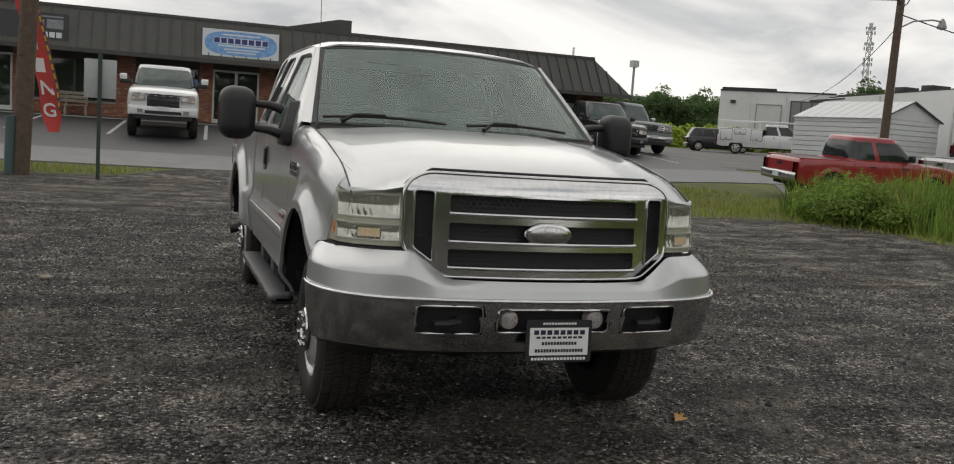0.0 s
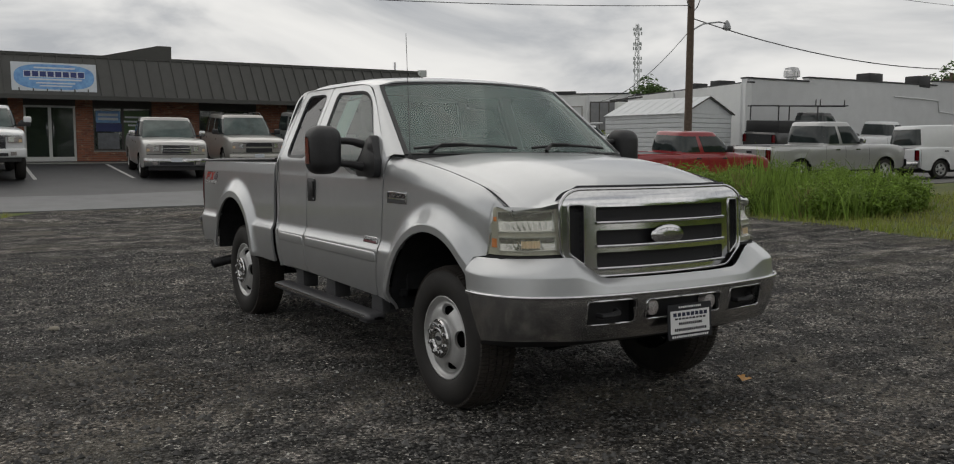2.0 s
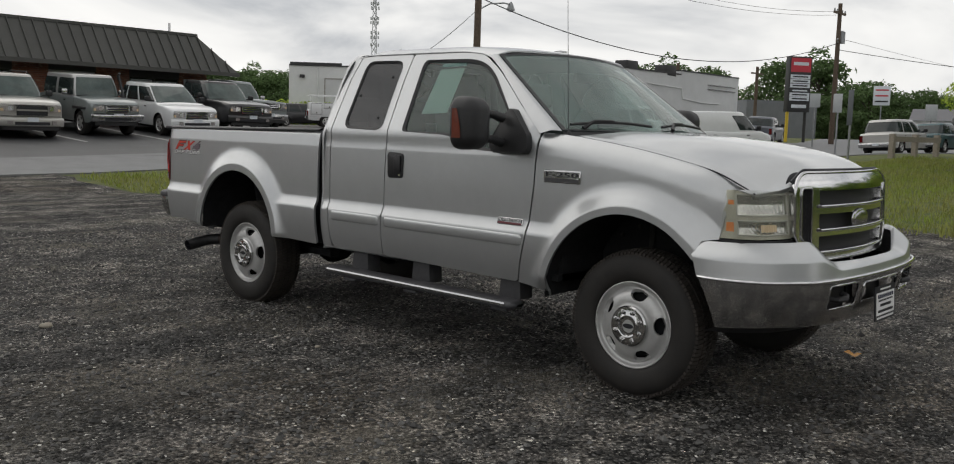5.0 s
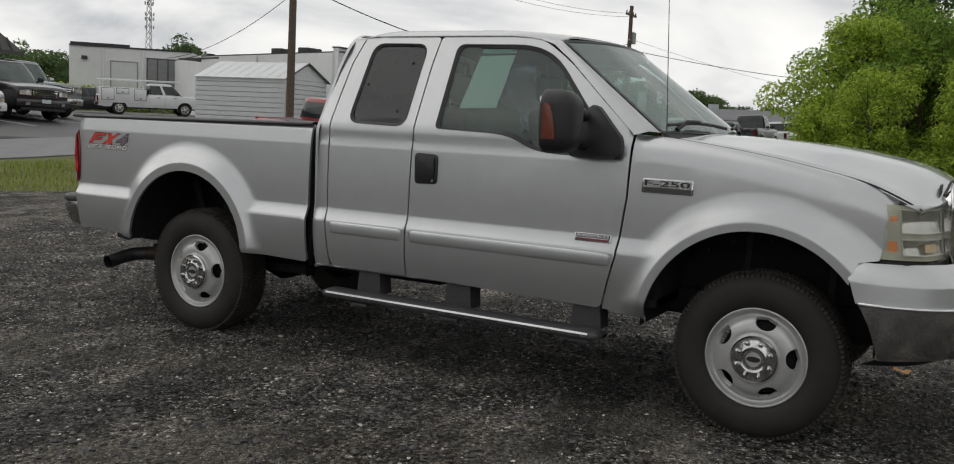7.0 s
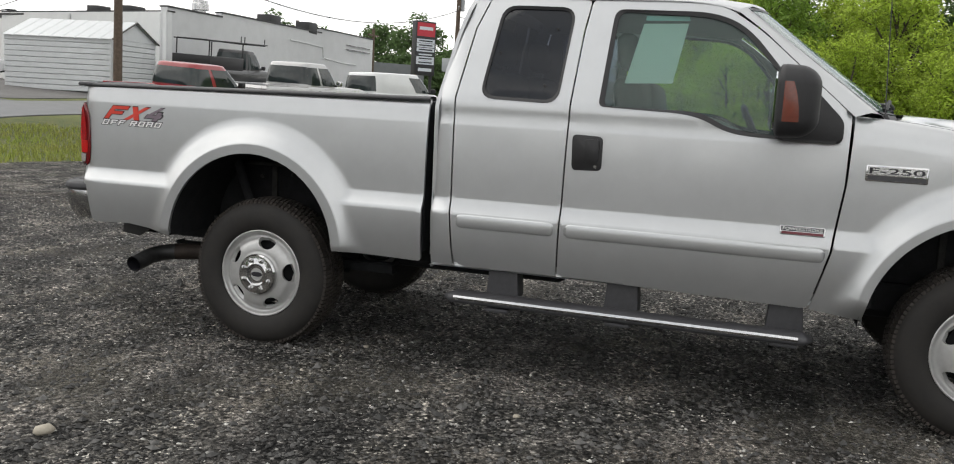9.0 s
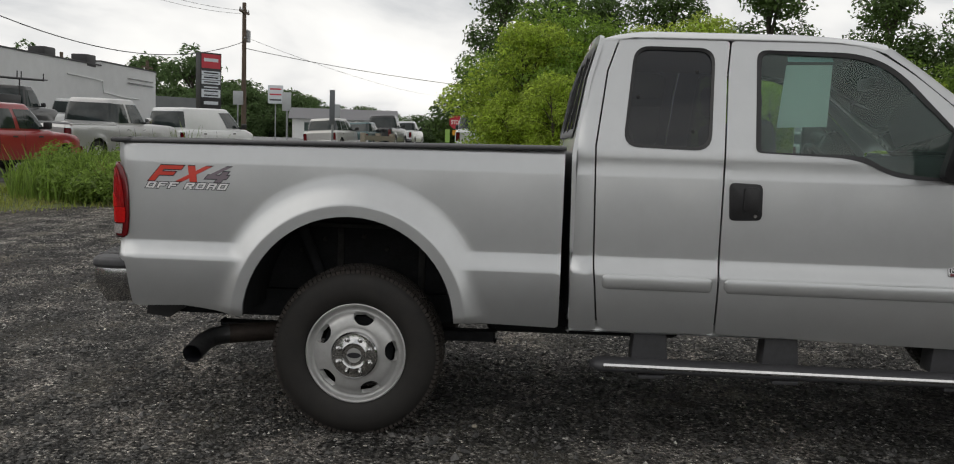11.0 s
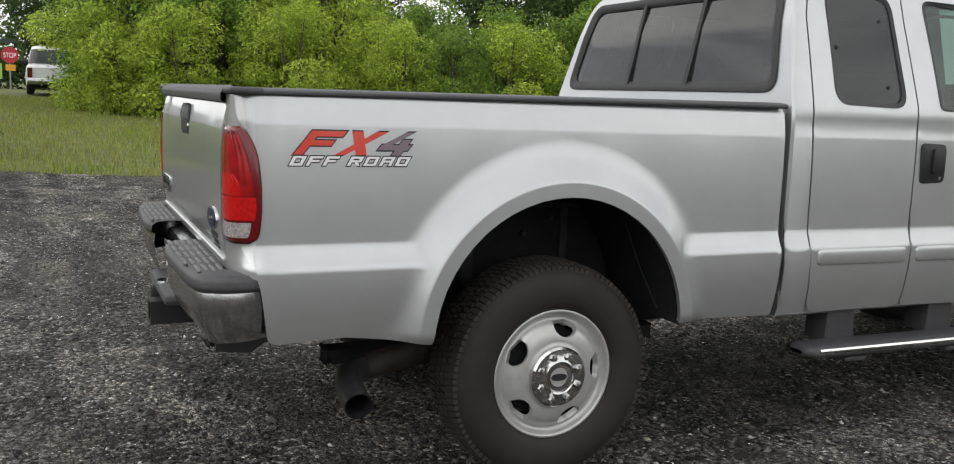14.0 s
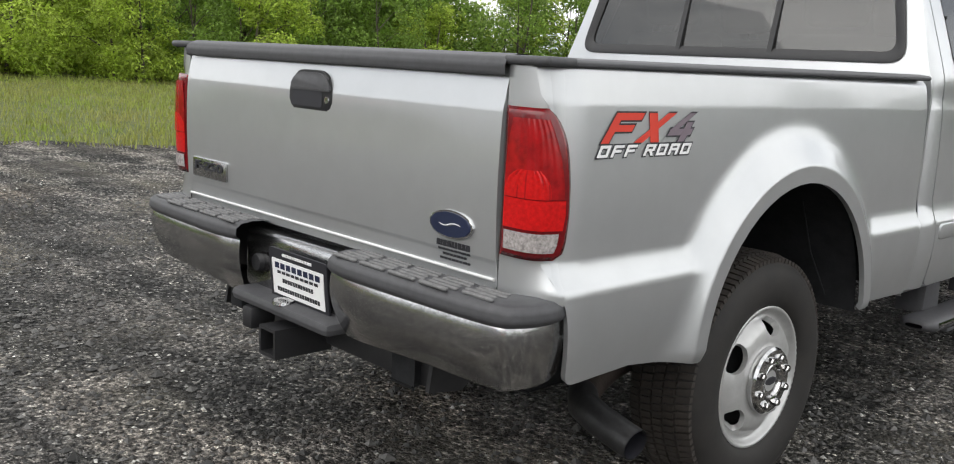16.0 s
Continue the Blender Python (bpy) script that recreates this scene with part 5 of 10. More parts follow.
for a, b, lo, hi in opens:
    def rec(u, v, a=a, b=b, lo=lo, hi=hi):
        x = a - 0.02 + (b - a + 0.04) * u
        return (x, -0.925 + 0.05 * (abs(x) / 0.6) ** 2, lo - 0.02 + (hi - lo + 0.04) * v)
    patch("bumper_recess", rec, 8, 2, M_BLACK, bumper, "black bumper opening")
    bm = bmesh.new()
    loop = rounded([(a, lo), (b, lo), (b, hi), (a, hi)], 0.02, 4)

    def on_face(x, z):
        e = interp(abs(x), [(0, -1.0), (0.30, -0.995), (0.55, -0.972), (0.74, -0.925)])
        zt, zb = bump_line(x), bump_bot(x)
        return e + 0.055 * (1 - (z - zb) / (zt - zb)) ** 2
    pts = [(p.x, on_face(p.x, p.y) - 0.001, p.y) for p in resample(loop, 0.02)]
    tube_bm(bm, pts + [pts[0]], 0.006, 6, cap=False)
    part("opening_rim", bm, M_CHROME, bumper, smooth=True, angle=60)
for side in (-1, 1):
    xc = side * 0.205
    fg = lathe("fog_lamp", [(0.0, -0.982), (0.02, -0.981), (0.040, -0.972), (0.044, -0.96), (0.046, -0.93)], M_CLEARLENS, bumper, "round clear fog lamp", n=24, axis="y", centre=(xc, 0, 0.640))
    bm = bmesh.new()
    x0 = side * 0.48
    tube_bm(bm, [(x0 - 0.055, -0.93, 0.622), (x0 - 0.05, -0.965, 0.622), (x0, -0.985, 0.627), (x0 + 0.045, -0.97, 0.632), (x0 + 0.05, -0.94, 0.642)], 0.016, 8)
    part("tow_hook", bm, M_BLACK, bumper, "black tow hook", smooth=True)


def valance(u, v):
    s = (2 * u - 1) * 0.70
    x, y = bump_plan(s)
    return (x * 0.96, y + 0.10 + 0.10 * (1 - v), 0.445 + (bump_bot(x) - 0.435) * v)


patch("valance", valance, 60, 4, M_BLACK, bumper, "black air dam")
# dealer plates: plain bars stand for the printing


def plate(name, m, w, h, parent, label):
    """A plate in a black frame with bars of print; local x to the right, y up, z outwards."""
    def bar(nm, x0, x1, y0, y1, z, mt, par, rad=0.0):
        bm = bmesh.new()
        pl = rounded([(x0, y0), (x1, y0), (x1, y1), (x0, y1)], rad, 3) if rad else [(x0, y0), (x1, y0), (x1, y1), (x0, y1)]
        prism_bm(bm, pl, z - 0.006, z, "z")
        bmesh.ops.transform(bm, matrix=m, verts=bm.verts)
        return part(nm, bm, mt, par)
    fr = bar(name, -w / 2, w / 2, -h / 2, h / 2, 0.006, M_INK_SHADE, parent, 0.012)
    tagged(fr, label)
    sh = bar("sheet", -w * 0.445, w * 0.445, -h * 0.335, h * 0.315, 0.008, M_WHITE, fr)
    tagged(sh, "white printed card")
    lines = ((0.205, 0.105, 0.40, 8, M_BLUEINK), (0.085, 0.050, 0.36, 9, M_INK_SHADE), (-0.055, 0.075, 0.27, 12, M_INK_SHADE), (-0.225, 0.075, 0.37, 17, M_INK_SHADE), (0.412, 0.050, 0.26, 12, M_WHITE), (-0.420, 0.060, 0.42, 17, M_WHITE))
    for yc, hh, half, count, mt in lines:
        pitch = 2 * half / count
        for k in range(count):
            x = -half + pitch * k
            bar("print_bar", (x + 0.14 * pitch) * w, (x + 0.86 * pitch) * w, (yc - hh / 2) * h, (yc + hh / 2) * h, 0.0095 if abs(yc) < 0.35 else 0.0075, mt, fr)
    return fr


def face_matrix(origin, right, up):
    r, u = Vector(right).normalized(), Vector(up).normalized()
    n = r.cross(u)
    m = Matrix((r, u, n)).transposed().to_4x4()
    m.translation = Vector(origin)
    return m


plate("front_plate", face_matrix((0.016, -1.012, 0.556), (1, 0, 0), (0, 0.06, 1)), 0.312, 0.185, bumper, "dealer plate in a black frame")

# wheels


def wheel(side, yc):
    xo = side * 0.905          # outer tyre face
    R = 0.402
    w = thing("wheel", "", "")
    w.parent = truck
    w.location = (0, yc, 0.388)
    tagged(w, "silver steel wheel with chrome hub")
    s = side
    xi = xo - s * 0.255
    prof = [(0.235, xi), (0.30, xi - s * 0.006), (0.355, xi), (0.385, xi + s * 0.02), (R - 0.004, xi + s * 0.055), (R, xi + s * 0.09), (R, xo - s * 0.09), (R - 0.004, xo - s * 0.055), (0.388, xo - s * 0.022), (0.362, xo - s * 0.002),
            (0.335, xo + s * 0.006), (0.30, xo + s * 0.008), (0.268, xo + s * 0.002), (0.250, xo - s * 0.008), (0.238, xo - s * 0.02), (0.235, xi)]
    tyre = lathe("tyre", prof, M_RUBBER, w, "black all-terrain tyre", n=72, angle=60)
    # tread blocks
    bm = bmesh.new()
    N = 104
    for k in range(N):
        t = 2 * math.pi * k / N
        for row, (a, b, off, dr) in enumerate(((0.018, 0.060, 0.0, -0.010), (0.068, 0.105, 0.5, 0.0), (0.112, 0.145, 0.0, 0.0), (0.152, 0.189, 0.5, 0.0), (0.196, 0.238, 0.0, -0.010))):
            tt = t + off * 2 * math.pi / N
            hw = 0.36 * 2 * math.pi / N
            q = []
            for r in (R - 0.012, R + 0.008 + (dr * 0.3)):
                for xx, dt in ((a, -hw), (b, -hw + 0.012), (b, hw + 0.012), (a, hw)):
                    rr = r + (dr if xx in (0.018, 0.238) else 0)
                    q.append(bm.verts.new((xi + s * xx, rr * math.cos(tt + dt), rr * math.sin(tt + dt))))
            bm.faces.new(q[4:8])
            for i in range(4):
                bm.faces.new((q[i], q[(i + 1) % 4], q[4 + (i + 1) % 4], q[4 + i]))
    part("tread", bm, M_TREAD, tyre, "dusty tread blocks")
    # rim with five slots

    def depth(r):
        return interp(r, [(0.0, 0.055), (0.085, 0.055), (0.098, 0.048), (0.12, 0.030), (0.15, 0.030), (0.185, 0.020), (0.200, 0.006), (0.212, -0.012), (0.224, -0.012), (0.232, -0.004), (0.240, 0.012), (0.248, 0.015), (0.252, 0.010)])

    RS = 0.95

    def rim_surf(a, b):
        return (xo - s * 0.025 + s * depth(math.hypot(a, b) / RS) * 0.9, a, b)
    outline = [(0.252 * RS * math.cos(2 * math.pi * k / 72), 0.252 * RS * math.sin(2 * math.pi * k / 72)) for k in range(72)]
    holes = []
    for k in range(5):
        t0 = (side < 0) * radians(30) + (side > 0) * radians(150) + 2 * math.pi * k / 5
        pts = []
        for r, dt in ((0.154, -0.15), (0.176, -0.27), (0.208, -0.27), (0.213, 0.0), (0.208, 0.27), (0.176, 0.27), (0.154, 0.15), (0.150, 0.0)):
            pts.append((r * RS * math.cos(t0 + dt), r * RS * math.sin(t0 + dt)))
        holes.append(rounded(pts, 0.012, 3))
    rim = skin("rim", outline, holes, rim_surf, M_WHEEL, w, "silver wheel with five slots", step=0.013, rim=0.02, flip=(side < 0), rounds=[(r * RS, 72) for r in (0.07, 0.085, 0.098, 0.109, 0.12, 0.135, 0.15, 0.168, 0.185, 0.193, 0.200, 0.206, 0.212, 0.218, 0.224, 0.228, 0.232, 0.236, 0.240, 0.244, 0.248)])
    lathe("barrel", [(0.245, xo - s * 0.02), (0.225, xo - s * 0.05), (0.215, xo - s * 0.12), (0.22, xi)], M_DARK, rim, n=40)
    lathe("drum", [(0.0, xo - s * 0.075), (0.17, xo - s * 0.075), (0.175, xo - s * 0.12)], M_DARK, rim, n=32)
    hub = lathe("hub_cap", [(0.112, xo + s * 0.006), (0.111, xo + s * 0.022), (0.104, xo + s * 0.030), (0.066, xo + s * 0.033), (0.060, xo + s * 0.036), (0.054, xo + s * 0.034), (0.050, xo + s * 0.026), (0.030, xo + s * 0.024), (0.0, xo + s * 0.024)], M_HUB, w, "chrome hub cap with eight nuts", n=40)
    for k in range(8):
        bm = bmesh.new()
        t = 2 * math.pi * (k + 0.5) / 8
        lathe_bm(bm, [(0.0135, xo + s * 0.026), (0.0135, xo + s * 0.040), (0.010, xo + s * 0.047), (0.0, xo + s * 0.049)], 6, "x", (0, 0.082 * math.cos(t), 0.082 * math.sin(t)))
        part("nut", bm, M_HUB, hub, smooth=True, angle=30)
    bm = bmesh.new()
    ring = [bm.verts.new((xo + s * 0.0275, 0.032 * math.cos(2 * math.pi * k / 24), 0.0125 * math.sin(2 * math.pi * k / 24))) for k in range(24)]
    ring2 = [bm.verts.new((xo + s * 0.022, 0.034 * math.cos(2 * math.pi * k / 24), 0.0145 * math.sin(2 * math.pi * k / 24))) for k in range(24)]
    bm.faces.new(ring)
    for k in range(24):
        bm.faces.new((ring[k], ring[(k + 1) % 24], ring2[(k + 1) % 24], ring2[k]))
    part("oval_badge", bm, M_INK_SHADE, hub, "small oval badge")
    return w


for side in (-1, 1):
    for yc in (0.0, 3.596):
        wheel(side, yc)

# underside
for side in (-1, 1):
    box("frame_rail", side * 0.42, side * 0.50, -0.80, 4.75, 0.48, 0.62, M_DARK, truck, bevel=0.01)
    for yc, zc, r in ((FA, 0.475, 0.535), (RA, 0.553, 0.52)):
        def liner(u, v, yc=yc, zc=zc, r=r, side=side):
            a = math.pi * (1.0 - 1.0 * u)
            return (side * (0.955 - 0.52 * v), yc + r * math.cos(a), zc + r * math.sin(a))
        patch("wheel_liner", liner, 24, 4, M_DARK, truck, "black wheel arch liner", flip=side < 0)
        inner = box("inner_fender", side * 0.43, side * 0.45, yc - 0.62, yc + 0.62, 0.55, 1.12, M_DARK, truck)
        box("seam_flange", min(side * 0.45, side * 0.475), max(side * 0.45, side * 0.475), yc - 0.55, yc + 0.50, 0.945, 0.965, M_WELL, inner, "dusty folded seam", bevel=0.004)
        for yy in (yc - 0.30, yc + 0.12):
            box("rib", min(side * 0.45, side * 0.468), max(side * 0.45, side * 0.468), yy, yy + 0.035, 0.60, 0.945, M_WELL, inner, bevel=0.006)
        for yy, zz in ((yc - 0.40, 0.90), (yc - 0.22, 0.90), (yc - 0.10, 0.84), (yc + 0.02, 0.90), (yc + 0.22, 0.88), (yc + 0.34, 0.82)):
            lathe("bolt", [(0.0, side * 0.472), (0.011, side * 0.470), (0.013, side * 0.45)], M_WELL, inner, n=8, centre=(0, yy, zz))
    # running board
    xo = side * 1.015

    def board(u, v, side=side):
        y = 0.735 + (2.50 - 0.735) * u
        t = 2 * math.pi * v
        e = math.sqrt(max(0.0, 1 - max(0.0, abs(2 * u - 1) * 1.0 - 0.94) ** 2 / 0.0036))
        cx = 0.945
        return (side * (cx + 0.075 * math.copysign(abs(math.cos(t)) ** 0.6, math.cos(t)) * (0.45 + 0.55 * e)), y, 0.398 + 0.027 * math.copysign(abs(math.sin(t)) ** 0.7, math.sin(t)) * (0.3 + 0.7 * e) + 0.012 * (u - 0.5))
    rb = patch("running_board", board, 40, 24, M_GREYPLASTIC, truck, "black running board with a silver strip", flip=side > 0)

    def strip(u, v, side=side):
        y = 0.80 + (2.44 - 0.80) * u
        return (side * (1.0225 - 0.004 * abs(2 * v - 1)), y, 0.392 + 0.024 * v + 0.012 * ((y - 0.735) / 1.765 - 0.5))
    patch("step_strip", strip, 30, 3, M_CHROME, rb, "bright aluminium edge strip", flip=side > 0)
    for yb in (0.86, 1.62, 2.22):
        bm = bmesh.new()
        prism_bm(bm, [(yb - 0.07, 0.60), (yb + 0.07, 0.60), (yb + 0.085, 0.415), (yb - 0.085, 0.415)], side * 0.78, side * 0.90, "x", bevel=0.008)
        part("step_bracket", bm, M_GREYPLASTIC, rb, "black step bracket", smooth=True)
        box("bracket_foot", min(side * 0.88, side * 1.0), max(side * 0.88, side * 1.0), yb - 0.06, yb + 0.06, 0.352, 0.372, M_GREYPLASTIC, rb, bevel=0.006)
    box("rocker", side * 0.84, side * 0.905, 0.60, 2.60, 0.545, 0.60, M_SILVER, truck, "silver rocker sill", bevel=0.012)
box("floor_pan", -0.90, 0.90, 0.50, 2.60, 0.56, 0.60, M_DARK, truck)
box("firewall", -0.86, 0.86, 0.50, 0.53, 0.56, 1.38, M_DARK, truck)
box("engine_block", -0.42, 0.42, -0.62, 0.50, 0.42, 1.08, M_DARK, truck, bevel=0.05)
for yc in (0.0, 3.602):
    tube("axle", [(-0.75, yc, 0.388), (-0.2, yc, 0.388), (0.75, yc, 0.388)], 0.06, M_DARK, truck, n=12)
    lathe("differential", [(0.0, -0.2), (0.12, -0.13), (0.16, 0), (0.12, 0.13), (0.0, 0.2)], M_DARK, truck, n=16, axis="y", centre=(-0.12 if yc < 1 else 0.0, yc, 0.388))
for side in (-1, 1):
    box("leaf_spring", side * 0.49, side * 0.56, 2.95, 4.35, 0.40, 0.45, M_DARK, truck, bevel=0.01)
    tube("shock_absorber", [(side * 0.62, 3.70, 0.42), (side * 0.56, 3.95, 0.98)], 0.03, M_DARK, truck, n=8)
box("fuel_tank", -0.42, 0.42, 2.0, 3.0, 0.42, 0.60, M_DARK, truck, bevel=0.04)
tube("brake_hose", [(-0.80, 3.30, 1.0), (-0.82, 3.2, 0.75), (-0.86, 3.14, 0.60)], 0.003, M_DARK, truck, n=6)
TAIL = [(-0.56, 3.86, 0.425), (-0.60, 4.03, 0.423), (-0.655, 4.17, 0.42), (-0.70, 4.265, 0.417), (-0.755, 4.325, 0.411), (-0.83, 4.348, 0.399), (-0.965, 4.355, 0.372)]
pipe = tube("exhaust_pipe", TAIL[2:], 0.046, M_PIPE, truck, "dark steel exhaust tail pipe", n=20, cap=False)
bm = bmesh.new()
tube_bm(bm, TAIL[3:], 0.0415, 20, cap=False)
part("pipe_inside", bm, M_INK_SHADE, pipe, smooth=True)
tube("rusty_bend", [(-0.45, 3.60, 0.43)] + TAIL[:4], 0.0475, M_STEEL, pipe, "rust-brown pipe bend", n=20)

# rear bumper
REARB = [(-0.945, 4.655), (-0.965, 4.73), (-0.95, 4.815), (-0.885, 4.865), (-0.60, 4.885), (-0.36, 4.885), (-0.245, 4.865)]


def rear_bar(side):
    """One painted end of the rear bumper, from the middle recess round the corner."""
    plan = [Vector((side * abs(p[0]), p[1])) for p in REARB]

    def face(u, v, side=side):
        f = u * (len(plan) - 1)
        i = max(0, min(int(f), len(plan) - 2))
        t = f - i
        p0, p1, p2, p3 = [plan[max(0, min(len(plan) - 1, j))] for j in (i - 1, i, i + 1, i + 2)]
        q = 0.5 * ((2 * p1) + (p2 - p0) * t + (2 * p0 - 5 * p1 + 4 * p2 - p3) * t * t + (3 * p1 - p0 - 3 * p2 + p3) * t ** 3)
        z = 0.575 + 0.035 * (1 - u) * (1 - v) + (0.765 - 0.575) * v
        tuck = 0.080 * max(0.0, 1 - v) ** 1.9 + 0.022 * max(0.0, v) ** 3
        c = Vector((side * 0.6, 4.5))
        n = (Vector((q.x, q.y)) - c).normalized()
        return (q.x - n.x * tuck * 0.6, q.y - n.y * tuck, z)
    fb = patch("bumper_end", face, 48, 12, M_CHROME_DULL, truck, "scuffed dull chrome rear bumper end", flip=side < 0)

    def padf(u, v, side=side):
        p = Vector(face(u, 1.0))
        prof = [(0.004, -0.004), (0.016, 0.010), (0.013, 0.034), (-0.004, 0.047), (-0.045, 0.053), (-0.10, 0.051), (-0.13, 0.046)]
        f = v * 6
        i = max(0, min(int(f), 5))
        d = prof[i][0] + (prof[i + 1][0] - prof[i][0]) * (f - i)
        h = prof[i][1] + (prof[i + 1][1] - prof[i][1]) * (f - i)
        c = Vector((side * 0.70, 4.66))
        n = (Vector((p.x, p.y)) - c)
        n.normalize()
        if abs(p.x) < 0.62:
            n = Vector((0, 1))
        return (p.x + n.x * d, max(p.y + n.y * d, 4.645), p.z + h)
    pad = patch("step_pad", padf, 48, 18, M_GREYPLASTIC, fb, "black ribbed step pad", flip=side < 0)
    for r in range(5):
        for c in range(5):
            x = side * (0.275 + 0.122 * c + 0.012 * (r % 2))
            y = 4.762 + 0.0225 * r
            if c > 3 and r > 3:
                continue
            bm = bmesh.new()
            box_bm(bm, min(x, x + side * 0.104), max(x, x + side * 0.104), y, y + 0.0125, 0.812, 0.8215, 0.003, 1)
            part("grip_rib", bm, M_WORNPAD, fb, smooth=True)
    return fb


for side in (-1, 1):
    rear_bar(side)
rbm = thing("rear_bumper_middle", "", "")
rbm.parent = truck
box("middle_step", -0.27, 0.27, 4.66, 4.875, 0.572, 0.615, M_GREYPLASTIC, rbm, "black lower step", bevel=0.02)
box("middle_face", -0.32, 0.32, 4.66, 4.795, 0.60, 0.79, M_CHROME_DULL, rbm, "dull chrome middle section", bevel=0.02)
lathe("trim_plug", [(0.0, 4.812), (0.026, 4.810), (0.030, 4.80), (0.030, 4.78)], M_BLACK, rbm, n=16, axis="y", centre=(0.225, 0, 0.69))
lathe("hitch_cap", [(0.035, 0.612), (0.033, 0.622), (0.0, 0.624)], M_CHROME_DULL, rbm, n=20, axis="z", centre=(0.0, 4.845, 0))
plate("rear_plate", face_matrix((-0.045, 4.818, 0.682), (-1, 0, 0), (0, 0.10, 1)), 0.312, 0.172, rbm, "dealer plate in a black frame")
hitch = thing("tow_hitch", "", "")
hitch.parent = truck
tagged(hitch, "black steel tow hitch receiver")
box("hitch_beam", -0.55, 0.55, 4.64, 4.72, 0.475, 0.545, M_BLACK, hitch, bevel=0.008)
bm = bmesh.new()
for x0, x1, z0, z1 in ((-0.045, 0.045, 0.555, 0.565), (-0.045, 0.045, 0.475, 0.485), (-0.045, -0.035, 0.485, 0.555), (0.035, 0.045, 0.485, 0.555)):
    box_bm(bm, x0, x1, 4.70, 4.90, z0 - 0.02, z1 - 0.02)
part("receiver_tube", bm, M_BLACK, hitch, "square receiver tube")
for side in (-1, 1):
    bm = bmesh.new()
    prism_bm(bm, [(4.42, 0.60), (4.72, 0.60), (4.74, 0.475), (4.62, 0.46)], side * 0.545, side * 0.56, "x")
    part("hitch_plate", bm, M_BLACK, hitch)
box("wiring_plug", 0.13, 0.19, 4.79, 4.88, 0.50, 0.57, M_BLACK, hitch, bevel=0.012)
box("license_recess", -0.60, 0.60, 4.60, 4.70, 0.60, 0.80, M_INK_SHADE, rbm)

# badges and decals
BAR_L, BAR_R, BAR_T, BAR_B = ((0, 0), (0.26, 0), (0.26, 1), (0, 1)), ((0.74, 0), (1, 0), (1, 1), (0.74, 1)), ((0, 0.76), (1, 0.76), (1, 1), (0, 1)), ((0, 0), (1, 0), (1, 0.24), (0, 0.24))
BAR_M = ((0, 0.38), (0.86, 0.38), (0.86, 0.60), (0, 0.60))
GLYPHS = {
    "F": (BAR_L, BAR_T, BAR_M),
    "X": (((0, 0), (0.32, 0), (1.06, 1), (0.74, 1)), ((0.0, 1), (0.32, 1), (0.94, 0), (0.62, 0))),
    "4": (((0, 0.22), (1, 0.22), (1, 0.45), (0, 0.45)), ((0.58, 0), (0.86, 0), (0.86, 0.68), (0.58, 0.68)), ((0, 0.40), (0.30, 0.40), (0.80, 1), (0.50, 1))),
    "O": (BAR_L, BAR_R, BAR_T, BAR_B), "D": (BAR_L, BAR_R, BAR_T, BAR_B), "A": (BAR_L, BAR_R, BAR_T, BAR_M),
    "R": (BAR_L, BAR_T, BAR_M, ((0.74, 0.40), (1, 0.40), (1, 1), (0.74, 1)), ((0.46, 0.40), (0.74, 0.40), (1.02, 0), (0.74, 0))),
}


def decal(name, word, x0, z0, w, h, gap, shear, lift, grow, m, material, parent, label=""):
    """Block letters cut from film, leaning forward; grow widens every stroke for an outline."""
    bm = bmesh.new()
    x = x0
    for ch in word:
        if ch == " ":
            x += w * 0.62
            continue
        for r, pl in enumerate(GLYPHS[ch]):
            cx, cz = sum(p[0] for p in pl) / len(pl), sum(p[1] for p in pl) / len(pl)
            q = []
            for a, b in pl:
                px_, pz_ = x + w * a + math.copysign(grow, a - cx), z0 + h * b + math.copysign(grow, b - cz)
                q.append((px_ + shear * (pz_ - z0), pz_))
            prism_bm(bm, q, lift - 0.0005, lift + 0.00008 * r, "z")
        x += w + gap
    bmesh.ops.transform(bm, matrix=m, verts=bm.verts)
    return part(name, bm, material, parent, label)


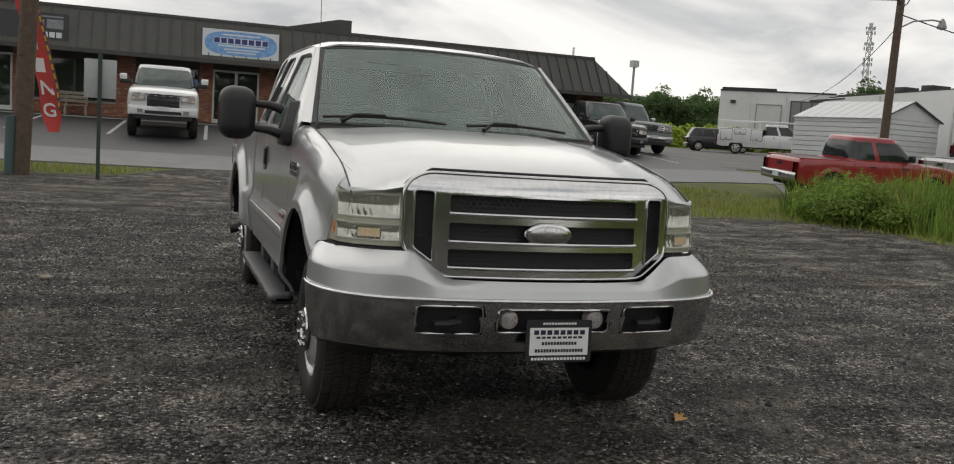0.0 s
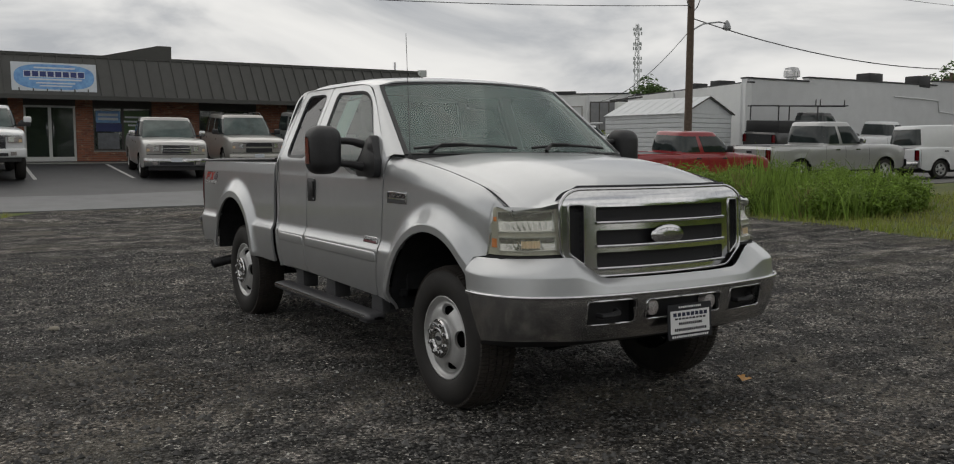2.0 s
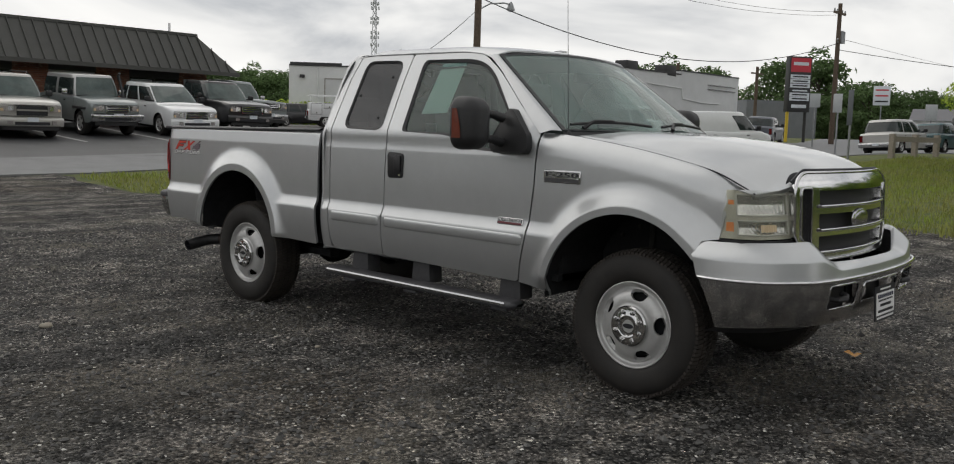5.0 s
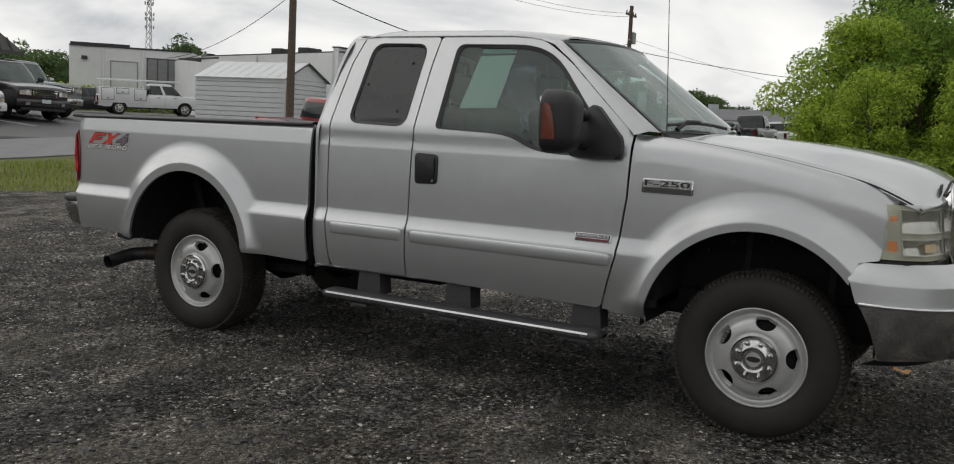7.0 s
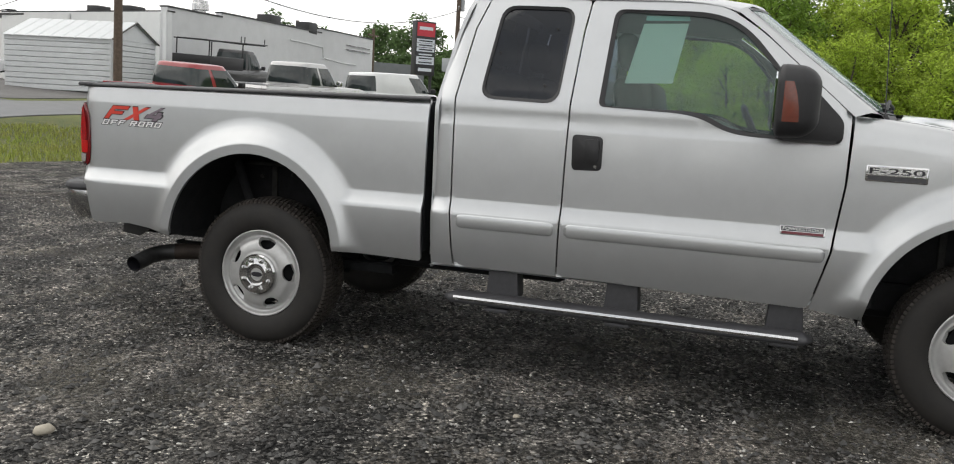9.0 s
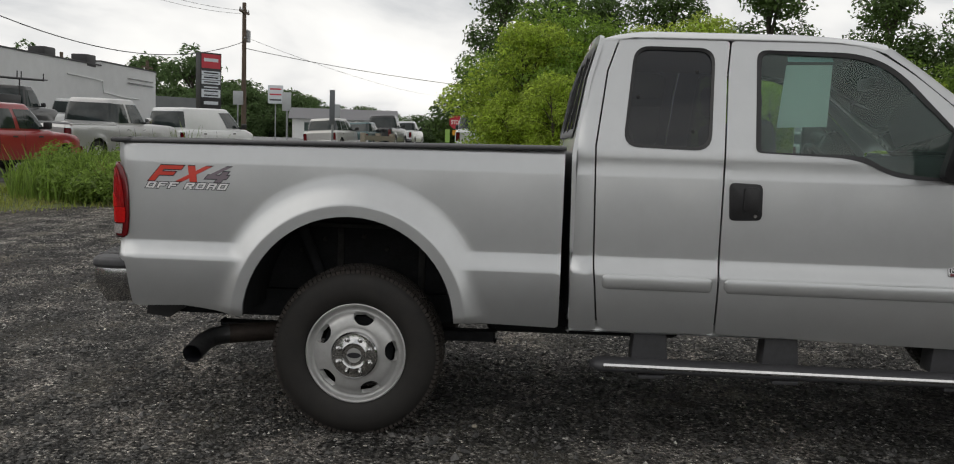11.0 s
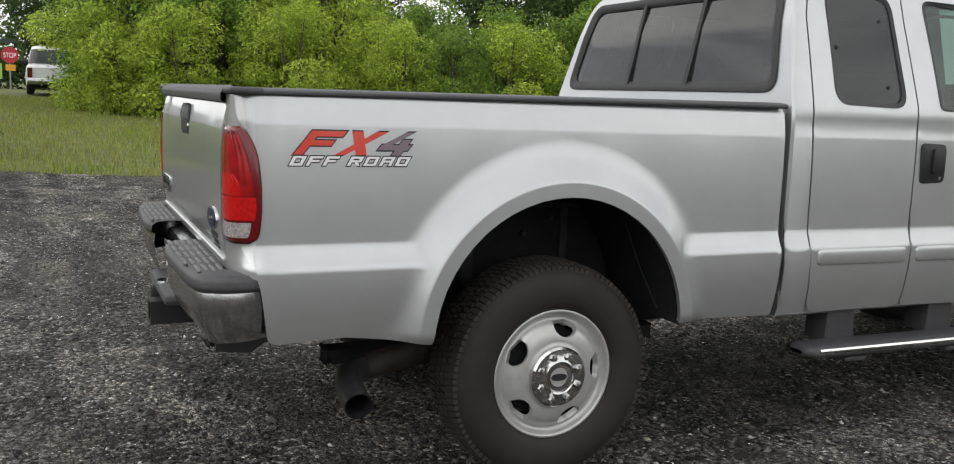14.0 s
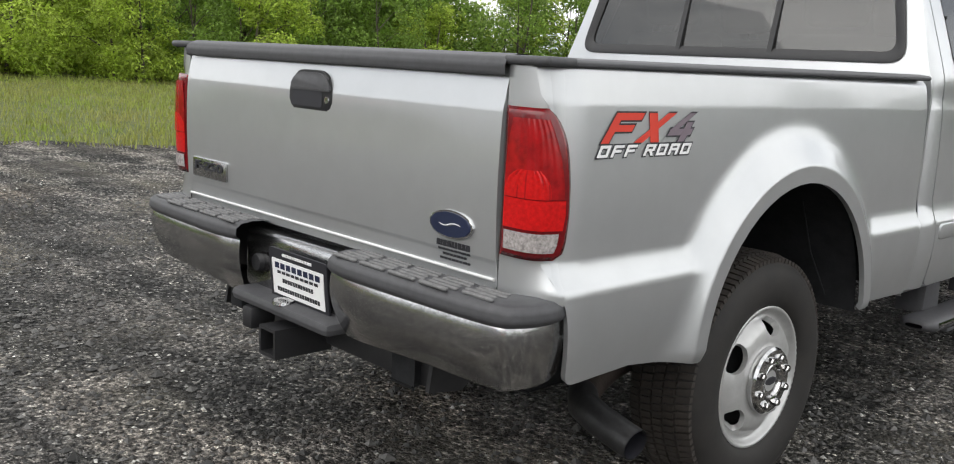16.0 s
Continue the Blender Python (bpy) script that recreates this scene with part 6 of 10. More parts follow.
for side in (-1, 1):
    rt = (0, -1, 0) if side < 0 else (0, 1, 0)

    def side_m(y, z, lift=0.002, side=side, rt=rt):
        w = half_width(y, z)
        up = Vector((side * (half_width(y, z + 0.02) - half_width(y, z - 0.02)), 0, 0.04))
        r = Vector((side * (half_width(y + 0.05, z) - half_width(y - 0.05, z)), 0.1, 0)) * (-1 if side < 0 else 1)
        m = face_matrix((side * (w + lift), y, z), r, up)
        return m

    def badge(name, y, z, w, h, body, par_label, side_m=side_m):
        m = side_m(y, z, 0.004)
        bm = bmesh.new()
        prism_bm(bm, rounded([(-w / 2, -h / 2), (w / 2, -h / 2), (w / 2, h / 2), (-w / 2, h / 2)], 0.008, 3), -0.008, 0.004, "z", bevel=0.002)
        bmesh.ops.transform(bm, matrix=m, verts=bm.verts)
        bd = part(name, bm, M_CHROME if len(body) <= 6 else M_CHROME_DULL, truck, par_label, smooth=True)
        bm = bmesh.new()
        prism_bm(bm, [(-w * 0.47, -h * 0.08), (w * 0.47, -h * 0.08), (w * 0.47, h * 0.40), (-w * 0.47, h * 0.40)], 0.002, 0.0048, "z")
        bmesh.ops.transform(bm, matrix=m, verts=bm.verts)
        part("badge_field", bm, M_INK_SHADE if len(body) > 6 else M_CHROME_DULL, bd)
        if body:
            text("badge_letters", body, 0.05, m @ Matrix.Translation((0, h * 0.16, 0.0055)), M_LIP if len(body) > 6 else M_INK_SHADE, bd, width=w * 0.88, height=h * 0.36, bold=0.0004)
        bm = bmesh.new()
        prism_bm(bm, [(-w * 0.46, -h * 0.42), (w * 0.46, -h * 0.42), (w * 0.46, -h * 0.14), (-w * 0.46, -h * 0.14)], 0.002, 0.0052, "z")
        bmesh.ops.transform(bm, matrix=m, verts=bm.verts)
        part("badge_stripe", bm, M_GREYPLASTIC if len(body) <= 6 else mat("maroon_badge", (0.12, 0.01, 0.02), 0.4), bd)
        return bd
    badge("side_badge", 0.463, 1.168, 0.255, 0.072, "F-250", "chrome model badge on the fender")
    badge("engine_badge", 0.826, 0.886, 0.195, 0.042, "POWERSTROKE", "chrome engine badge on the door")
    # bed decal
    m = side_m(4.367, 1.2145, 0.0015)
    dec = decal("decal_letters", "FX", -0.204, -0.0365, 0.110, 0.073, 0.017, 0.80, 0.0012, 0.0, m, M_DECALRED, truck, "red off-road decal")
    decal("decal_number", "4", 0.050, -0.0365, 0.100, 0.073, 0.0, 0.80, 0.0012, 0.0, m, M_DECALGREY, dec, "purple-grey number")
    decal("decal_outline", "FX", -0.204, -0.0365, 0.110, 0.073, 0.017, 0.80, 0.0006, 0.0042, m, M_INK_SHADE, dec)
    decal("decal_outline", "4", 0.050, -0.0365, 0.100, 0.073, 0.0, 0.80, 0.0006, 0.0042, m, M_INK_SHADE, dec)
    m2 = side_m(4.38, 1.159, 0.0015)
    decal("decal_lettering", "OFF ROAD", -0.205, -0.0145, 0.0405, 0.029, 0.0115, 0.55, 0.0012, 0.0, m2, M_WHITE, dec, "white outlined words")
    decal("lettering_outline", "OFF ROAD", -0.205, -0.0145, 0.0405, 0.029, 0.0115, 0.55, 0.0006, 0.0034, m2, M_INK_SHADE, dec)
mb = face_matrix((0.625, gate(0.625, 0.94)[1] + 0.004, 0.94), (-1, 0, 0), (0, 0, 1))
bm = bmesh.new()
prism_bm(bm, rounded([(-0.12, -0.034), (0.12, -0.034), (0.12, 0.034), (-0.12, 0.034)], 0.008, 3), -0.006, 0.004, "z", bevel=0.002)
bmesh.ops.transform(bm, matrix=mb, verts=bm.verts)
bd = part("tailgate_badge", bm, M_CHROME_DULL, tailgate, "chrome model badge on the tailgate", smooth=True)
text("badge_letters", "F-250", 0.05, mb @ Matrix.Translation((0, 0.008, 0.005)), M_INK_SHADE, bd, width=0.20, height=0.03, bold=0.0015)
for nm, a, b, h, mt in (("oval_emblem", 0.082, 0.036, 0.004, M_CHROME), ("oval_field", 0.076, 0.031, 0.007, M_BLUEINK)):
    bm = bmesh.new()
    prism_bm(bm, [(a * math.cos(2 * math.pi * k / 40), b * math.sin(2 * math.pi * k / 40)) for k in range(40)], -0.006, h, "z", bevel=0.002)
    bmesh.ops.transform(bm, matrix=face_matrix((-0.64, gate(-0.64, 0.95)[1] + 0.002, 0.950), (-1, 0, 0), (0, 0, 1)), verts=bm.verts)
    part(nm, bm, mt, tailgate, "blue oval emblem with a chrome rim" if nm == "oval_field" else "", smooth=True)
eg = gate(-0.64, 0.95)[1] + 0.0095
tube("emblem_script", [(-0.64 - 0.042 + 0.084 * k / 12, eg - 0.0015, 0.950 + 0.004 * math.sin(2 * math.pi * k / 12)) for k in range(13)], [0.0012 + 0.0026 * math.sin(math.pi * k / 12) for k in range(13)], M_CHROME_DULL, tailgate, "pale stroke on the emblem", n=6)
for zc, hh, half in ((0.898, 0.016, 0.062), (0.882, 0.006, 0.058), (0.869, 0.006, 0.045), (0.857, 0.006, 0.056)):
    x = -half
    rng = random.Random(int(zc * 1000))
    while x < half:
        w = rng.uniform(0.008, 0.014)
        box("sticker_bar", -0.644 - x - w, -0.644 - x, gate(-0.64, zc)[1] - 0.001, gate(-0.64, zc)[1] + 0.002, zc - hh / 2, zc + hh / 2, M_INK_SHADE, tailgate)
        x += w + 0.003

# mirrors
for side in (-1, 1):
    mr = thing("side_mirror", "", "")
    mr.parent = truck
    tagged(mr, "black towing mirror with amber lamp")

    bm = bmesh.new()
    box_bm(bm, min(side * 1.118, side * 1.325), max(side * 1.118, side * 1.325), 0.822, 1.045, 1.302, 1.608, 0.078, 6)
    for v in bm.verts:
        f = max(0.0, 0.93 - v.co.y) / 0.115
        v.co.x = side * (1.215 + (abs(v.co.x) - 1.215) * (1 - 0.10 * f))
        v.co.z = 1.455 + (v.co.z - 1.455) * (1 - 0.10 * f)
        v.co.y = min(v.co.y, 0.985 + 0.3 * (v.co.y - 0.985))
    part("mirror_head", bm, M_BLACK, mr, "black mirror housing", smooth=True, angle=70)
    bm = bmesh.new()
    pl = rounded([(1.128, 1.335), (1.286, 1.335), (1.286, 1.575), (1.128, 1.575)], 0.03)
    prism_bm(bm, [(side * p[0], p[1]) for p in pl], 1.000, 1.0065, "y")
    part("mirror_glass", bm, mat("mirror_glass", (0.8, 0.82, 0.82), 0.02, 1.0), mr, "mirror glass")

    def am(u, v, side=side):
        """A strip along the outer face, bowed a little."""
        return (side * (1.3268 + 0.002 * math.sin(math.pi * u) * math.sin(math.pi * v)), 0.905 + 0.030 * v * v + (0.066 - 0.030 * v * v) * u, 1.370 + 0.165 * v)
    patch("amber_lamp", am, 14, 6, M_AMBERDARK, mr, "amber mirror lamp", flip=side > 0)
    for z0, z1 in ((1.515, 1.50), (1.375, 1.355)):
        tube("mirror_arm", [(side * 1.16, 0.93, z0), (side * 1.04, 0.915, z1 + 0.01), (side * 0.965, 0.90, z1 - 0.01)], [0.020, 0.024, 0.030], M_BLACK, mr, n=10)
    bm = bmesh.new()
    prism_bm(bm, rounded([(0.70, 1.285), (0.98, 1.285), (0.985, 1.34), (0.90, 1.545), (0.86, 1.55), (0.70, 1.385)], 0.03), side * 0.93, side * 0.985, "x", bevel=0.015)
    for v in bm.verts:
        v.co.x -= side * max(0.0, (v.co.z - 1.36)) * 0.30
    part("mirror_base", bm, M_BLACK, mr, "black sail-shaped mirror base", smooth=True)

# inside the cab
cab = thing("cab_interior", "", "")
cab.parent = truck
tagged(cab, "grey cloth cab interior")


def dash(u, v):
    x = -0.82 + 1.64 * u
    prof = [(0.545, 1.385), (0.66, 1.395), (0.82, 1.36), (0.93, 1.31), (0.96, 1.20), (0.93, 1.02), (0.86, 0.90)]
    f = v * 6
    i = max(0, min(int(f), 5))
    return (x, prof[i][0] + (prof[i + 1][0] - prof[i][0]) * (f - i) - 0.05 * (1 - (x / 0.82) ** 2) * (1 - v), prof[i][1] + (prof[i + 1][1] - prof[i][1]) * (f - i))


patch("dashboard", dash, 20, 24, M_DASH, cab, "grey dashboard", flip=True)
for xx in (-0.42, 0.42):
    for yb, rake in ((1.62, 0.0), (2.30, 0.0)):
        st = bmesh.new()
        box_bm(st, xx - 0.27, xx + 0.27, yb - 0.50, yb, 0.86, 1.03, 0.06, 3)
        part("seat_cushion", st, M_SEAT, cab, smooth=True)
        st = bmesh.new()
        box_bm(st, xx - 0.26, xx + 0.26, -0.07, 0.07, 0.0, 0.56, 0.06, 3, m=pose(0, yb, 1.0, -10, 0, 0))
        part("seat_back", st, M_SEAT, cab, smooth=True)
        st = bmesh.new()
        box_bm(st, xx - 0.14, xx + 0.14, -0.05, 0.05, 0.0, 0.19, 0.045, 3, m=pose(0, yb + 0.10, 1.585, -8, 0, 0))
        part("headrest", st, M_SEAT, cab, smooth=True)
bm = bmesh.new()
ringpts = [Vector((0.42 + 0.19 * math.cos(2 * math.pi * k / 32), 0, 0.19 * math.sin(2 * math.pi * k / 32))) for k in range(33)]
rot = Euler((radians(-24), 0, 0)).to_matrix()
tube_bm(bm, [rot @ (p - Vector((0.42, 0, 0))) + Vector((0.42, 1.08, 1.27)) for p in ringpts], 0.016, 8, cap=False)
for a in (200, 340, 90):
    e = rot @ Vector((0.18 * math.cos(radians(a)), 0, 0.18 * math.sin(radians(a)))) + Vector((0.42, 1.08, 1.27))
    tube_bm(bm, [Vector((0.42, 1.065, 1.265)), e], 0.02, 6)
part("steering_wheel", bm, M_BLACK, cab, "black steering wheel", smooth=True)
patch("headliner", lambda u, v: Vector(roof(u, 0.04 + 0.92 * v)) * 1.0 + Vector((0, 0, -0.045)), 10, 8, M_LINING, cab, "pale headliner", flip=True)
for side in (-1, 1):
    box("door_trim", side * 0.90, side * 0.92, 0.72, 2.52, 0.60, 1.30, M_DASH, cab, bevel=0.005)
box("interior_mirror", -0.13, 0.13, 0.985, 1.01, 1.745, 1.81, M_BLACK, cab, bevel=0.015)
# price sheet hung inside the front side window
bm = bmesh.new()
prism_bm(bm, [(1.465, 1.518), (1.690, 1.508), (1.632, 1.800), (1.420, 1.807)], -0.884, -0.882, "x")
for v in bm.verts:
    v.co.x = -(half_width(1.5, v.co.z) - 0.035) - (0.001 if v.co.x < -0.883 else 0)
sheet_ob = part("price_sheet", bm, M_PAPER, None)
tagged(sheet_ob, "pale price sheet taped inside the side window", "paper")
bm = bmesh.new()
prism_bm(bm, [(1.415, 1.820), (1.625, 1.816), (1.625, 1.840), (1.42, 1.842)], -0.884, -0.882, "x")
for v in bm.verts:
    v.co.x = -(half_width(1.5, v.co.z) - 0.035) - (0.001 if v.co.x < -0.883 else 0)
part("sheet_tape", bm, mat("pale_tape", (0.35, 0.62, 0.60), 0.5), sheet_ob)

# ---- the shop building ----
def brick_material():
    m = mat("red_brick", (0.30, 0.12, 0.075), 0.85, var=0.4, scale=30)
    n, l = m.node_tree.nodes, m.node_tree.links
    b = n["Principled BSDF"]
    geo = n.new("ShaderNodeNewGeometry")
    sep = n.new("ShaderNodeSeparateXYZ")
    l.new(geo.outputs["Position"], sep.inputs[0])
    add = n.new("ShaderNodeMath")
    l.new(sep.outputs["X"], add.inputs[0])
    l.new(sep.outputs["Y"], add.inputs[1])
    com = n.new("ShaderNodeCombineXYZ")
    l.new(add.outputs[0], com.inputs["X"])
    l.new(sep.outputs["Z"], com.inputs["Y"])
    br = n.new("ShaderNodeTexBrick")
    br.inputs["Scale"].default_value = 1.0
    br.inputs["Brick Width"].default_value, br.inputs["Row Height"].default_value, br.inputs["Mortar Size"].default_value = 0.215, 0.072, 0.006
    br.inputs["Color1"].default_value, br.inputs["Color2"].default_value = (0.34, 0.125, 0.07, 1), (0.17, 0.065, 0.045, 1)
    br.inputs["Mortar"].default_value = (0.26, 0.22, 0.18, 1)
    br.inputs["Bias"].default_value = -0.15
    l.new(com.outputs[0], br.inputs["Vector"])
    nz = n.new("ShaderNodeTexNoise")
    nz.inputs["Scale"].default_value = 4.5
    mp = n.new("ShaderNodeMapping")
    mp.inputs["Scale"].default_value = (1, 1, 3.2)
    l.new(geo.outputs["Position"], mp.inputs[0])
    l.new(mp.outputs[0], nz.inputs["Vector"])
    rp = n.new("ShaderNodeValToRGB")
    rp.color_ramp.elements[0].position, rp.color_ramp.elements[1].position = 0.60, 0.68
    l.new(nz.outputs[0], rp.inputs[0])
    mx = n.new("ShaderNodeMix")
    mx.data_type = "RGBA"
    l.new(rp.outputs[0], mx.inputs["Factor"])
    l.new(br.outputs["Color"], mx.inputs["A"])
    mx.inputs["B"].default_value = (0.45, 0.30, 0.20, 1)
    l.new(mx.outputs["Result"], b.inputs["Base Color"])
    bp = n.new("ShaderNodeBump")
    bp.inputs["Strength"].default_value, bp.inputs["Distance"].default_value = 0.6, 0.008
    bp.invert = True
    l.new(br.outputs["Fac"], bp.inputs["Height"])
    l.new(bp.outputs[0], b.inputs["Normal"])
    return m


M_BRICK = brick_material()
M_ROOF = mat("dark_bronze_metal_roof", (0.055, 0.055, 0.05), 0.5, 0.0, var=0.2, scale=3, big=0.1, bump=0.05, bscale=30)
M_FRAME = mat("white_door_frame", (0.68, 0.69, 0.67), 0.5, var=0.1, scale=15)
M_BRONZE = mat("dark_window_frame", (0.06, 0.055, 0.05), 0.5, var=0.1, scale=15)
M_ROOM = mat("room_painted_dim", (0.10, 0.105, 0.10), 0.9, var=0.3, scale=2)
# the greenish film paints in the lot and trees reflected by the glass
M_SHOPGLASS = glass_mat("shop_glass", (0.45, 0.52, 0.48), 0.35, dust_sheen=0.08, film=(0.28, 0.36, 0.30))
M_SIGNWHITE = mat("sign_white", (0.62, 0.66, 0.70), 0.5, var=0.08, scale=8)
M_SIGNBLUE = mat("sign_blue", (0.10, 0.24, 0.55), 0.45, var=0.35, scale=5, col2=(0.22, 0.45, 0.72))
M_NAVY = mat("sign_navy", (0.02, 0.035, 0.16), 0.45)
M_SIGNDARK = mat("sign_dark", (0.03, 0.032, 0.036), 0.5, var=0.2, scale=6)
M_STUCCO = mat("white_painted_block", (0.70, 0.712, 0.71), 0.85, var=0.07, scale=2.2, big=0.06, bump=0.15, bscale=50)
M_STUCCO2 = mat("grey_white_painted_block", (0.60, 0.61, 0.615), 0.85, var=0.08, scale=1.6, big=0.08, bump=0.15, bscale=50)
M_SIDING = mat("white_metal_siding", (0.62, 0.64, 0.65), 0.5, 0.0, var=0.08, scale=4, bump=0.03, bscale=30)
M_COPING = mat("dark_coping", (0.03, 0.03, 0.032), 0.6, var=0.2, scale=10)
M_WOOD = mat("weathered_pole_wood", (0.13, 0.095, 0.07), 0.9, var=0.45, scale=9, bump=0.5, bscale=60)
M_BENCH = mat("weathered_bench_wood", (0.34, 0.30, 0.25), 0.85, var=0.3, scale=14, bump=0.3, bscale=60)

before = everything()
shop = thing("shop_building", "single-storey red brick shop with dark metal mansard roof", "building")
FY, X0, X1 = 30.0, -24.0, 15.2
BASE = 0.86
OPEN = [(-7.95, -6.33, 1.02, 2.90, "door"), (-5.78, -3.15, 1.45, 2.90, "window"), (-2.55, -0.45, 1.45, 2.88, "window"), (0.0, 1.60, 1.02, 2.90, "door"), (2.15, 4.10, 1.34, 2.89, "window"),
        (5.75, 7.88, 1.34, 2.87, "window"), (9.08, 10.75, 1.02, 2.92, "door"), (12.0, 14.02, 1.34, 2.88, "window")]
TOPZ = 3.24
xs = X0
for a, b, lo, hi, kind in OPEN:
    box("brick_pier", xs, a, FY, FY + 0.25, BASE - 0.4, TOPZ, M_BRICK, shop)
    if lo > 1.1:
        box("brick_sill_wall", a, b, FY, FY + 0.25, BASE - 0.4, lo, M_BRICK, shop)
        box("window_sill", a - 0.02, b + 0.02, FY - 0.04, FY + 0.10, lo - 0.002, lo + 0.05, M_CONCRETE, shop)
    else:
        box("threshold", a, b, FY + 0.01, FY + 0.25, BASE - 0.4, lo, M_CONCRETE, shop)
    box("lintel", a, b, FY, FY + 0.25, hi, TOPZ, M_BRONZE, shop)
    xs = b
box("brick_pier", xs, X1, FY, FY + 0.25, BASE - 0.4, TOPZ, M_BRICK, shop)
for a, b, lo, hi, kind in OPEN:
    n = 2
    fm = M_FRAME if kind == "door" else M_BRONZE
    op = thing("shop_" + kind, "", "")
    op.parent = shop
    tagged(op, "white-framed glass double door" if kind == "door" else "dark-framed shop window")
    w = 0.07 if kind == "door" else 0.05
    z0 = lo + (0.05 if kind == "window" else 0)
    box("frame_top", a, b, FY + 0.06, FY + 0.14, hi - w, hi, fm, op)
    box("frame_bottom", a, b, FY + 0.06, FY + 0.14, z0, z0 + (0.16 if kind == "door" else w), fm, op)
    for x in (a, (a + b) / 2 - w / 2 * 1.4, b - w):
        wd = w * (1.4 if x not in (a, b - w) else 1)
        box("frame_post", x, x + wd, FY + 0.055, FY + 0.145, z0, hi, fm, op)
    g = box("pane", a + 0.02, b - 0.02, FY + 0.098, FY + 0.104, z0 + 0.02, hi - 0.02, M_SHOPGLASS, op)
    g.visible_shadow = False
    if kind == "door":
        for x in ((a + b) / 2 - 0.10, (a + b) / 2 + 0.10):
            tube("pull_handle", [(x, FY + 0.03, lo + 0.85), (x, FY + 0.0, lo + 0.9), (x, FY + 0.0, lo + 1.25), (x, FY + 0.03, lo + 1.3)], 0.015, M_CHROME_DULL, op, n=6)
# printed window pictures: plain shapes
w1 = thing("window_graphic", "blue and silver printed picture on the shop window", "graphic")
box("graphic_band", 2.25, 3.05, FY + 0.088, FY + 0.092, 2.35, 2.75, M_SIGNBLUE, w1)
box("graphic_dark", 2.25, 3.1, FY + 0.088, FY + 0.0925, 2.05, 2.33, M_NAVY, w1)
box("graphic_silver", 2.30, 3.0, FY + 0.087, FY + 0.0915, 1.45, 2.0, mat("graphic_grey", (0.20, 0.21, 0.23), 0.4, var=0.4, scale=4), w1)
for zc in (2.62, 2.48):
    box("graphic_bar", 2.32, 2.98, FY + 0.084, FY + 0.089, zc - 0.045, zc + 0.045, M_SIGNWHITE, w1)
for x0, x1, zc in ((3.2, 3.85, 2.55), (3.15, 3.95, 2.4), (3.3, 3.8, 2.27)):
    box("graphic_bar", x0, x1, FY + 0.084, FY + 0.089, zc - 0.03, zc + 0.03, M_SIGNWHITE, w1)
box("graphic_green", 3.12, 4.02, FY + 0.0895, FY + 0.0925, 1.45, 2.78, mat("green_window_print", (0.06, 0.12, 0.04), 0.5, var=0.4, scale=3), w1)
w2 = thing("number_sign", "pale number plate area on the shop glass", "sign")
box("number_bar", 7.42, 7.56, FY + 0.084, FY + 0.089, 2.56, 2.78, M_SIGNWHITE, w2)
box("number_bar", 7.62, 7.76, FY + 0.084, FY + 0.089, 2.56, 2.78, M_SIGNWHITE, w2)
w3 = thing("number_sign", "pale number plate area on the shop glass", "sign")
box("number_bar", -0.92, -0.80, FY + 0.084, FY + 0.089, 2.58, 2.80, M_SIGNWHITE, w3)
box("number_bar", -0.74, -0.62, FY + 0.084, FY + 0.089, 2.58, 2.80, M_SIGNWHITE, w3)
box("number_panel", -1.05, -0.5, FY + 0.085, FY + 0.090, 2.2, 2.5, M_SIGNBLUE, w3)
w4 = thing("window_lettering", "white lettering bars on the shop glass", "lettering")
for x0, x1, zc, h in ((12.1, 12.95, 2.72, 0.07), (12.15, 12.9, 2.55, 0.04), (12.2, 12.85, 2.45, 0.04), (13.1, 13.95, 2.68, 0.07), (13.15, 13.9, 2.54, 0.04)):
    box("letter_bar", x0, x1, FY + 0.084, FY + 0.089, zc - h, zc + h, M_SIGNWHITE, w4)
po = thing("wall_poster", "white printed banner on the brick wall", "poster")
box("poster_sheet", 14.2, 15.12, FY - 0.02, FY - 0.005, 2.5, 2.88, M_SIGNWHITE, po)
box("poster_print", 14.3, 14.7, FY - 0.026, FY - 0.021, 2.56, 2.75, mat("poster_brown", (0.35, 0.12, 0.06), 0.6), po)
# room behind, side and back walls
box("wall_east", X1 - 0.25, X1, FY + 0.25, FY + 14, BASE - 0.4, 4.3, M_BRICK, shop)
box("wall_back", X0, X1, FY + 13.8, FY + 14, BASE - 0.4, 4.3, M_BRICK, shop)
box("wall_west", X0, X0 + 0.25, FY + 0.25, FY + 14, BASE - 0.4, 4.3, M_BRICK, shop)
# added room surfaces, with the inside's dimness put into their dark colour
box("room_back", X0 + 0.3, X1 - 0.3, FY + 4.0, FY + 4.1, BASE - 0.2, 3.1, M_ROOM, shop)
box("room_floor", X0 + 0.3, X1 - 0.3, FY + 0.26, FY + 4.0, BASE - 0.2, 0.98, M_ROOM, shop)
box("soffit", X0, X1 + 0.05, 28.35, FY + 0.26, 3.16, 3.20, M_BRONZE, shop)
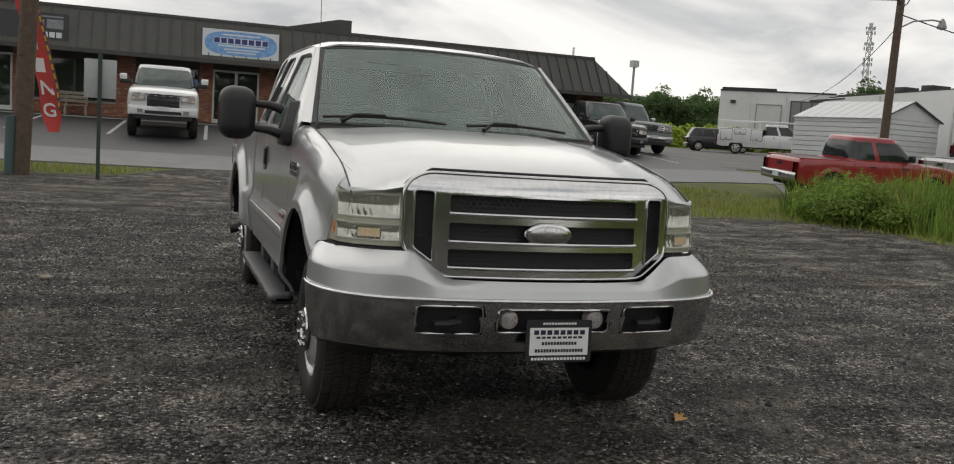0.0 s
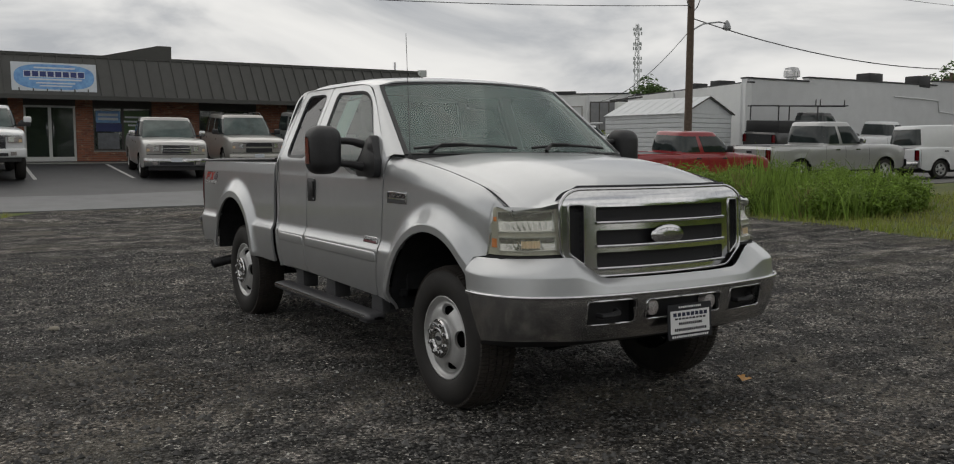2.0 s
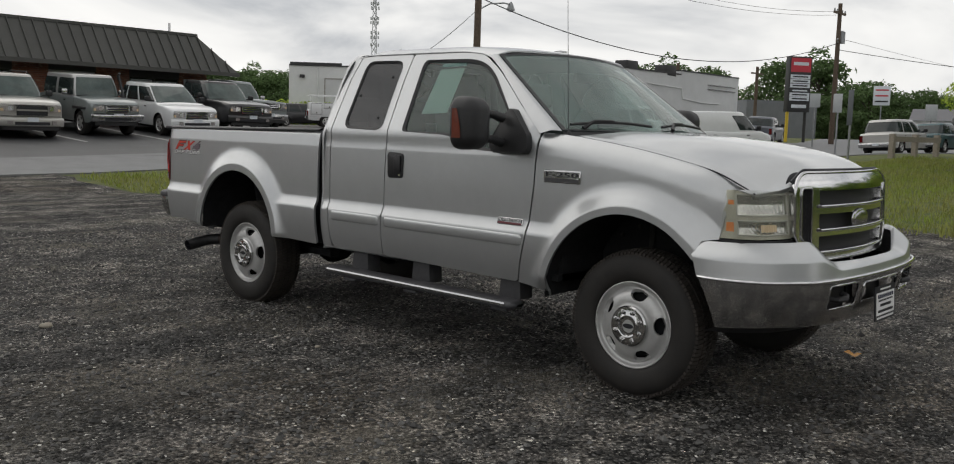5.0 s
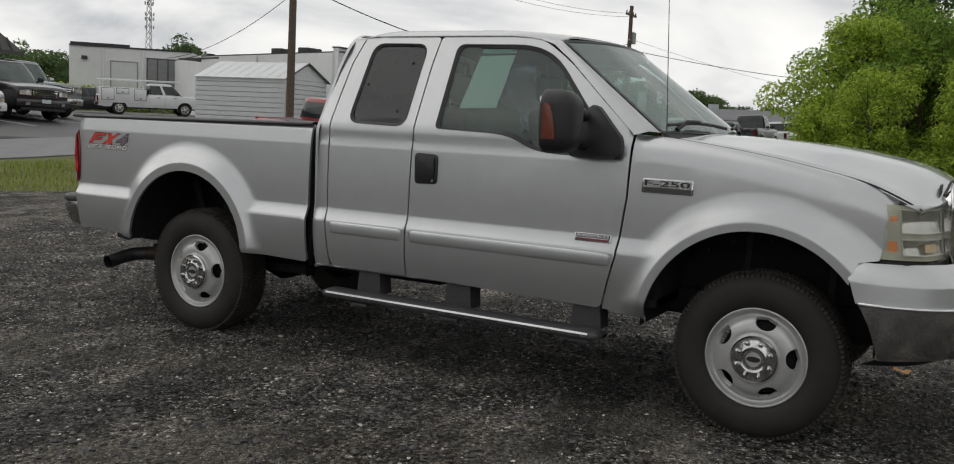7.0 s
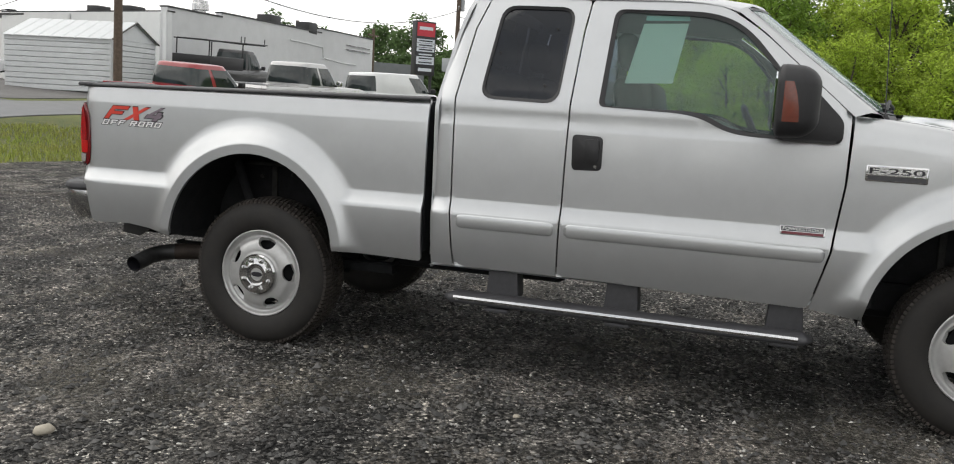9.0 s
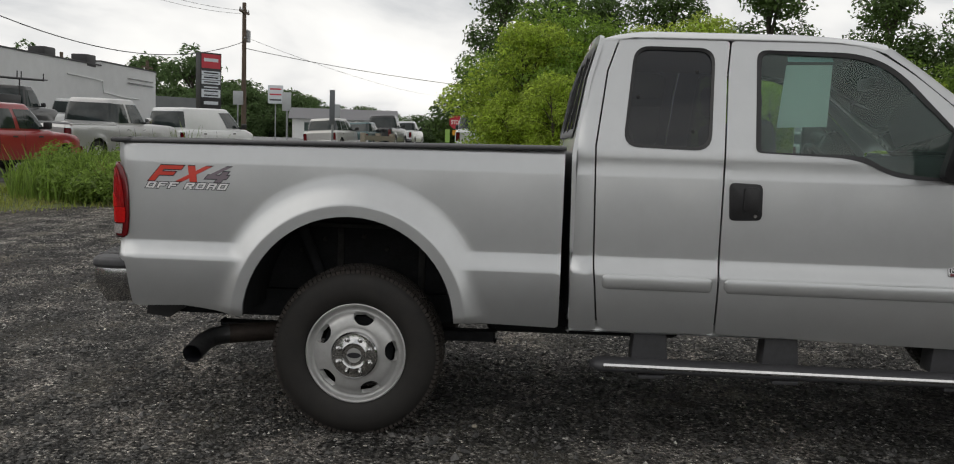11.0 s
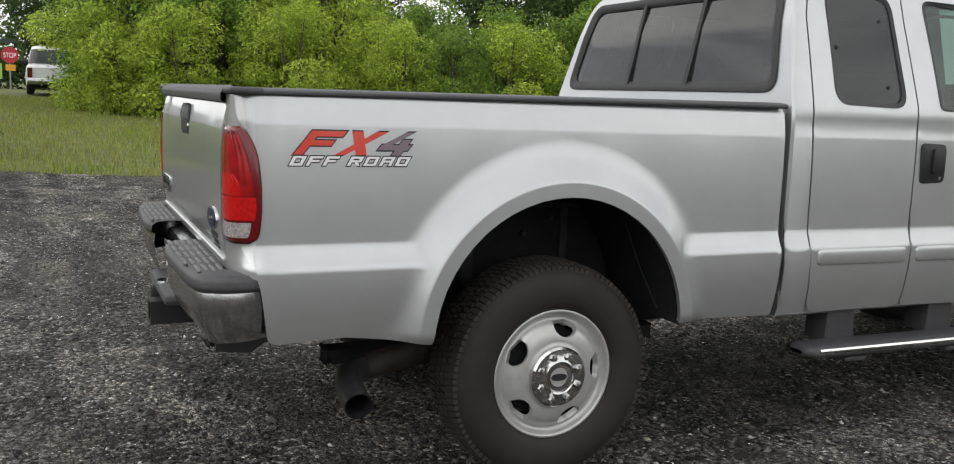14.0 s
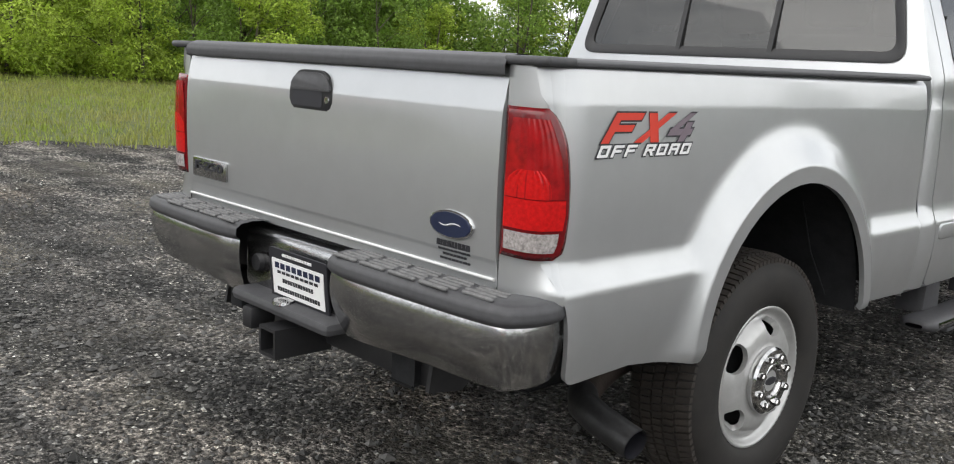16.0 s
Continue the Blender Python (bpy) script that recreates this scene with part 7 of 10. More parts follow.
# mansard roof with standing seams
EY, EZ, TY, TZ = 28.3, 3.13, 29.3, 4.5
bm = bmesh.new()
v = [bm.verts.new(p) for p in ((X0, EY, EZ), (X1 + 0.35, EY, EZ), (14.3, TY, TZ), (X0, TY, TZ), (X1 + 0.35, FY + 14, EZ), (14.3, FY + 13, TZ), (X0, FY + 13, TZ))]
bm.faces.new((v[0], v[1], v[2], v[3]))
bm.faces.new((v[1], v[4], v[5], v[2]))
bm.faces.new((v[3], v[2], v[5], v[6]))
roofp = part("mansard_roof", bm, M_ROOF, shop, "dark bronze standing-seam metal roof")
box("eave_trim", X0, X1 + 0.36, EY - 0.03, EY + 0.03, EZ - 0.11, EZ + 0.03, M_ROOF, roofp)
box("ridge_trim", X0, 14.35, TY - 0.05, TY + 0.12, TZ - 0.04, TZ + 0.06, M_ROOF, roofp)
x = -12.0
while x < 15.2:
    top = min(1.0, (X1 + 0.35 - x) / (X1 + 0.35 - 14.3)) if x > 14.3 else 1.0
    a, b = Vector((x, EY, EZ)), Vector((x, EY + (TY - EY) * top, EZ + (TZ - EZ) * top))
    nrm = Vector((0, -(TZ - EZ), TY - EY)).normalized()
    bm = bmesh.new()
    q = [bm.verts.new(p) for p in (a + Vector((-0.016, 0, 0)), a + Vector((0.016, 0, 0)), b + Vector((0.016, 0, 0)), b + Vector((-0.016, 0, 0)))]
    q2 = [bm.verts.new(p.co + nrm * 0.045) for p in q]
    for f in ((q2[0], q2[1], q2[2], q2[3]), (q[0], q[1], q2[1], q2[0]), (q[1], q[2], q2[2], q2[1]), (q[3], q[0], q2[0], q2[3])):
        bm.faces.new(f)
    part("seam", bm, M_ROOF, roofp)
    x += 0.405
bm = bmesh.new()
prism_bm(bm, [(2.1, 4.5), (4.7, 4.5), (4.7, 5.0), (4.25, 5.0)], 29.45, 29.75, "y")
part("parapet_box", bm, M_ROOF, shop, "raised dark parapet end")
tube("roof_vent", [(14.2, 31, 4.4), (14.2, 31, 5.05)], 0.05, M_CHROME_DULL, shop, n=8)
tagged(box("sidewalk", X0, X1 + 0.2, 28.55, FY + 0.02, 0.3, 1.0, M_CONCRETE), "pale concrete walkway along the shop front", "sidewalk", kind="structure")
# signs on the roof
def roof_y(z):
    return EY + (TY - EY) * (z - EZ) / (TZ - EZ)


sg = thing("shop_sign", "white and blue oval shop sign", "sign")
M_S = face_matrix((0.79, roof_y(3.72) - 0.22, 3.72), (1, 0, 0), (0, 0.12, 1))


def on_sign(nm, poly, z0, z1, mt, par, mm):
    bm = bmesh.new()
    prism_bm(bm, poly, z0, z1, "z")
    bmesh.ops.transform(bm, matrix=mm, verts=bm.verts)
    return part(nm, bm, mt, par)


def rect(x0, x1, y0, y1):
    return [(x0, y0), (x1, y0), (x1, y1), (x0, y1)]


on_sign("board", rect(-1.25, 1.25, -0.45, 0.45), 0, 0.05, M_SIGNWHITE, sg, M_S)
on_sign("oval", [(1.18 * math.copysign(abs(math.cos(t)) ** 0.6, math.cos(t)), 0.40 * math.copysign(abs(math.sin(t)) ** 0.8, math.sin(t))) for t in [2 * math.pi * k / 48 for k in range(48)]], 0.05, 0.058, M_SIGNBLUE, sg, M_S)
for k in range(8):
    on_sign("letter_bar", rect(-0.88 + 0.225 * k, -0.70 + 0.225 * k, 0.0, 0.17), 0.058, 0.064, M_NAVY, sg, M_S)
    on_sign("letter_glow", rect(-0.90 + 0.225 * k, -0.68 + 0.225 * k, -0.02, 0.19), 0.058, 0.061, M_SIGNWHITE, sg, M_S)
for x0, x1, y0, y1 in ((-0.6, 0.62, 0.26, 0.31), (-0.75, 0.8, -0.11, -0.06), (-0.55, 0.6, -0.22, -0.18), (-0.45, 0.5, -0.31, -0.27)):
    on_sign("letter_bar", rect(x0, x1, y0, y1), 0.058, 0.064, M_SIGNWHITE, sg, M_S)
sg2 = thing("shop_sign", "dark printed shop sign with white bars", "sign")
M_S2 = face_matrix((-5.8, roof_y(3.72) - 0.2, 3.72), (1, 0, 0), (0, 0.12, 1))
on_sign("board", rect(-1.25, 1.25, -0.44, 0.44), 0, 0.05, M_SIGNDARK, sg2, M_S2)
for k in range(6):
    on_sign("letter_bar", rect(-0.1 + 0.2 * k, 0.06 + 0.2 * k, -0.33, -0.16), 0.05, 0.056, M_SIGNWHITE, sg2, M_S2)
for x0, x1, y0, y1 in ((-0.2, 1.1, 0.30, 0.35), (0.1, 0.55, -0.08, 0.22), (0.62, 1.1, -0.05, 0.24)):
    on_sign("letter_bar", rect(x0, x1, y0, y1), 0.05, 0.056, mat("sign_grey", (0.25, 0.27, 0.29), 0.5, var=0.4, scale=8), sg2, M_S2)
bench = thing("bench", "weathered wooden bench against the brick wall", "bench")
for z in (1.42, 1.55, 1.68):
    box("back_slat", -5.35, -4.0, 29.62, 29.66, z, z + 0.10, M_BENCH, bench)
for y in (29.2, 29.32, 29.44):
    box("seat_slat", -5.35, -4.0, y, y + 0.10, 1.32, 1.35, M_BENCH, bench)
for x in (-5.3, -4.7, -4.08):
    box("leg", x, x + 0.06, 29.2, 29.28, 1.0, 1.32, M_BENCH, bench)
    box("leg", x, x + 0.06, 29.6, 29.66, 1.0, 1.75, M_BENCH, bench)

settle_block(before, 1.122, -0.07)

# ---- the white warehouse ----
before = everything()
wh = thing("warehouse", "low white painted block warehouse with dark coping", "building")
FC, FR = Vector((27.2, 23.8)), Vector((48.5, 24.15))


def wall(nm, a, b, z0, z1, thick, mt, par, label=""):
    a, b = Vector(a), Vector(b)
    d = (b - a).normalized()
    n = Vector((-d.y, d.x))
    bm = bmesh.new()
    pts = [a, b, b + n * thick, a + n * thick]
    prism_bm(bm, [tuple(p) for p in pts], z0, z1, "z")
    return part(nm, bm, mt, par, label)


cuts = [0.0, 0.19, 0.66, 1.0]
tops = [4.50, 4.68, 4.90]
for k in range(3):
    a, b = FC.lerp(FR, cuts[k]), FC.lerp(FR, cuts[k + 1])
    wall("front_wall", a, b, 0.3, tops[k], 0.3, M_STUCCO2, wh, "grey-white painted wall")
    d = (b - a).normalized()
    wall("coping", a - Vector((0, 0.04)), b - Vector((0, 0.04)), tops[k], tops[k] + 0.07, 0.4, M_COPING, wh)
wall("east_wall", FR, FR + Vector((2.0, 14)), 0.3, 4.7, 0.3, M_STUCCO2, wh)
SIDEC = Vector((29.9, 34.5))
wall("west_wall", SIDEC, FC + Vector((-0.05, 0.02)), 0.3, 4.32, 0.3, M_STUCCO, wh, "white painted side wall")
wall("coping", SIDEC, FC, 4.32, 4.38, 0.4, M_COPING, wh)
for t in (0.03, 0.55):
    p = FC.lerp(SIDEC, t)
    tube("downpipe", [(p.x - 0.08, p.y, 0.6), (p.x - 0.08, p.y, 4.25)], 0.05, M_STUCCO, wh, n=6)
bm = bmesh.new()
prism_bm(bm, [tuple(FC + Vector((0.3, 0.3))), tuple(FR + Vector((-0.1, 0.3))), (48.5, 36.5), (30.3, 36.5)], 4.2, 4.28, "z")
part("flat_roof", bm, M_COPING, wh)
# conduits on the front wall
dn = (FR - FC).normalized()
def on_front(t, z, off=0.04):
    p = FC.lerp(FR, t)
    return (p.x, p.y - off, z)


tube("conduit", [on_front(0.49, 4.05), on_front(0.60, 4.0), on_front(0.665, 3.95), on_front(0.67, 3.4), on_front(0.78, 3.25), on_front(0.88, 3.25)], 0.03, M_STUCCO, wh, n=6)
for z in (4.3, 4.05):
    p, q = on_front(0.81, z), on_front(0.975, z + 0.0)
    tube("wall_rail", [p, q], 0.04, M_CHROME_DULL, wh, n=6)
vent = lathe("roof_vent", [(0.25, 4.5), (0.25, 4.85), (0.38, 4.88), (0.38, 5.15), (0.33, 5.2), (0.33, 5.3), (0.0, 5.36)], M_CHROME_DULL, None, n=18, axis="z", centre=(32.2, 25.6, 0))
tagged(vent, "round galvanised vent on the warehouse roof", "roof vent")
for x, y in ((36.6, 24.6), (40.2, 24.4)):
    u = box("rooftop_unit", x - 0.5, x + 0.5, y - 0.4, y + 0.4, 4.55, 5.15, M_COPING, None, bevel=0.05)
    tagged(u, "dark rooftop cooling unit", "cooling unit", group="rooftop units")
for x, y, w in ((28.6, 26.5, 0.5), (28.9, 28.4, 0.4)):
    u = box("rooftop_unit", x - w, x + w, y - 0.3, y + 0.3, 4.3, 4.62, M_COPING, None, bevel=0.03)
    tagged(u, "small dark rooftop unit", "cooling unit", group="rooftop units")
settle_block(before, 1.152, -0.22)
# rear wing, further off
before = everything()
wing = thing("warehouse_wing", "white warehouse wing with shutter and window", "building")
WA, WB = Vector((30.6, 45.4)), Vector((35.4, 40.8))
wall("front_wall", WA, WB, 0.6, 4.75, 0.3, M_STUCCO, wing)
wall("coping", WA - Vector((0.05, 0.05)), WB - Vector((0.05, 0.05)), 4.75, 4.83, 0.4, M_COPING, wing)
wall("north_wall", WA + Vector((8, 9)), WA, 0.6, 4.75, 0.3, M_STUCCO, wing)
wall("return_wall", WB, WB + Vector((3, 2)), 0.6, 4.75, 0.3, M_STUCCO, wing)
wd = (WB - WA).normalized()
wnrm = Vector((wd.y, -wd.x))
def on_wing(s, off=0.0):
    p = WA + wd * s + wnrm * off
    return (p.x, p.y)


wall("shutter", on_wing(2.25, 0.03), on_wing(3.62, 0.03), 1.3, 3.95, 0.05, M_STUCCO2, wing, "grey-white roller shutter")
for s0, s1, z0, z1 in ((2.17, 2.25, 1.3, 4.03), (3.62, 3.70, 1.3, 4.03), (2.25, 3.62, 3.95, 4.03)):
    wall("shutter_frame", on_wing(s0, 0.05), on_wing(s1, 0.05), z0, z1, 0.06, M_CONCRETE, wing)
wall("wing_window", on_wing(4.15, 0.04), on_wing(5.95, 0.04), 2.45, 4.3, 0.05, M_BRONZE, wing, "dark wing window")
for s in (4.22, 4.80, 5.38):
    wall("wing_pane", on_wing(s, 0.06), on_wing(s + 0.50, 0.06), 2.53, 4.22, 0.02, mat("blind_behind_glass", (0.20, 0.205, 0.21), 0.25, var=0.2, scale=3), wing)
wall("parapet", on_wing(0.0, -0.5), on_wing(3.2, -0.5), 4.75, 5.0, 0.3, M_COPING, wing, "raised dark parapet")
for s in (1.78, 3.95, 6.5):
    p = on_wing(s, 0.08)
    tube("downpipe", [(p[0], p[1], 0.9), (p[0], p[1], 4.7)], 0.05, M_STUCCO, wing, n=6)
p = on_wing(0.8, 0.1)
wl_ = box("wall_lamp", p[0] - 0.12, p[0] + 0.12, p[1] - 0.12, p[1] + 0.08, 4.0, 4.2, M_COPING, wing)
wall("link_wall", Vector((34.5, 41.2)), SIDEC + Vector((0.3, 0)), 0.6, 4.2, 0.3, M_STUCCO, wing)
wall("link_coping", Vector((34.5, 41.1)), SIDEC + Vector((0.3, -0.1)), 4.2, 4.27, 0.4, M_COPING, wing)

settle_block(before, 1.20, 0.0)

# ---- metal storage shed ----
shed = thing("storage_shed", "white corrugated metal storage shed with gable roof", "shed", pose(26.65, 26.3, ground_z(28, 27) + 0.05, 0, 0, 8))
SW, SL, SH, SP = 3.6, 4.7, 2.18, 2.92
for k in range(10):
    z0, z1 = SH * k / 10, SH * (k + 1) / 10
    bm = bmesh.new()
    prism_bm(bm, [(0.0, z0 + 0.012), (-0.022, z0 + 0.03), (-0.022, z1 - 0.03), (0.0, z1 - 0.012), (0.04, z1), (0.04, z0)], 0.0, SW, "x")
    part("front_siding", bm, M_SIDING, shed)
    bm = bmesh.new()
    prism_bm(bm, [(0.0, z0 + 0.012), (-0.022, z0 + 0.03), (-0.022, z1 - 0.03), (0.0, z1 - 0.012), (0.04, z1), (0.04, z0)], 0.0, SL, "y")
    part("side_siding", bm, M_SIDING, shed)
for k in range(3):
    z0, z1 = SH + (SP - SH) * k / 3, SH + (SP - SH) * (k + 1) / 3
    w0, w1 = SW / 2 * (1 - k / 3), SW / 2 * (1 - (k + 1) / 3)
    bm = bmesh.new()
    prism_bm(bm, [(SW / 2 - w0, z0), (SW / 2 + w0, z0), (SW / 2 + w1, z1), (SW / 2 - w1, z1)] if w1 > 0.01 else [(SW / 2 - w0, z0), (SW / 2 + w0, z0), (SW / 2, z1)], -0.02, 0.03, "y")
    part("gable_siding", bm, M_SIDING, shed)
box("east_wall", SW - 0.05, SW, 0.03, SL, 0, SH, M_SIDING, shed)
box("back_wall", 0, SW, SL - 0.05, SL, 0, SH, M_SIDING, shed)
for s in (0, 1):
    n = 9
    for k in range(n):
        y0, y1 = -0.12 + (SL + 0.2) * k / n, -0.12 + (SL + 0.2) * (k + 1) / n
        e = -0.1 if s == 0 else SW + 0.1
        bm = bmesh.new()
        sl = (SP - SH) / (SW / 2)
        ez = SH - 0.1 * sl
        q = [bm.verts.new(p) for p in ((e, y0, ez), (SW / 2, y0, SP + 0.03), (SW / 2, y1, SP + 0.03), (e, y1, ez), (e, y0 + 0.05, ez + 0.03), (SW / 2, y0 + 0.05, SP + 0.06), (SW / 2, y1 - 0.05, SP + 0.06), (e, y1 - 0.05, ez + 0.03))]
        for f in ((0, 1, 5, 4), (4, 5, 6, 7), (7, 6, 2, 3), (0, 4, 7, 3)):
            bm.faces.new([q[i] for i in f])
        part("roof_sheet", bm, M_SIDING, shed)
tube("gable_trim", [(-0.1, -0.14, SH - 0.02), (SW / 2, -0.14, SP + 0.04), (SW + 0.1, -0.14, SH - 0.02)], 0.035, M_BRONZE, shed, n=6)
box("corner_trim", -0.03, 0.05, -0.03, 0.05, 0, SH, M_SIDING, shed)

# ---- other vehicles ----
def paint(name, col, metal=0.0, rough=0.3):
    return mat(name, col, rough, metal, var=0.06, scale=4, coat=0.7)


P_WHITE = paint("white_car_paint", (0.72, 0.73, 0.74))
P_BEIGE = paint("beige_car_paint", (0.52, 0.512, 0.495), 0.4)
P_TAN = paint("tan_car_paint", (0.45, 0.435, 0.41), 0.4)
P_GREY = paint("grey_green_paint", (0.22, 0.245, 0.245), 0.3)
P_BLACK = paint("black_car_paint", (0.012, 0.012, 0.014))
P_RED = paint("dark_red_paint", (0.29, 0.016, 0.022))
P_SILV = paint("silver_car_paint", (0.46, 0.46, 0.46), 0.5)
P_SLATE = paint("slate_car_paint", (0.10, 0.11, 0.13), 0.4)
P_TEAL = paint("teal_car_paint", (0.03, 0.08, 0.09), 0.3)


def car_wheel(par, x, y, r, w, rim_mat):
    wv = thing("wheel", "", "")
    wv.parent = par
    wv.location = (x, y, r)
    s = 1 if x > 0 else -1
    lathe("tyre", [(r * 0.62, -s * w), (r * 0.92, -s * w), (r, -s * w * 0.75), (r, -s * w * 0.25), (r * 0.93, s * 0.0), (r * 0.64, s * 0.005)], M_RUBBER, wv, n=24)
    bm = bmesh.new()
    lathe_bm(bm, [(r * 0.65, 0.0), (r * 0.60, -s * 0.03), (r * 0.25, -s * 0.02), (r * 0.16, s * 0.01), (0.0, s * 0.012)], 24)
    part("rim", bm, rim_mat, wv, smooth=True)
    for k in range(5):
        bm = bmesh.new()
        a = 2 * math.pi * k / 5
        pts = [(r * 0.28 * math.cos(a - 0.22), r * 0.28 * math.sin(a - 0.22)), (r * 0.52 * math.cos(a - 0.3), r * 0.52 * math.sin(a - 0.3)), (r * 0.52 * math.cos(a + 0.3), r * 0.52 * math.sin(a + 0.3)), (r * 0.28 * math.cos(a + 0.22), r * 0.28 * math.sin(a + 0.22))]
        f = [bm.verts.new((s * 0.004 - s * 0.022, p, q)) for p, q in pts]
        bm.faces.new(f)
        part("rim_slot", bm, M_DARK, wv)


def vehicle(name, label, category, m, body, L=5.4, W=1.95, H=1.88, clear=0.34, belt=1.15, hood=1.12, nose=0.95, gbase=(-0.5, 1.05), groof=(-0.35, 0.45), rear="pickup", tyre=0.38, axles=(-1.65, 1.75),
            wins=((0.04, 0.42), (0.48, 0.96)), tail=True, rim_mat=None, trim=None, grille_mat=None, bed_mat=None, roof_mat=None, sunroof=False, group="", lights=True, square=6.0, low_mat=None, gh=0.24):
    """A car that looks along its own +y. gbase and groof: the glasshouse's ends at the belt and the roof."""
    trim = trim or M_BLACK
    rim_mat = rim_mat or M_WHEEL
    v = thing(name, label, category, m, group)
    hw = W / 2
    y0, y1 = -L / 2, L / 2
    ar = tyre * 1.17
    rz = belt if rear != "pickup" else belt - 0.03
    tops = [(y0, rz - 0.10), (y0 + 0.05, rz - 0.02), (y0 + 0.12, rz), (gbase[0] - 0.01, rz), (gbase[0] + 0.02, belt), (gbase[1], belt), (gbase[1] + 0.14, hood), (y1 - 0.60, hood - 0.025), (y1 - 0.25, hood - 0.07), (y1 - 0.08, nose), (y1, nose - 0.09)]

    def zbot(y):
        z = clear + 0.10 * max(0.0, (abs(y) - (L / 2 - 0.35)) / 0.35) ** 2
        for ya in axles:
            if abs(y - ya) < ar:
                z = max(z, tyre + math.sqrt(ar * ar - (y - ya) ** 2))
        return z

    def side(y, z):
        zm = clear + 0.50 * (belt - clear)
        w = hw * (1 - 0.050 * max(0.0, (z - zm) / (belt - zm)) ** 2 - 0.045 * max(0.0, (zm - z) / (zm - clear)) ** 2)
        for ya in axles:
            d = math.hypot(y - ya, z - tyre) - ar
            if 0 <= d < 0.12:
                w += 0.022 * (1 - sstep(0.02, 0.10, d))
        e = max(0.0, (y - (y1 - 0.42)) / 0.42)
        r = max(0.0, ((y0 + 0.22) - y) / 0.22)
        return w * (1 - 0.10 * e ** 2.4 - 0.035 * r ** 2.4)

    def bow(x, y):
        e = sstep(y1 - 0.9, y1, y)
        r = sstep(y0 + 0.4, y0, y)
        return y - 0.17 * (x / hw) ** 2 * e + 0.05 * (x / hw) ** 2 * r

    ys = sorted(set([round(y0 + L * k / 40, 3) for k in range(41)] + [round(ya + ar * f, 3) for ya in axles for f in (-1.0, -0.995, -0.97, -0.9, -0.7, -0.4, 0, 0.4, 0.7, 0.9, 0.97, 0.995, 1.0)] + [gbase[0] - 0.01, gbase[0] + 0.02, gbase[1], gbase[1] + 0.14, y1 - 0.04, y1 - 0.08, y0 + 0.03, y0 + 0.06]))
    ys = [y for y in ys if y0 <= y <= y1]
    NR = 9
    bm = bmesh.new()
    rings = []
    for y in ys:
        zb, zt = zbot(y), interp(y, tops)
        left = []
        for j in range(NR):
            t = (0, 0.12, 0.28, 0.45, 0.62, 0.78, 0.90, 0.965, 1.0)[j]
            z = zb + (zt - zb) * t
            x = side(y, z) - (0.0, 0, 0, 0, 0, 0, 0.004, 0.016, 0.045)[j]
            left.append((x, z))
        xe = left[-1][0]
        crown = 0.035 if y > gbase[1] else 0.006
        ring = [bm.verts.new((-x, bow(x, y), z)) for x, z in left]
        ring += [bm.verts.new((xe * f, bow(xe * f, y), zt + crown * (1 - f * f))) for f in (-0.85, -0.5, 0.0, 0.5, 0.85)]
        ring += [bm.verts.new((x, bow(x, y), z)) for x, z in reversed(left)]
        rings.append(ring)
    for r0, r1 in zip(rings, rings[1:]):
        for i in range(len(r0) - 1):
            bm.faces.new((r0[i], r0[i + 1], r1[i + 1], r1[i]))
    for ring, y in ((rings[0], ys[0]), (rings[-1], ys[-1])):
        n = len(ring)
        prev = None
        for j in range(NR):
            a_, b_ = ring[j], ring[n - 1 - j]
            row = [a_]
            for k in range(1, 8):
                x = a_.co.x + (b_.co.x - a_.co.x) * k / 8
                row.append(bm.verts.new((x, bow(x, y), a_.co.z)))
            row.append(b_)
            if prev:
                for k in range(8):
                    bm.faces.new((prev[k], prev[k + 1], row[k + 1], row[k]))
            prev = row
    part("body", bm, body, v, smooth=True, angle=38)
    box("underbody", -hw * 0.86, hw * 0.86, y0 + 0.3, y1 - 0.3, clear - 0.08, clear + 0.12, M_DARK, v)
    for ya in axles:
        box("wheel_well", -hw * 0.84, hw * 0.84, ya - ar * 0.99, ya + ar * 0.99, clear, tyre + ar - 0.02, M_DARK, v)

    # glasshouse: rounded sections that draw in towards the roof
    bh, rh = hw * 0.925, hw * 0.77
    HR = H - 0.055

    def glass(th, f, off=0.0):
        w = bh + (rh - bh) * f + 0.022 * math.sin(math.pi * f) + off
        ya = gbase[0] + (groof[0] - gbase[0]) * f - 0.02 * math.sin(math.pi * f) - off
        yb = gbase[1] + (groof[1] - gbase[1]) * f + 0.03 * math.sin(math.pi * f) + off
        c, sn = math.cos(th), math.sin(th)
        x = w * math.copysign(abs(c) ** (2 / square), c)
        yy = (ya + yb) / 2 + (yb - ya) / 2 * math.copysign(abs(sn) ** (2 / square), sn)
        return Vector((x, yy + 0.05 * (1 - (x / w) ** 2) * (1 if sn > 0 else -0.3) * abs(sn), belt - 0.02 + (HR - belt + 0.02) * f))

    bm = bmesh.new()
    NP = 56
    ths = [2 * math.pi * (k + 0.5) / NP for k in range(NP)]
    levels = [[bm.verts.new(glass(t, f)) for t in ths] for f in (0, 0.15, 0.35, 0.55, 0.75, 0.9, 1.0)]
    base = [glass(t, 1.0) for t in ths]
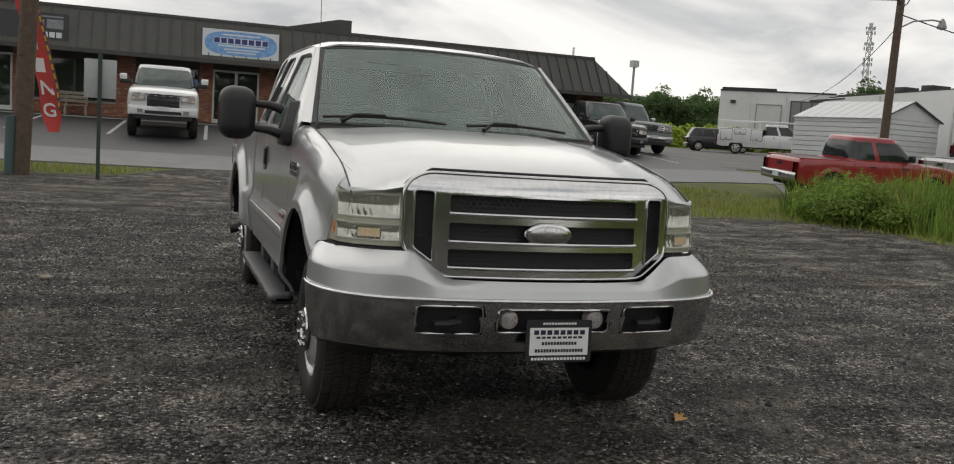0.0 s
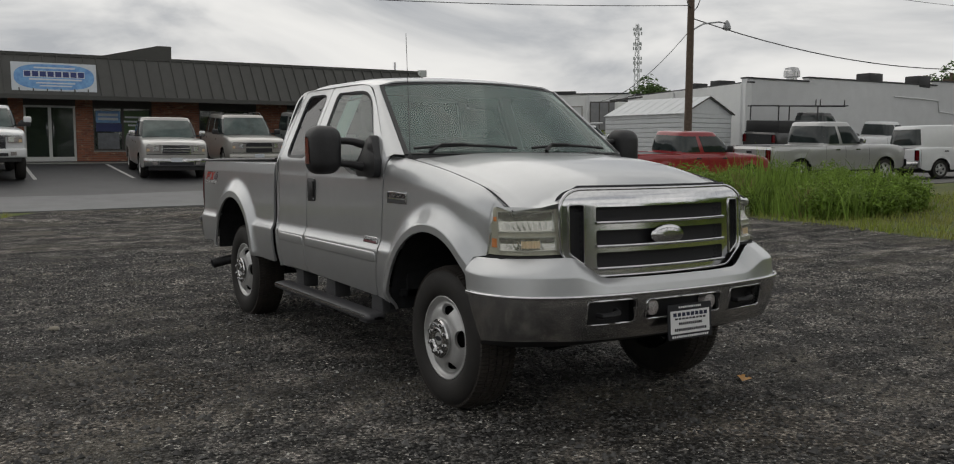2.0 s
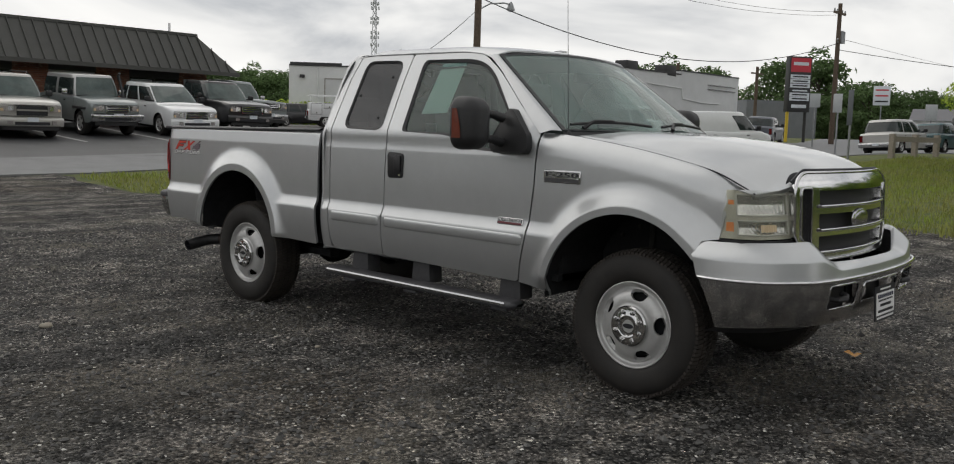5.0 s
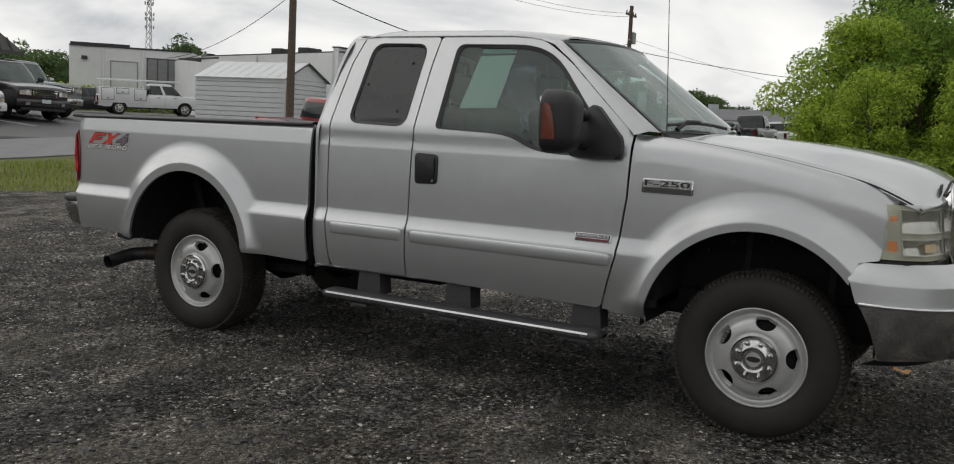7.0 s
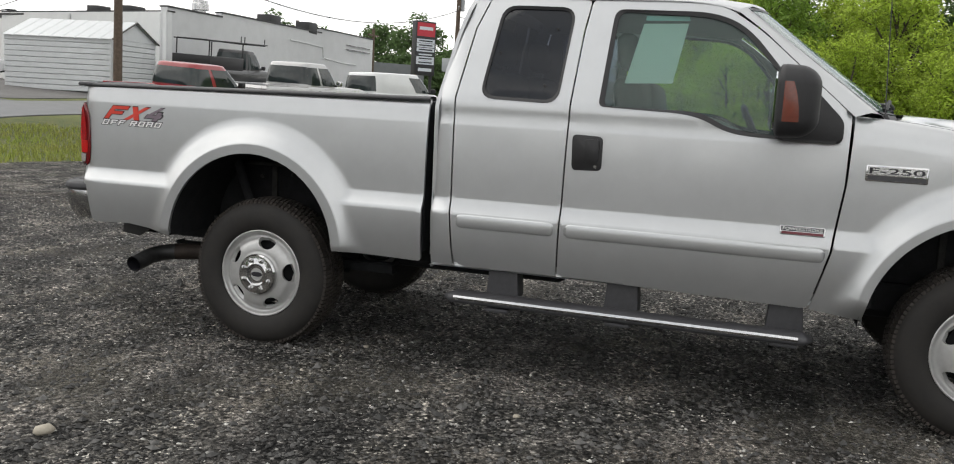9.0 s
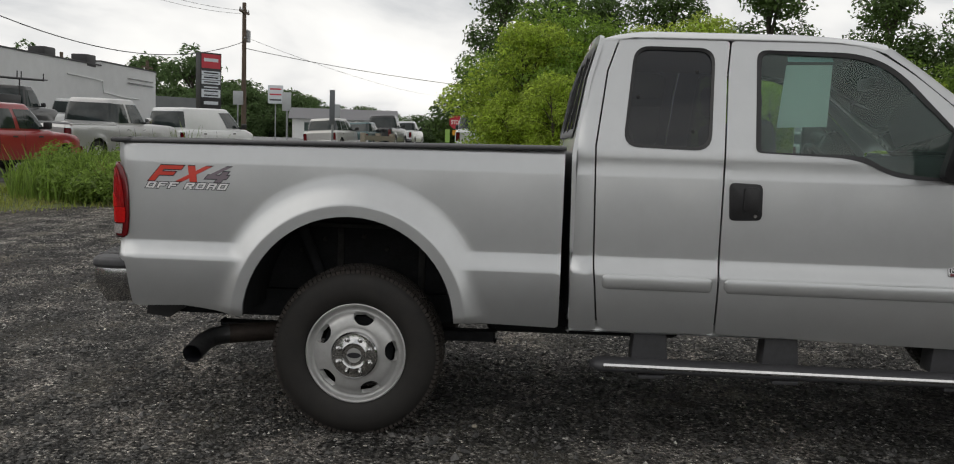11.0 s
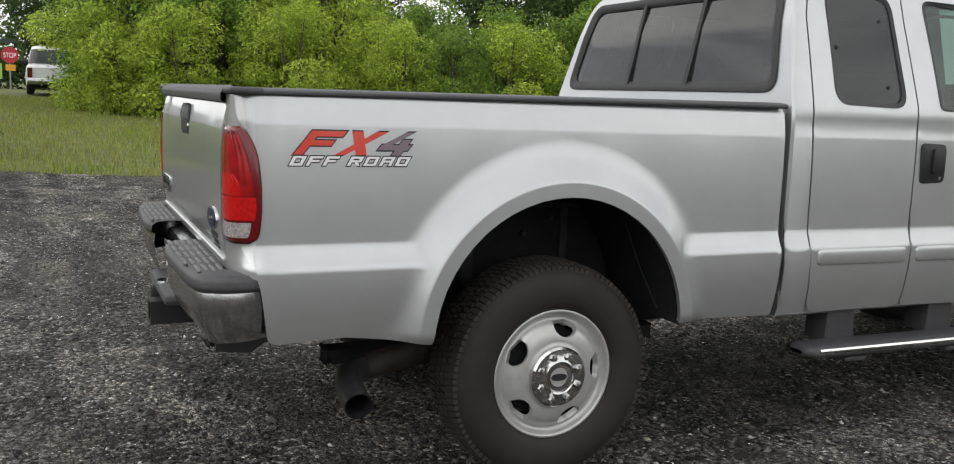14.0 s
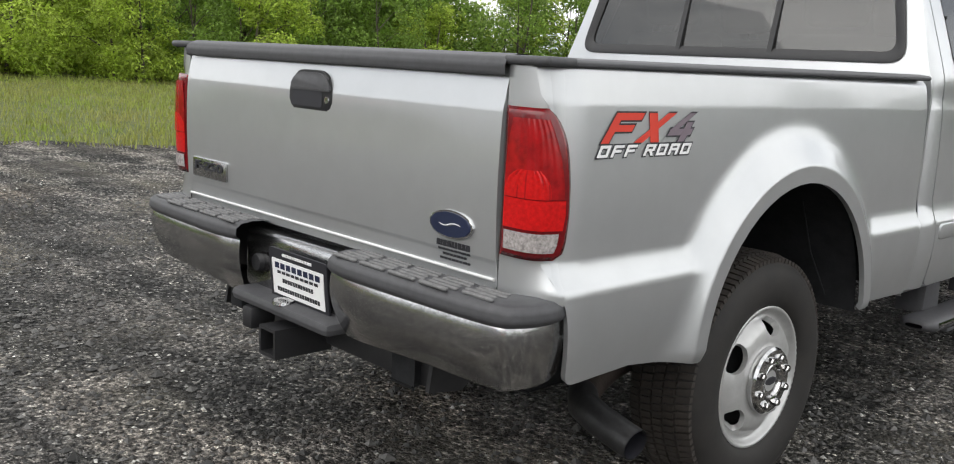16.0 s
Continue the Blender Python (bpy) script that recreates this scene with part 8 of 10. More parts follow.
    mid = sum(base, Vector((0, 0, 0))) / NP
    for sc, dz in ((0.985, 0.018), (0.955, 0.032), (0.88, 0.043), (0.7, 0.051), (0.4, 0.055), (0.12, 0.056)):
        levels.append([bm.verts.new((mid.x + (p.x - mid.x) * sc, mid.y + (p.y - mid.y) * sc, p.z + dz)) for p in base])
    for l0, l1 in zip(levels, levels[1:]):
        for k in range(NP):
            bm.faces.new((l0[k], l0[(k + 1) % NP], l1[(k + 1) % NP], l1[k]))
    bm.faces.new(levels[-1])
    part("cabin", bm, roof_mat or body, v, smooth=True, angle=50)

    def pane(nm, t0, t1, f0, f1, mt, par=v, off=0.011):
        patch(nm, lambda p, q: glass(t0 + (t1 - t0) * p, f0 + (f1 - f0) * q, off), 28, 6, mt, par, flip=False, thick=0.012)

    def angle_at(f):
        u = 2 * f - 1
        return math.copysign(math.asin(min(1.0, abs(u) ** (square / 2))), u)
    for a, b in wins:
        pane("side_window", angle_at(a), angle_at(b), 0.09, 0.86, M_SIDEGLASS)
        pane("side_window", math.pi - angle_at(b), math.pi - angle_at(a), 0.09, 0.86, M_SIDEGLASS)
    e = math.acos(0.88 ** (square / 2))
    pane("windshield", e, math.pi - e, 0.05, 0.93, M_CARGLASS)
    pane("windshield_cowl", e, math.pi - e, 0.005, 0.05, M_BLACK, off=0.013)
    for th in (0.36, 0.62):
        pa, pb = glass(math.pi * th, 0.06, 0.03), glass(math.pi * (th + 0.13), 0.10, 0.024)
        tube("wiper", [pa, pa.lerp(pb, 0.5), pb], 0.012, M_BLACK, v, n=5)
    pane("rear_window", math.pi + e, 2 * math.pi - e, 0.12, 0.88, M_SIDEGLASS)
    if sunroof:
        box("sunroof", -rh * 0.6, rh * 0.6, (groof[0] + groof[1]) / 2 - 0.1, groof[1] - 0.3, H - 0.03, H + 0.004, M_CARGLASS, v, bevel=0.01)
    for x in (-1, 1):
        for ya in axles:
            car_wheel(v, x * (hw - 0.015), ya, tyre, 0.25, rim_mat)

    # front and rear faces
    def front(x, z, off=0.0):
        lean = 0.05 * max(0.0, (z - (nose - 0.25)) / 0.3)
        return Vector((x, bow(x, y1) + off - lean * 0.5, z))

    def back(x, z, off=0.0):
        return Vector((x, bow(x, y0) - off, z))

    def plaque(nm, face, x0, x1, z0, z1, off, mt, par, th=0.03, n=8):
        flip = face is front
        return patch(nm, lambda p, q: face(x0 + (x1 - x0) * p, z0 + (z1 - z0) * q, off), n, 4, mt, par, flip=not flip, thick=th)
    gz0, gz1 = nose - 0.07 - gh, nose - 0.07
    gr = plaque("grille", front, -hw * 0.44, hw * 0.44, gz0, gz1, 0.012, grille_mat or M_CHROME_DULL, v)
    for k in range(3):
        z = gz0 + (gz1 - gz0) * (k + 0.5) / 3
        plaque("grille_slot", front, -hw * 0.40, hw * 0.40, z - 0.028, z + 0.028, 0.017, M_INK_SHADE, gr, 0.004)
    for s in (-1, 1):
        xa, xb = sorted((s * hw * 0.49, s * hw * 0.86))
        hl = plaque("headlight", front, xa, xb, gz1 - 0.19, gz1 - 0.005, 0.010, M_CLEARLENS, v)
        xi, xo_ = s * hw * 0.52, s * hw * 0.66
        plaque("lamp_bowl", front, min(xi, xo_), max(xi, xo_), gz1 - 0.165, gz1 - 0.03, 0.014, M_CHROME_DULL, hl, 0.004)
        xi, xo_ = s * hw * 0.78, s * hw * 0.86
        plaque("turn_lamp", front, min(xi, xo_), max(xi, xo_), gz1 - 0.18, gz1 - 0.10, 0.013, M_BULB, hl, 0.004)
        xa, xb = sorted((s * hw * 0.56, s * hw * 0.70))
        plaque("fog_lamp", front, xa, xb, clear + 0.12, clear + 0.22, 0.075, M_CLEARLENS, v)
        mr = box("mirror", min(s * hw * 0.99, s * (hw + 0.20)), max(s * hw * 0.99, s * (hw + 0.20)), gbase[1] - 0.40, gbase[1] - 0.29, belt + 0.04, belt + 0.22, trim, v, bevel=0.045, seg=3)
        box("mirror_foot", min(s * bh * 0.95, s * (hw + 0.02)), max(s * bh * 0.95, s * (hw + 0.02)), gbase[1] - 0.37, gbase[1] - 0.31, belt + 0.03, belt + 0.09, M_BLACK, mr)

        def strip(nm, ya, yb, za, zb, off, mt, s=s):
            patch(nm, lambda p, q: (s * (side(ya + (yb - ya) * p, za + (zb - za) * q) + off), ya + (yb - ya) * p, za + (zb - za) * q), 4, 8, mt, v, flip=s < 0)
        span = gbase[1] - gbase[0]
        doors = (0.30, 0.78) if rear != "single" and span > 1.4 else (0.55,)
        for f in doors:
            yd = gbase[0] + span * f
            strip("door_handle", yd - 0.10, yd + 0.08, belt - 0.17, belt - 0.13, 0.014, trim)
        for yd in [gbase[0] + 0.05] + ([gbase[0] + span * 0.48] if len(doors) > 1 else []) + [gbase[1] + 0.08]:
            if all(abs(yd - ya) > ar + 0.03 for ya in axles):
                strip("door_gap", yd - 0.005, yd + 0.005, clear + 0.10, belt - 0.05, 0.003, M_INK_SHADE)
        if low_mat:
            strip("sill_cladding", axles[0] + ar + 0.04, axles[1] - ar - 0.04, clear + 0.01, clear + 0.17, 0.012, low_mat)
        if tail:
            xa, xb = sorted((s * hw * 0.76, s * hw * 0.93))
            plaque("tail_light", back, xa, xb, rz - 0.46, rz - 0.10, 0.012, M_RED, v, 0.05)
    bump_mat = trim if trim is not M_BLACK else body

    def bumper(nm, face, mt, out):
        def f(p, q):
            x = hw * 0.955 * (2 * p - 1)
            a = math.pi * q
            return face(x, clear + 0.18 - 0.13 * math.cos(a), out * math.sin(a) ** 0.4 if 0 < q < 1 else 0.0)
        return patch(nm, f, 16, 8, mt, v, flip=face is back)
    bumper("front_bumper", front, bump_mat, 0.07)
    # black strips on the face stand for shade in gaps and intake
    plaque("hood_gap", front, -hw * 0.84, hw * 0.84, gz1 + 0.012, gz1 + 0.022, 0.008, M_INK_SHADE, v, 0.002, 12)
    plaque("bumper_gap", front, -hw * 0.86, hw * 0.86, gz0 - 0.035, gz0 - 0.018, 0.008, M_INK_SHADE, v, 0.002, 12)
    plaque("chin_panel", front, -hw * 0.82, hw * 0.82, clear - 0.06, clear + 0.055, 0.02, M_BLACK, v, 0.03, 12)
    plaque("air_intake", front, -hw * 0.5, hw * 0.5, clear + 0.10, clear + 0.19, 0.073, M_INK_SHADE, v, 0.004)
    bumper("rear_bumper", back, trim if trim is not M_BLACK else M_CHROME_DULL, 0.10)
    plaque("number_plate", front, -0.16, 0.16, clear + 0.20, clear + 0.33, 0.078, M_SIGNWHITE, v, 0.006)
    plaque("number_plate", back, -0.16, 0.16, clear + 0.14, clear + 0.27, 0.108, M_SIGNWHITE, v, 0.006)
    if rear == "pickup":
        # by default a closed black block stands for the shaded open bed
        box("bed_opening", -hw * 0.84, hw * 0.84, y0 + 0.14, gbase[0] - 0.08, rz - 0.35, rz + 0.012, bed_mat or M_INK_SHADE, v)
        for s in (-1, 1):
            xa, xb = sorted((s * hw * 0.84, s * hw * 0.925))
            box("bed_rail", xa, xb, y0 + 0.08, gbase[0] - 0.02, rz - 0.03, rz + 0.03, body, v, bevel=0.02)
        plaque("tailgate_handle", back, -0.12, 0.12, rz - 0.22, rz - 0.14, 0.014, M_BLACK, v, 0.01)
        for s in (-1, 1):
            xa, xb = sorted((s * hw * 0.745, s * hw * 0.752))
            plaque("tailgate_gap", back, xa, xb, rz - 0.50, rz - 0.02, 0.006, M_INK_SHADE, v, 0.002, 1)
    return v


def parked(x, y, deg, scale=1.0, lift=0.0):
    """A stand on the sloping ground, looking along the heading."""
    c, s = math.cos(radians(deg)), math.sin(radians(deg))

    def at(a, b):
        px_, py_ = x + a * c - b * s, y + a * s + b * c
        return Vector((px_, py_, ground_z(px_, py_)))
    right, ahead = (at(0.8, 0) - at(-0.8, 0)).normalized(), (at(0, 1.7) - at(0, -1.7)).normalized()
    up = right.cross(ahead).normalized()
    right = ahead.cross(up)
    m = Matrix((right, ahead, up)).transposed().to_4x4()
    m.translation = (at(0, 1.7) + at(0, -1.7)) / 2 + Vector((0, 0, 0.008 + lift))
    return m @ Matrix.Diagonal((scale, scale, scale, 1))


ROW = "vehicles parked before the shop"
gmc = vehicle("lifted_pickup", "white lifted crew-cab pickup truck with dark grille", "pickup truck", parked(-1.36, 27.35, 179), P_WHITE, L=5.95, W=2.03, H=2.12, clear=0.64, belt=1.47, hood=1.47, nose=1.37, gbase=(-1.05, 1.15), groof=(-0.85, 0.45),
        tyre=0.46, axles=(-1.75, 1.95), wins=((0.04, 0.44), (0.5, 0.95)), sunroof=True, group=ROW, gh=0.42, grille_mat=mat("dark_chrome_grille", (0.10, 0.10, 0.11), 0.25, 0.9), square=5.0)
for s in (-1, 1):
    box("tow_mirror", min(s * 1.10, s * 1.32), max(s * 1.10, s * 1.32), 0.78, 0.90, 1.62, 1.80, P_WHITE, gmc, bevel=0.04)
    box("tow_mirror_foot", min(s * 0.95, s * 1.30), max(s * 0.95, s * 1.30), 0.79, 0.89, 1.50, 1.63, M_BLACK, gmc, bevel=0.03)
vehicle("pickup", "beige pickup truck with chrome bumper", "pickup truck", parked(4.0, 27.2, 174), P_BEIGE, L=5.5, W=1.98, H=1.84, clear=0.34, belt=1.20, hood=1.20, nose=1.10, gbase=(-0.6, 1.15), groof=(-0.45, 0.45), tyre=0.37, axles=(-1.6, 1.80), trim=M_CHROME_DULL, group=ROW)
tan = vehicle("sport_utility", "tan full-size sport utility vehicle", "suv", parked(7.1, 28.7, 175), P_TAN, grille_mat=M_INK_SHADE, gh=0.30, L=5.15, W=2.0, H=1.92, clear=0.33, belt=1.20, hood=1.20, nose=1.08, gbase=(-2.45, 1.1), groof=(-2.2, 0.4), rear="suv", tyre=0.39, axles=(-1.45, 1.52), wins=((0.03, 0.27), (0.31, 0.58), (0.63, 0.95)), group=ROW)
for s in (-1, 1):
    tube("roof_rail", [(s * 0.66, -1.9, 1.90), (s * 0.68, -1.8, 1.96), (s * 0.68, -0.1, 1.97), (s * 0.66, 0.05, 1.91)], 0.02, M_BLACK, tan, n=6)
patch("grille_bar", lambda p, q: (-0.50 + p, 2.60 - 0.17 * (-0.50 + p) ** 2, 0.845 + 0.05 * q), 8, 2, P_TAN, tan, "tan bar across the grille", flip=False, thick=0.02)
orv = vehicle("boxy_off_roader", "grey boxy off-road vehicle with snorkel", "off-roader", parked(10.0, 29.0, 177), P_GREY, L=4.6, W=1.75, H=1.98, clear=0.44, belt=1.25, hood=1.24, nose=1.10, gbase=(-2.1, 0.75), groof=(-2.05, 0.5), rear="suv", tyre=0.40, axles=(-1.35, 1.35), wins=((0.04, 0.46), (0.54, 0.95)), trim=M_CHROME_DULL, roof_mat=P_SILV, group=ROW, square=9.0)
tube("snorkel", [(-0.80, 0.95, 1.15), (-0.82, 0.82, 1.45), (-0.76, 0.66, 1.98), (-0.76, 0.74, 2.05)], 0.05, M_BLACK, orv, "black snorkel along the pillar", n=8)
for s in (-1, 1):
    box("fender_flare", min(s * 0.84, s * 0.93), max(s * 0.84, s * 0.93), 0.85, 1.85, 0.86, 0.95, M_BLACK, orv, bevel=0.03)
    lathe("round_headlight", [(0.0, 2.30), (0.07, 2.295), (0.085, 2.27)], M_CLEARLENS, orv, n=16, axis="y", centre=(s * 0.56, 0, 0.93))
box("front_winch_bar", -0.86, 0.86, 2.28, 2.42, 0.62, 0.74, M_CHROME_DULL, orv, bevel=0.03)
vehicle("family_suv", "white family sport utility vehicle", "suv", parked(12.75, 28.8, 177), P_WHITE, L=4.8, W=1.9, H=1.76, clear=0.30, belt=1.10, hood=1.05, nose=0.92, gbase=(-2.2, 1.15), groof=(-1.8, 0.25), rear="suv", tyre=0.36, axles=(-1.4, 1.45), wins=((0.04, 0.27), (0.31, 0.58), (0.63, 0.93)), sunroof=True, group=ROW)
vehicle("dark_pickup", "black crew-cab pickup truck", "pickup truck", parked(15.5, 29.8, 176), P_BLACK, L=5.6, W=2.0, H=1.92, clear=0.42, belt=1.22, hood=1.22, nose=1.12, gbase=(-1.35, 1.1), groof=(-1.2, 0.4), tyre=0.40, axles=(-1.65, 1.75), wins=((0.04, 0.44), (0.5, 0.95)), grille_mat=M_CHROME, group=ROW)
vehicle("dark_pickup", "grey pickup truck with chrome grille", "pickup truck", parked(18.0, 32.6, 180), P_GREY, L=5.9, W=2.03, H=2.05, clear=0.45, belt=1.28, hood=1.30, nose=1.25, gbase=(-1.0, 1.1), groof=(-0.85, 0.5), tyre=0.41, axles=(-1.75, 1.85), grille_mat=M_CHROME, trim=M_CHROME_DULL, group=ROW)
YARD = "vehicles parked in the yard"
vehicle("compact_pickup", "dark red compact pickup truck beside the weeds", "pickup truck", parked(16.4, 15.6, -97), P_RED, L=4.95, W=1.78, H=1.72, clear=0.40, belt=1.10, hood=1.05, nose=0.93, gbase=(-0.90, 1.05), groof=(-0.80, 0.45), tyre=0.36, axles=(-1.45, 1.55), wins=((0.05, 0.34), (0.42, 0.94)), group=YARD)
vehicle("pickup", "silver extended-cab pickup truck behind the weeds", "pickup truck", parked(22.5, 15.7, -98), P_SILV, L=5.9, W=2.02, H=2.0, clear=0.45, belt=1.25, hood=1.26, nose=1.15, gbase=(-0.75, 1.05), groof=(-0.65, 0.5), tyre=0.40, axles=(-1.75, 1.85), wins=((0.05, 0.36), (0.44, 0.94)), trim=M_CHROME_DULL, group=YARD)
vehicle("panel_van", "white compact panel van", "van", parked(28.5, 14.7, -106), P_WHITE, L=4.45, W=1.83, H=1.86, clear=0.30, belt=1.10, hood=1.08, nose=0.95, gbase=(-2.2, 1.5), groof=(-2.1, 0.75), rear="van", tyre=0.33, axles=(-1.35, 1.55), wins=((0.68, 0.95),), group=YARD)
fb = vehicle("flatbed_truck", "black work truck with ladder rack", "work truck", parked(33.4, 25.2, -92), P_BLACK, L=6.0, W=2.1, H=2.35, clear=0.5, belt=1.45, hood=1.45, nose=1.35, gbase=(0.2, 1.6), groof=(0.3, 1.0), tyre=0.42, axles=(-1.9, 2.0), wins=((0.1, 0.9),), group=YARD)
for y in (-2.7, -0.1):
    for x in (-0.85, 0.85):
        tube("rack_post", [(x, y, 1.4), (x, y, 2.62)], 0.03, M_BLACK, fb, n=6)
for x in (-0.85, 0.85):
    tube("rack_rail", [(x, -2.9, 2.62), (x, 2.0, 2.68)], 0.03, M_BLACK, fb, n=6)
for y in (-2.7, -1.8, -0.9, 0.0, 0.9, 1.8):
    tube("rack_bar", [(-0.85, y, 2.64), (0.85, y, 2.64)], 0.025, M_BLACK, fb, n=6)
for y in (-0.2, 0.1, 1.8):
    tube("rack_stop", [(0.8, y, 2.64), (0.8, y, 2.95)], 0.025, M_BLACK, fb, n=6)
box("tool_box", -1.0, 1.0, -2.8, -0.2, 1.4, 1.95, M_BLACK, fb, bevel=0.03)
vehicle("pickup", "white pickup truck in front of the warehouse", "pickup truck", parked(38.4, 24.6, -100), P_WHITE, L=5.6, W=2.0, H=1.95, clear=0.42, belt=1.22, hood=1.2, nose=1.1, gbase=(-0.5, 1.1), groof=(-0.35, 0.5), tyre=0.39, group=YARD)
vehicle("sport_utility", "black sport utility vehicle by the warehouse wing", "suv", parked(30.1, 43.1, -112, 0.76), P_BLACK, L=5.0, W=1.95, H=1.82, clear=0.32, belt=1.12, hood=1.1, nose=1.0, gbase=(-2.4, 1.0), groof=(-2.0, 0.3), rear="suv", tyre=0.38, wins=((0.03, 0.27), (0.31, 0.58), (0.63, 0.95)), group=YARD)
ut = vehicle("utility_truck", "white utility truck with service body and ladder rack", "work truck", parked(30.2, 38.6, -124, 0.80), P_WHITE, L=6.6, W=2.1, H=2.1, clear=0.5, belt=1.32, hood=1.32, nose=1.2, gbase=(-0.2, 2.0), groof=(-0.1, 1.3), tyre=0.42, axles=(-2.0, 2.15), wins=((0.06, 0.44), (0.52, 0.95)), group=YARD)
box("service_body", -1.08, 1.08, -3.2, -0.42, 0.75, 1.75, P_WHITE, ut, bevel=0.03)
box("body_gap", -1.0, 1.0, -0.42, -0.24, 0.80, 1.70, M_INK_SHADE, ut)
for y in (-3.1, -2.2, -1.1):
    for s in (-1, 1):
        z0 = 0.95 if y != -2.2 else 1.35
        ld = box("locker_door", min(s * 1.085, s * 1.105), max(s * 1.085, s * 1.105), y + 0.05, y + 0.78, z0, 1.68, P_WHITE, ut, bevel=0.01)
        box("door_gap", min(s * 1.07, s * 1.084), max(s * 1.07, s * 1.084), y + 0.025, y + 0.805, z0 - 0.025, 1.705, M_INK_SHADE, ld)
        box("latch", min(s * 1.10, s * 1.115), max(s * 1.10, s * 1.115), y + 0.37, y + 0.46, z0 + 0.05, z0 + 0.13, M_BLACK, ld)
for x in (-0.9, 0.9):
    tube("rack_rail", [(x, -3.2, 2.25), (x, 1.8, 2.25)], 0.04, P_WHITE, ut, n=6)
    for y in (-3.0, -0.5):
        tube("rack_post", [(x, y, 1.7), (x, y, 2.25)], 0.03, P_WHITE, ut, n=6)
for y in (-2.9, -1.6, -0.3, 1.2):
    tube("rack_bar", [(-0.9, y, 2.28), (0.9, y, 2.28)], 0.03, P_WHITE, ut, n=6)
vehicle("sport_utility", "slate grey sport utility vehicle by the road", "suv", parked(55.5, 25.3, -75, 1.05), P_SLATE, L=4.8, W=1.9, H=1.7, clear=0.28, belt=1.08, hood=1.05, nose=0.95, gbase=(-2.2, 1.0), groof=(-1.8, 0.2), rear="suv", tyre=0.37, wins=((0.03, 0.27), (0.31, 0.58), (0.63, 0.95)), group=YARD)
QUEUE = "vehicles on the main road"
vehicle("minivan", "pale beige minivan on the road", "minivan", parked(46.0, 13.4, -97), P_BEIGE, L=4.9, W=1.9, H=1.75, clear=0.26, belt=1.05, hood=1.02, nose=0.9, gbase=(-2.3, 1.2), groof=(-2.0, 0.3), rear="suv", tyre=0.33, wins=((0.03, 0.27), (0.31, 0.58), (0.63, 0.95)), group=QUEUE)
vehicle("sedan", "teal car on the road", "car", parked(49.5, 12.4, -95), P_TEAL, L=4.8, W=1.9, H=1.6, clear=0.26, belt=1.0, hood=0.98, nose=0.85, gbase=(-2.0, 1.0), groof=(-1.4, 0.2), rear="suv", tyre=0.33, group=QUEUE)
vehicle("pickup", "black pickup truck on the road", "pickup truck", parked(53.0, 11.7, -92), P_BLACK, L=5.7, W=2.0, H=2.1, clear=0.45, belt=1.3, hood=1.3, nose=1.15, gbase=(-0.9, 1.0), groof=(-0.8, 0.4), tyre=0.42, group=QUEUE)
vehicle("pickup", "white pickup truck on the road", "pickup truck", parked(62.0, 11.6, -92), P_WHITE, L=5.7, W=2.0, H=1.95, clear=0.45, belt=1.25, hood=1.25, nose=1.1, gbase=(-0.9, 1.0), groof=(-0.8, 0.4), tyre=0.4, group=QUEUE)
vehicle("sport_utility", "white sport utility vehicle at the junction", "suv", parked(37.6, 5.0, -90), P_WHITE, L=4.8, W=1.9, H=1.85, clear=0.35, belt=1.12, hood=1.05, nose=0.95, gbase=(-2.2, 1.0), groof=(-2.0, 0.3), rear="suv", tyre=0.37, wins=((0.03, 0.27), (0.31, 0.58), (0.63, 0.95)), group=QUEUE)

# ---- plants ----
M_LEAF_A = leaf_mat("bright_leaves", (0.36, 0.47, 0.065), 0.45, rough=0.5, var=0.35, scale=1.2, island=0.45, spec=0.3)
M_LEAF_B = leaf_mat("mid_green_leaves", (0.21, 0.33, 0.052), 0.45, rough=0.5, var=0.35, scale=1.0, island=0.45, spec=0.3)
M_LEAF_C = leaf_mat("dark_leaves", (0.082, 0.138, 0.034), 0.35, rough=0.6, var=0.35, scale=0.8, island=0.45, spec=0.3)
M_LEAF_D = leaf_mat("deep_green_leaves", (0.19, 0.295, 0.05), 0.4, rough=0.5, var=0.35, scale=1.0, island=0.45, spec=0.3)
M_LEAF_FAR = leaf_mat("far_leaves", (0.105, 0.165, 0.062), 0.35, rough=0.7, var=0.35, scale=0.25, island=0.35, spec=0.2)
M_BARK = mat("grey_bark", (0.085, 0.07, 0.055), 0.9, var=0.4, scale=9, bump=0.4, bscale=40)
M_BLADE = leaf_mat("grass_blades", (0.20, 0.265, 0.042), 0.3, rough=0.6, var=0.45, scale=0.7, col2=(0.24, 0.23, 0.075), island=0.35, spec=0.3)
M_WEED = leaf_mat("weed_leaves", (0.20, 0.30, 0.055), 0.35, rough=0.6, var=0.4, scale=1.5, island=0.45, spec=0.3)
M_STRAW = mat("dry_stalks", (0.30, 0.23, 0.10), 0.8, var=0.3, scale=2, island=0.3)


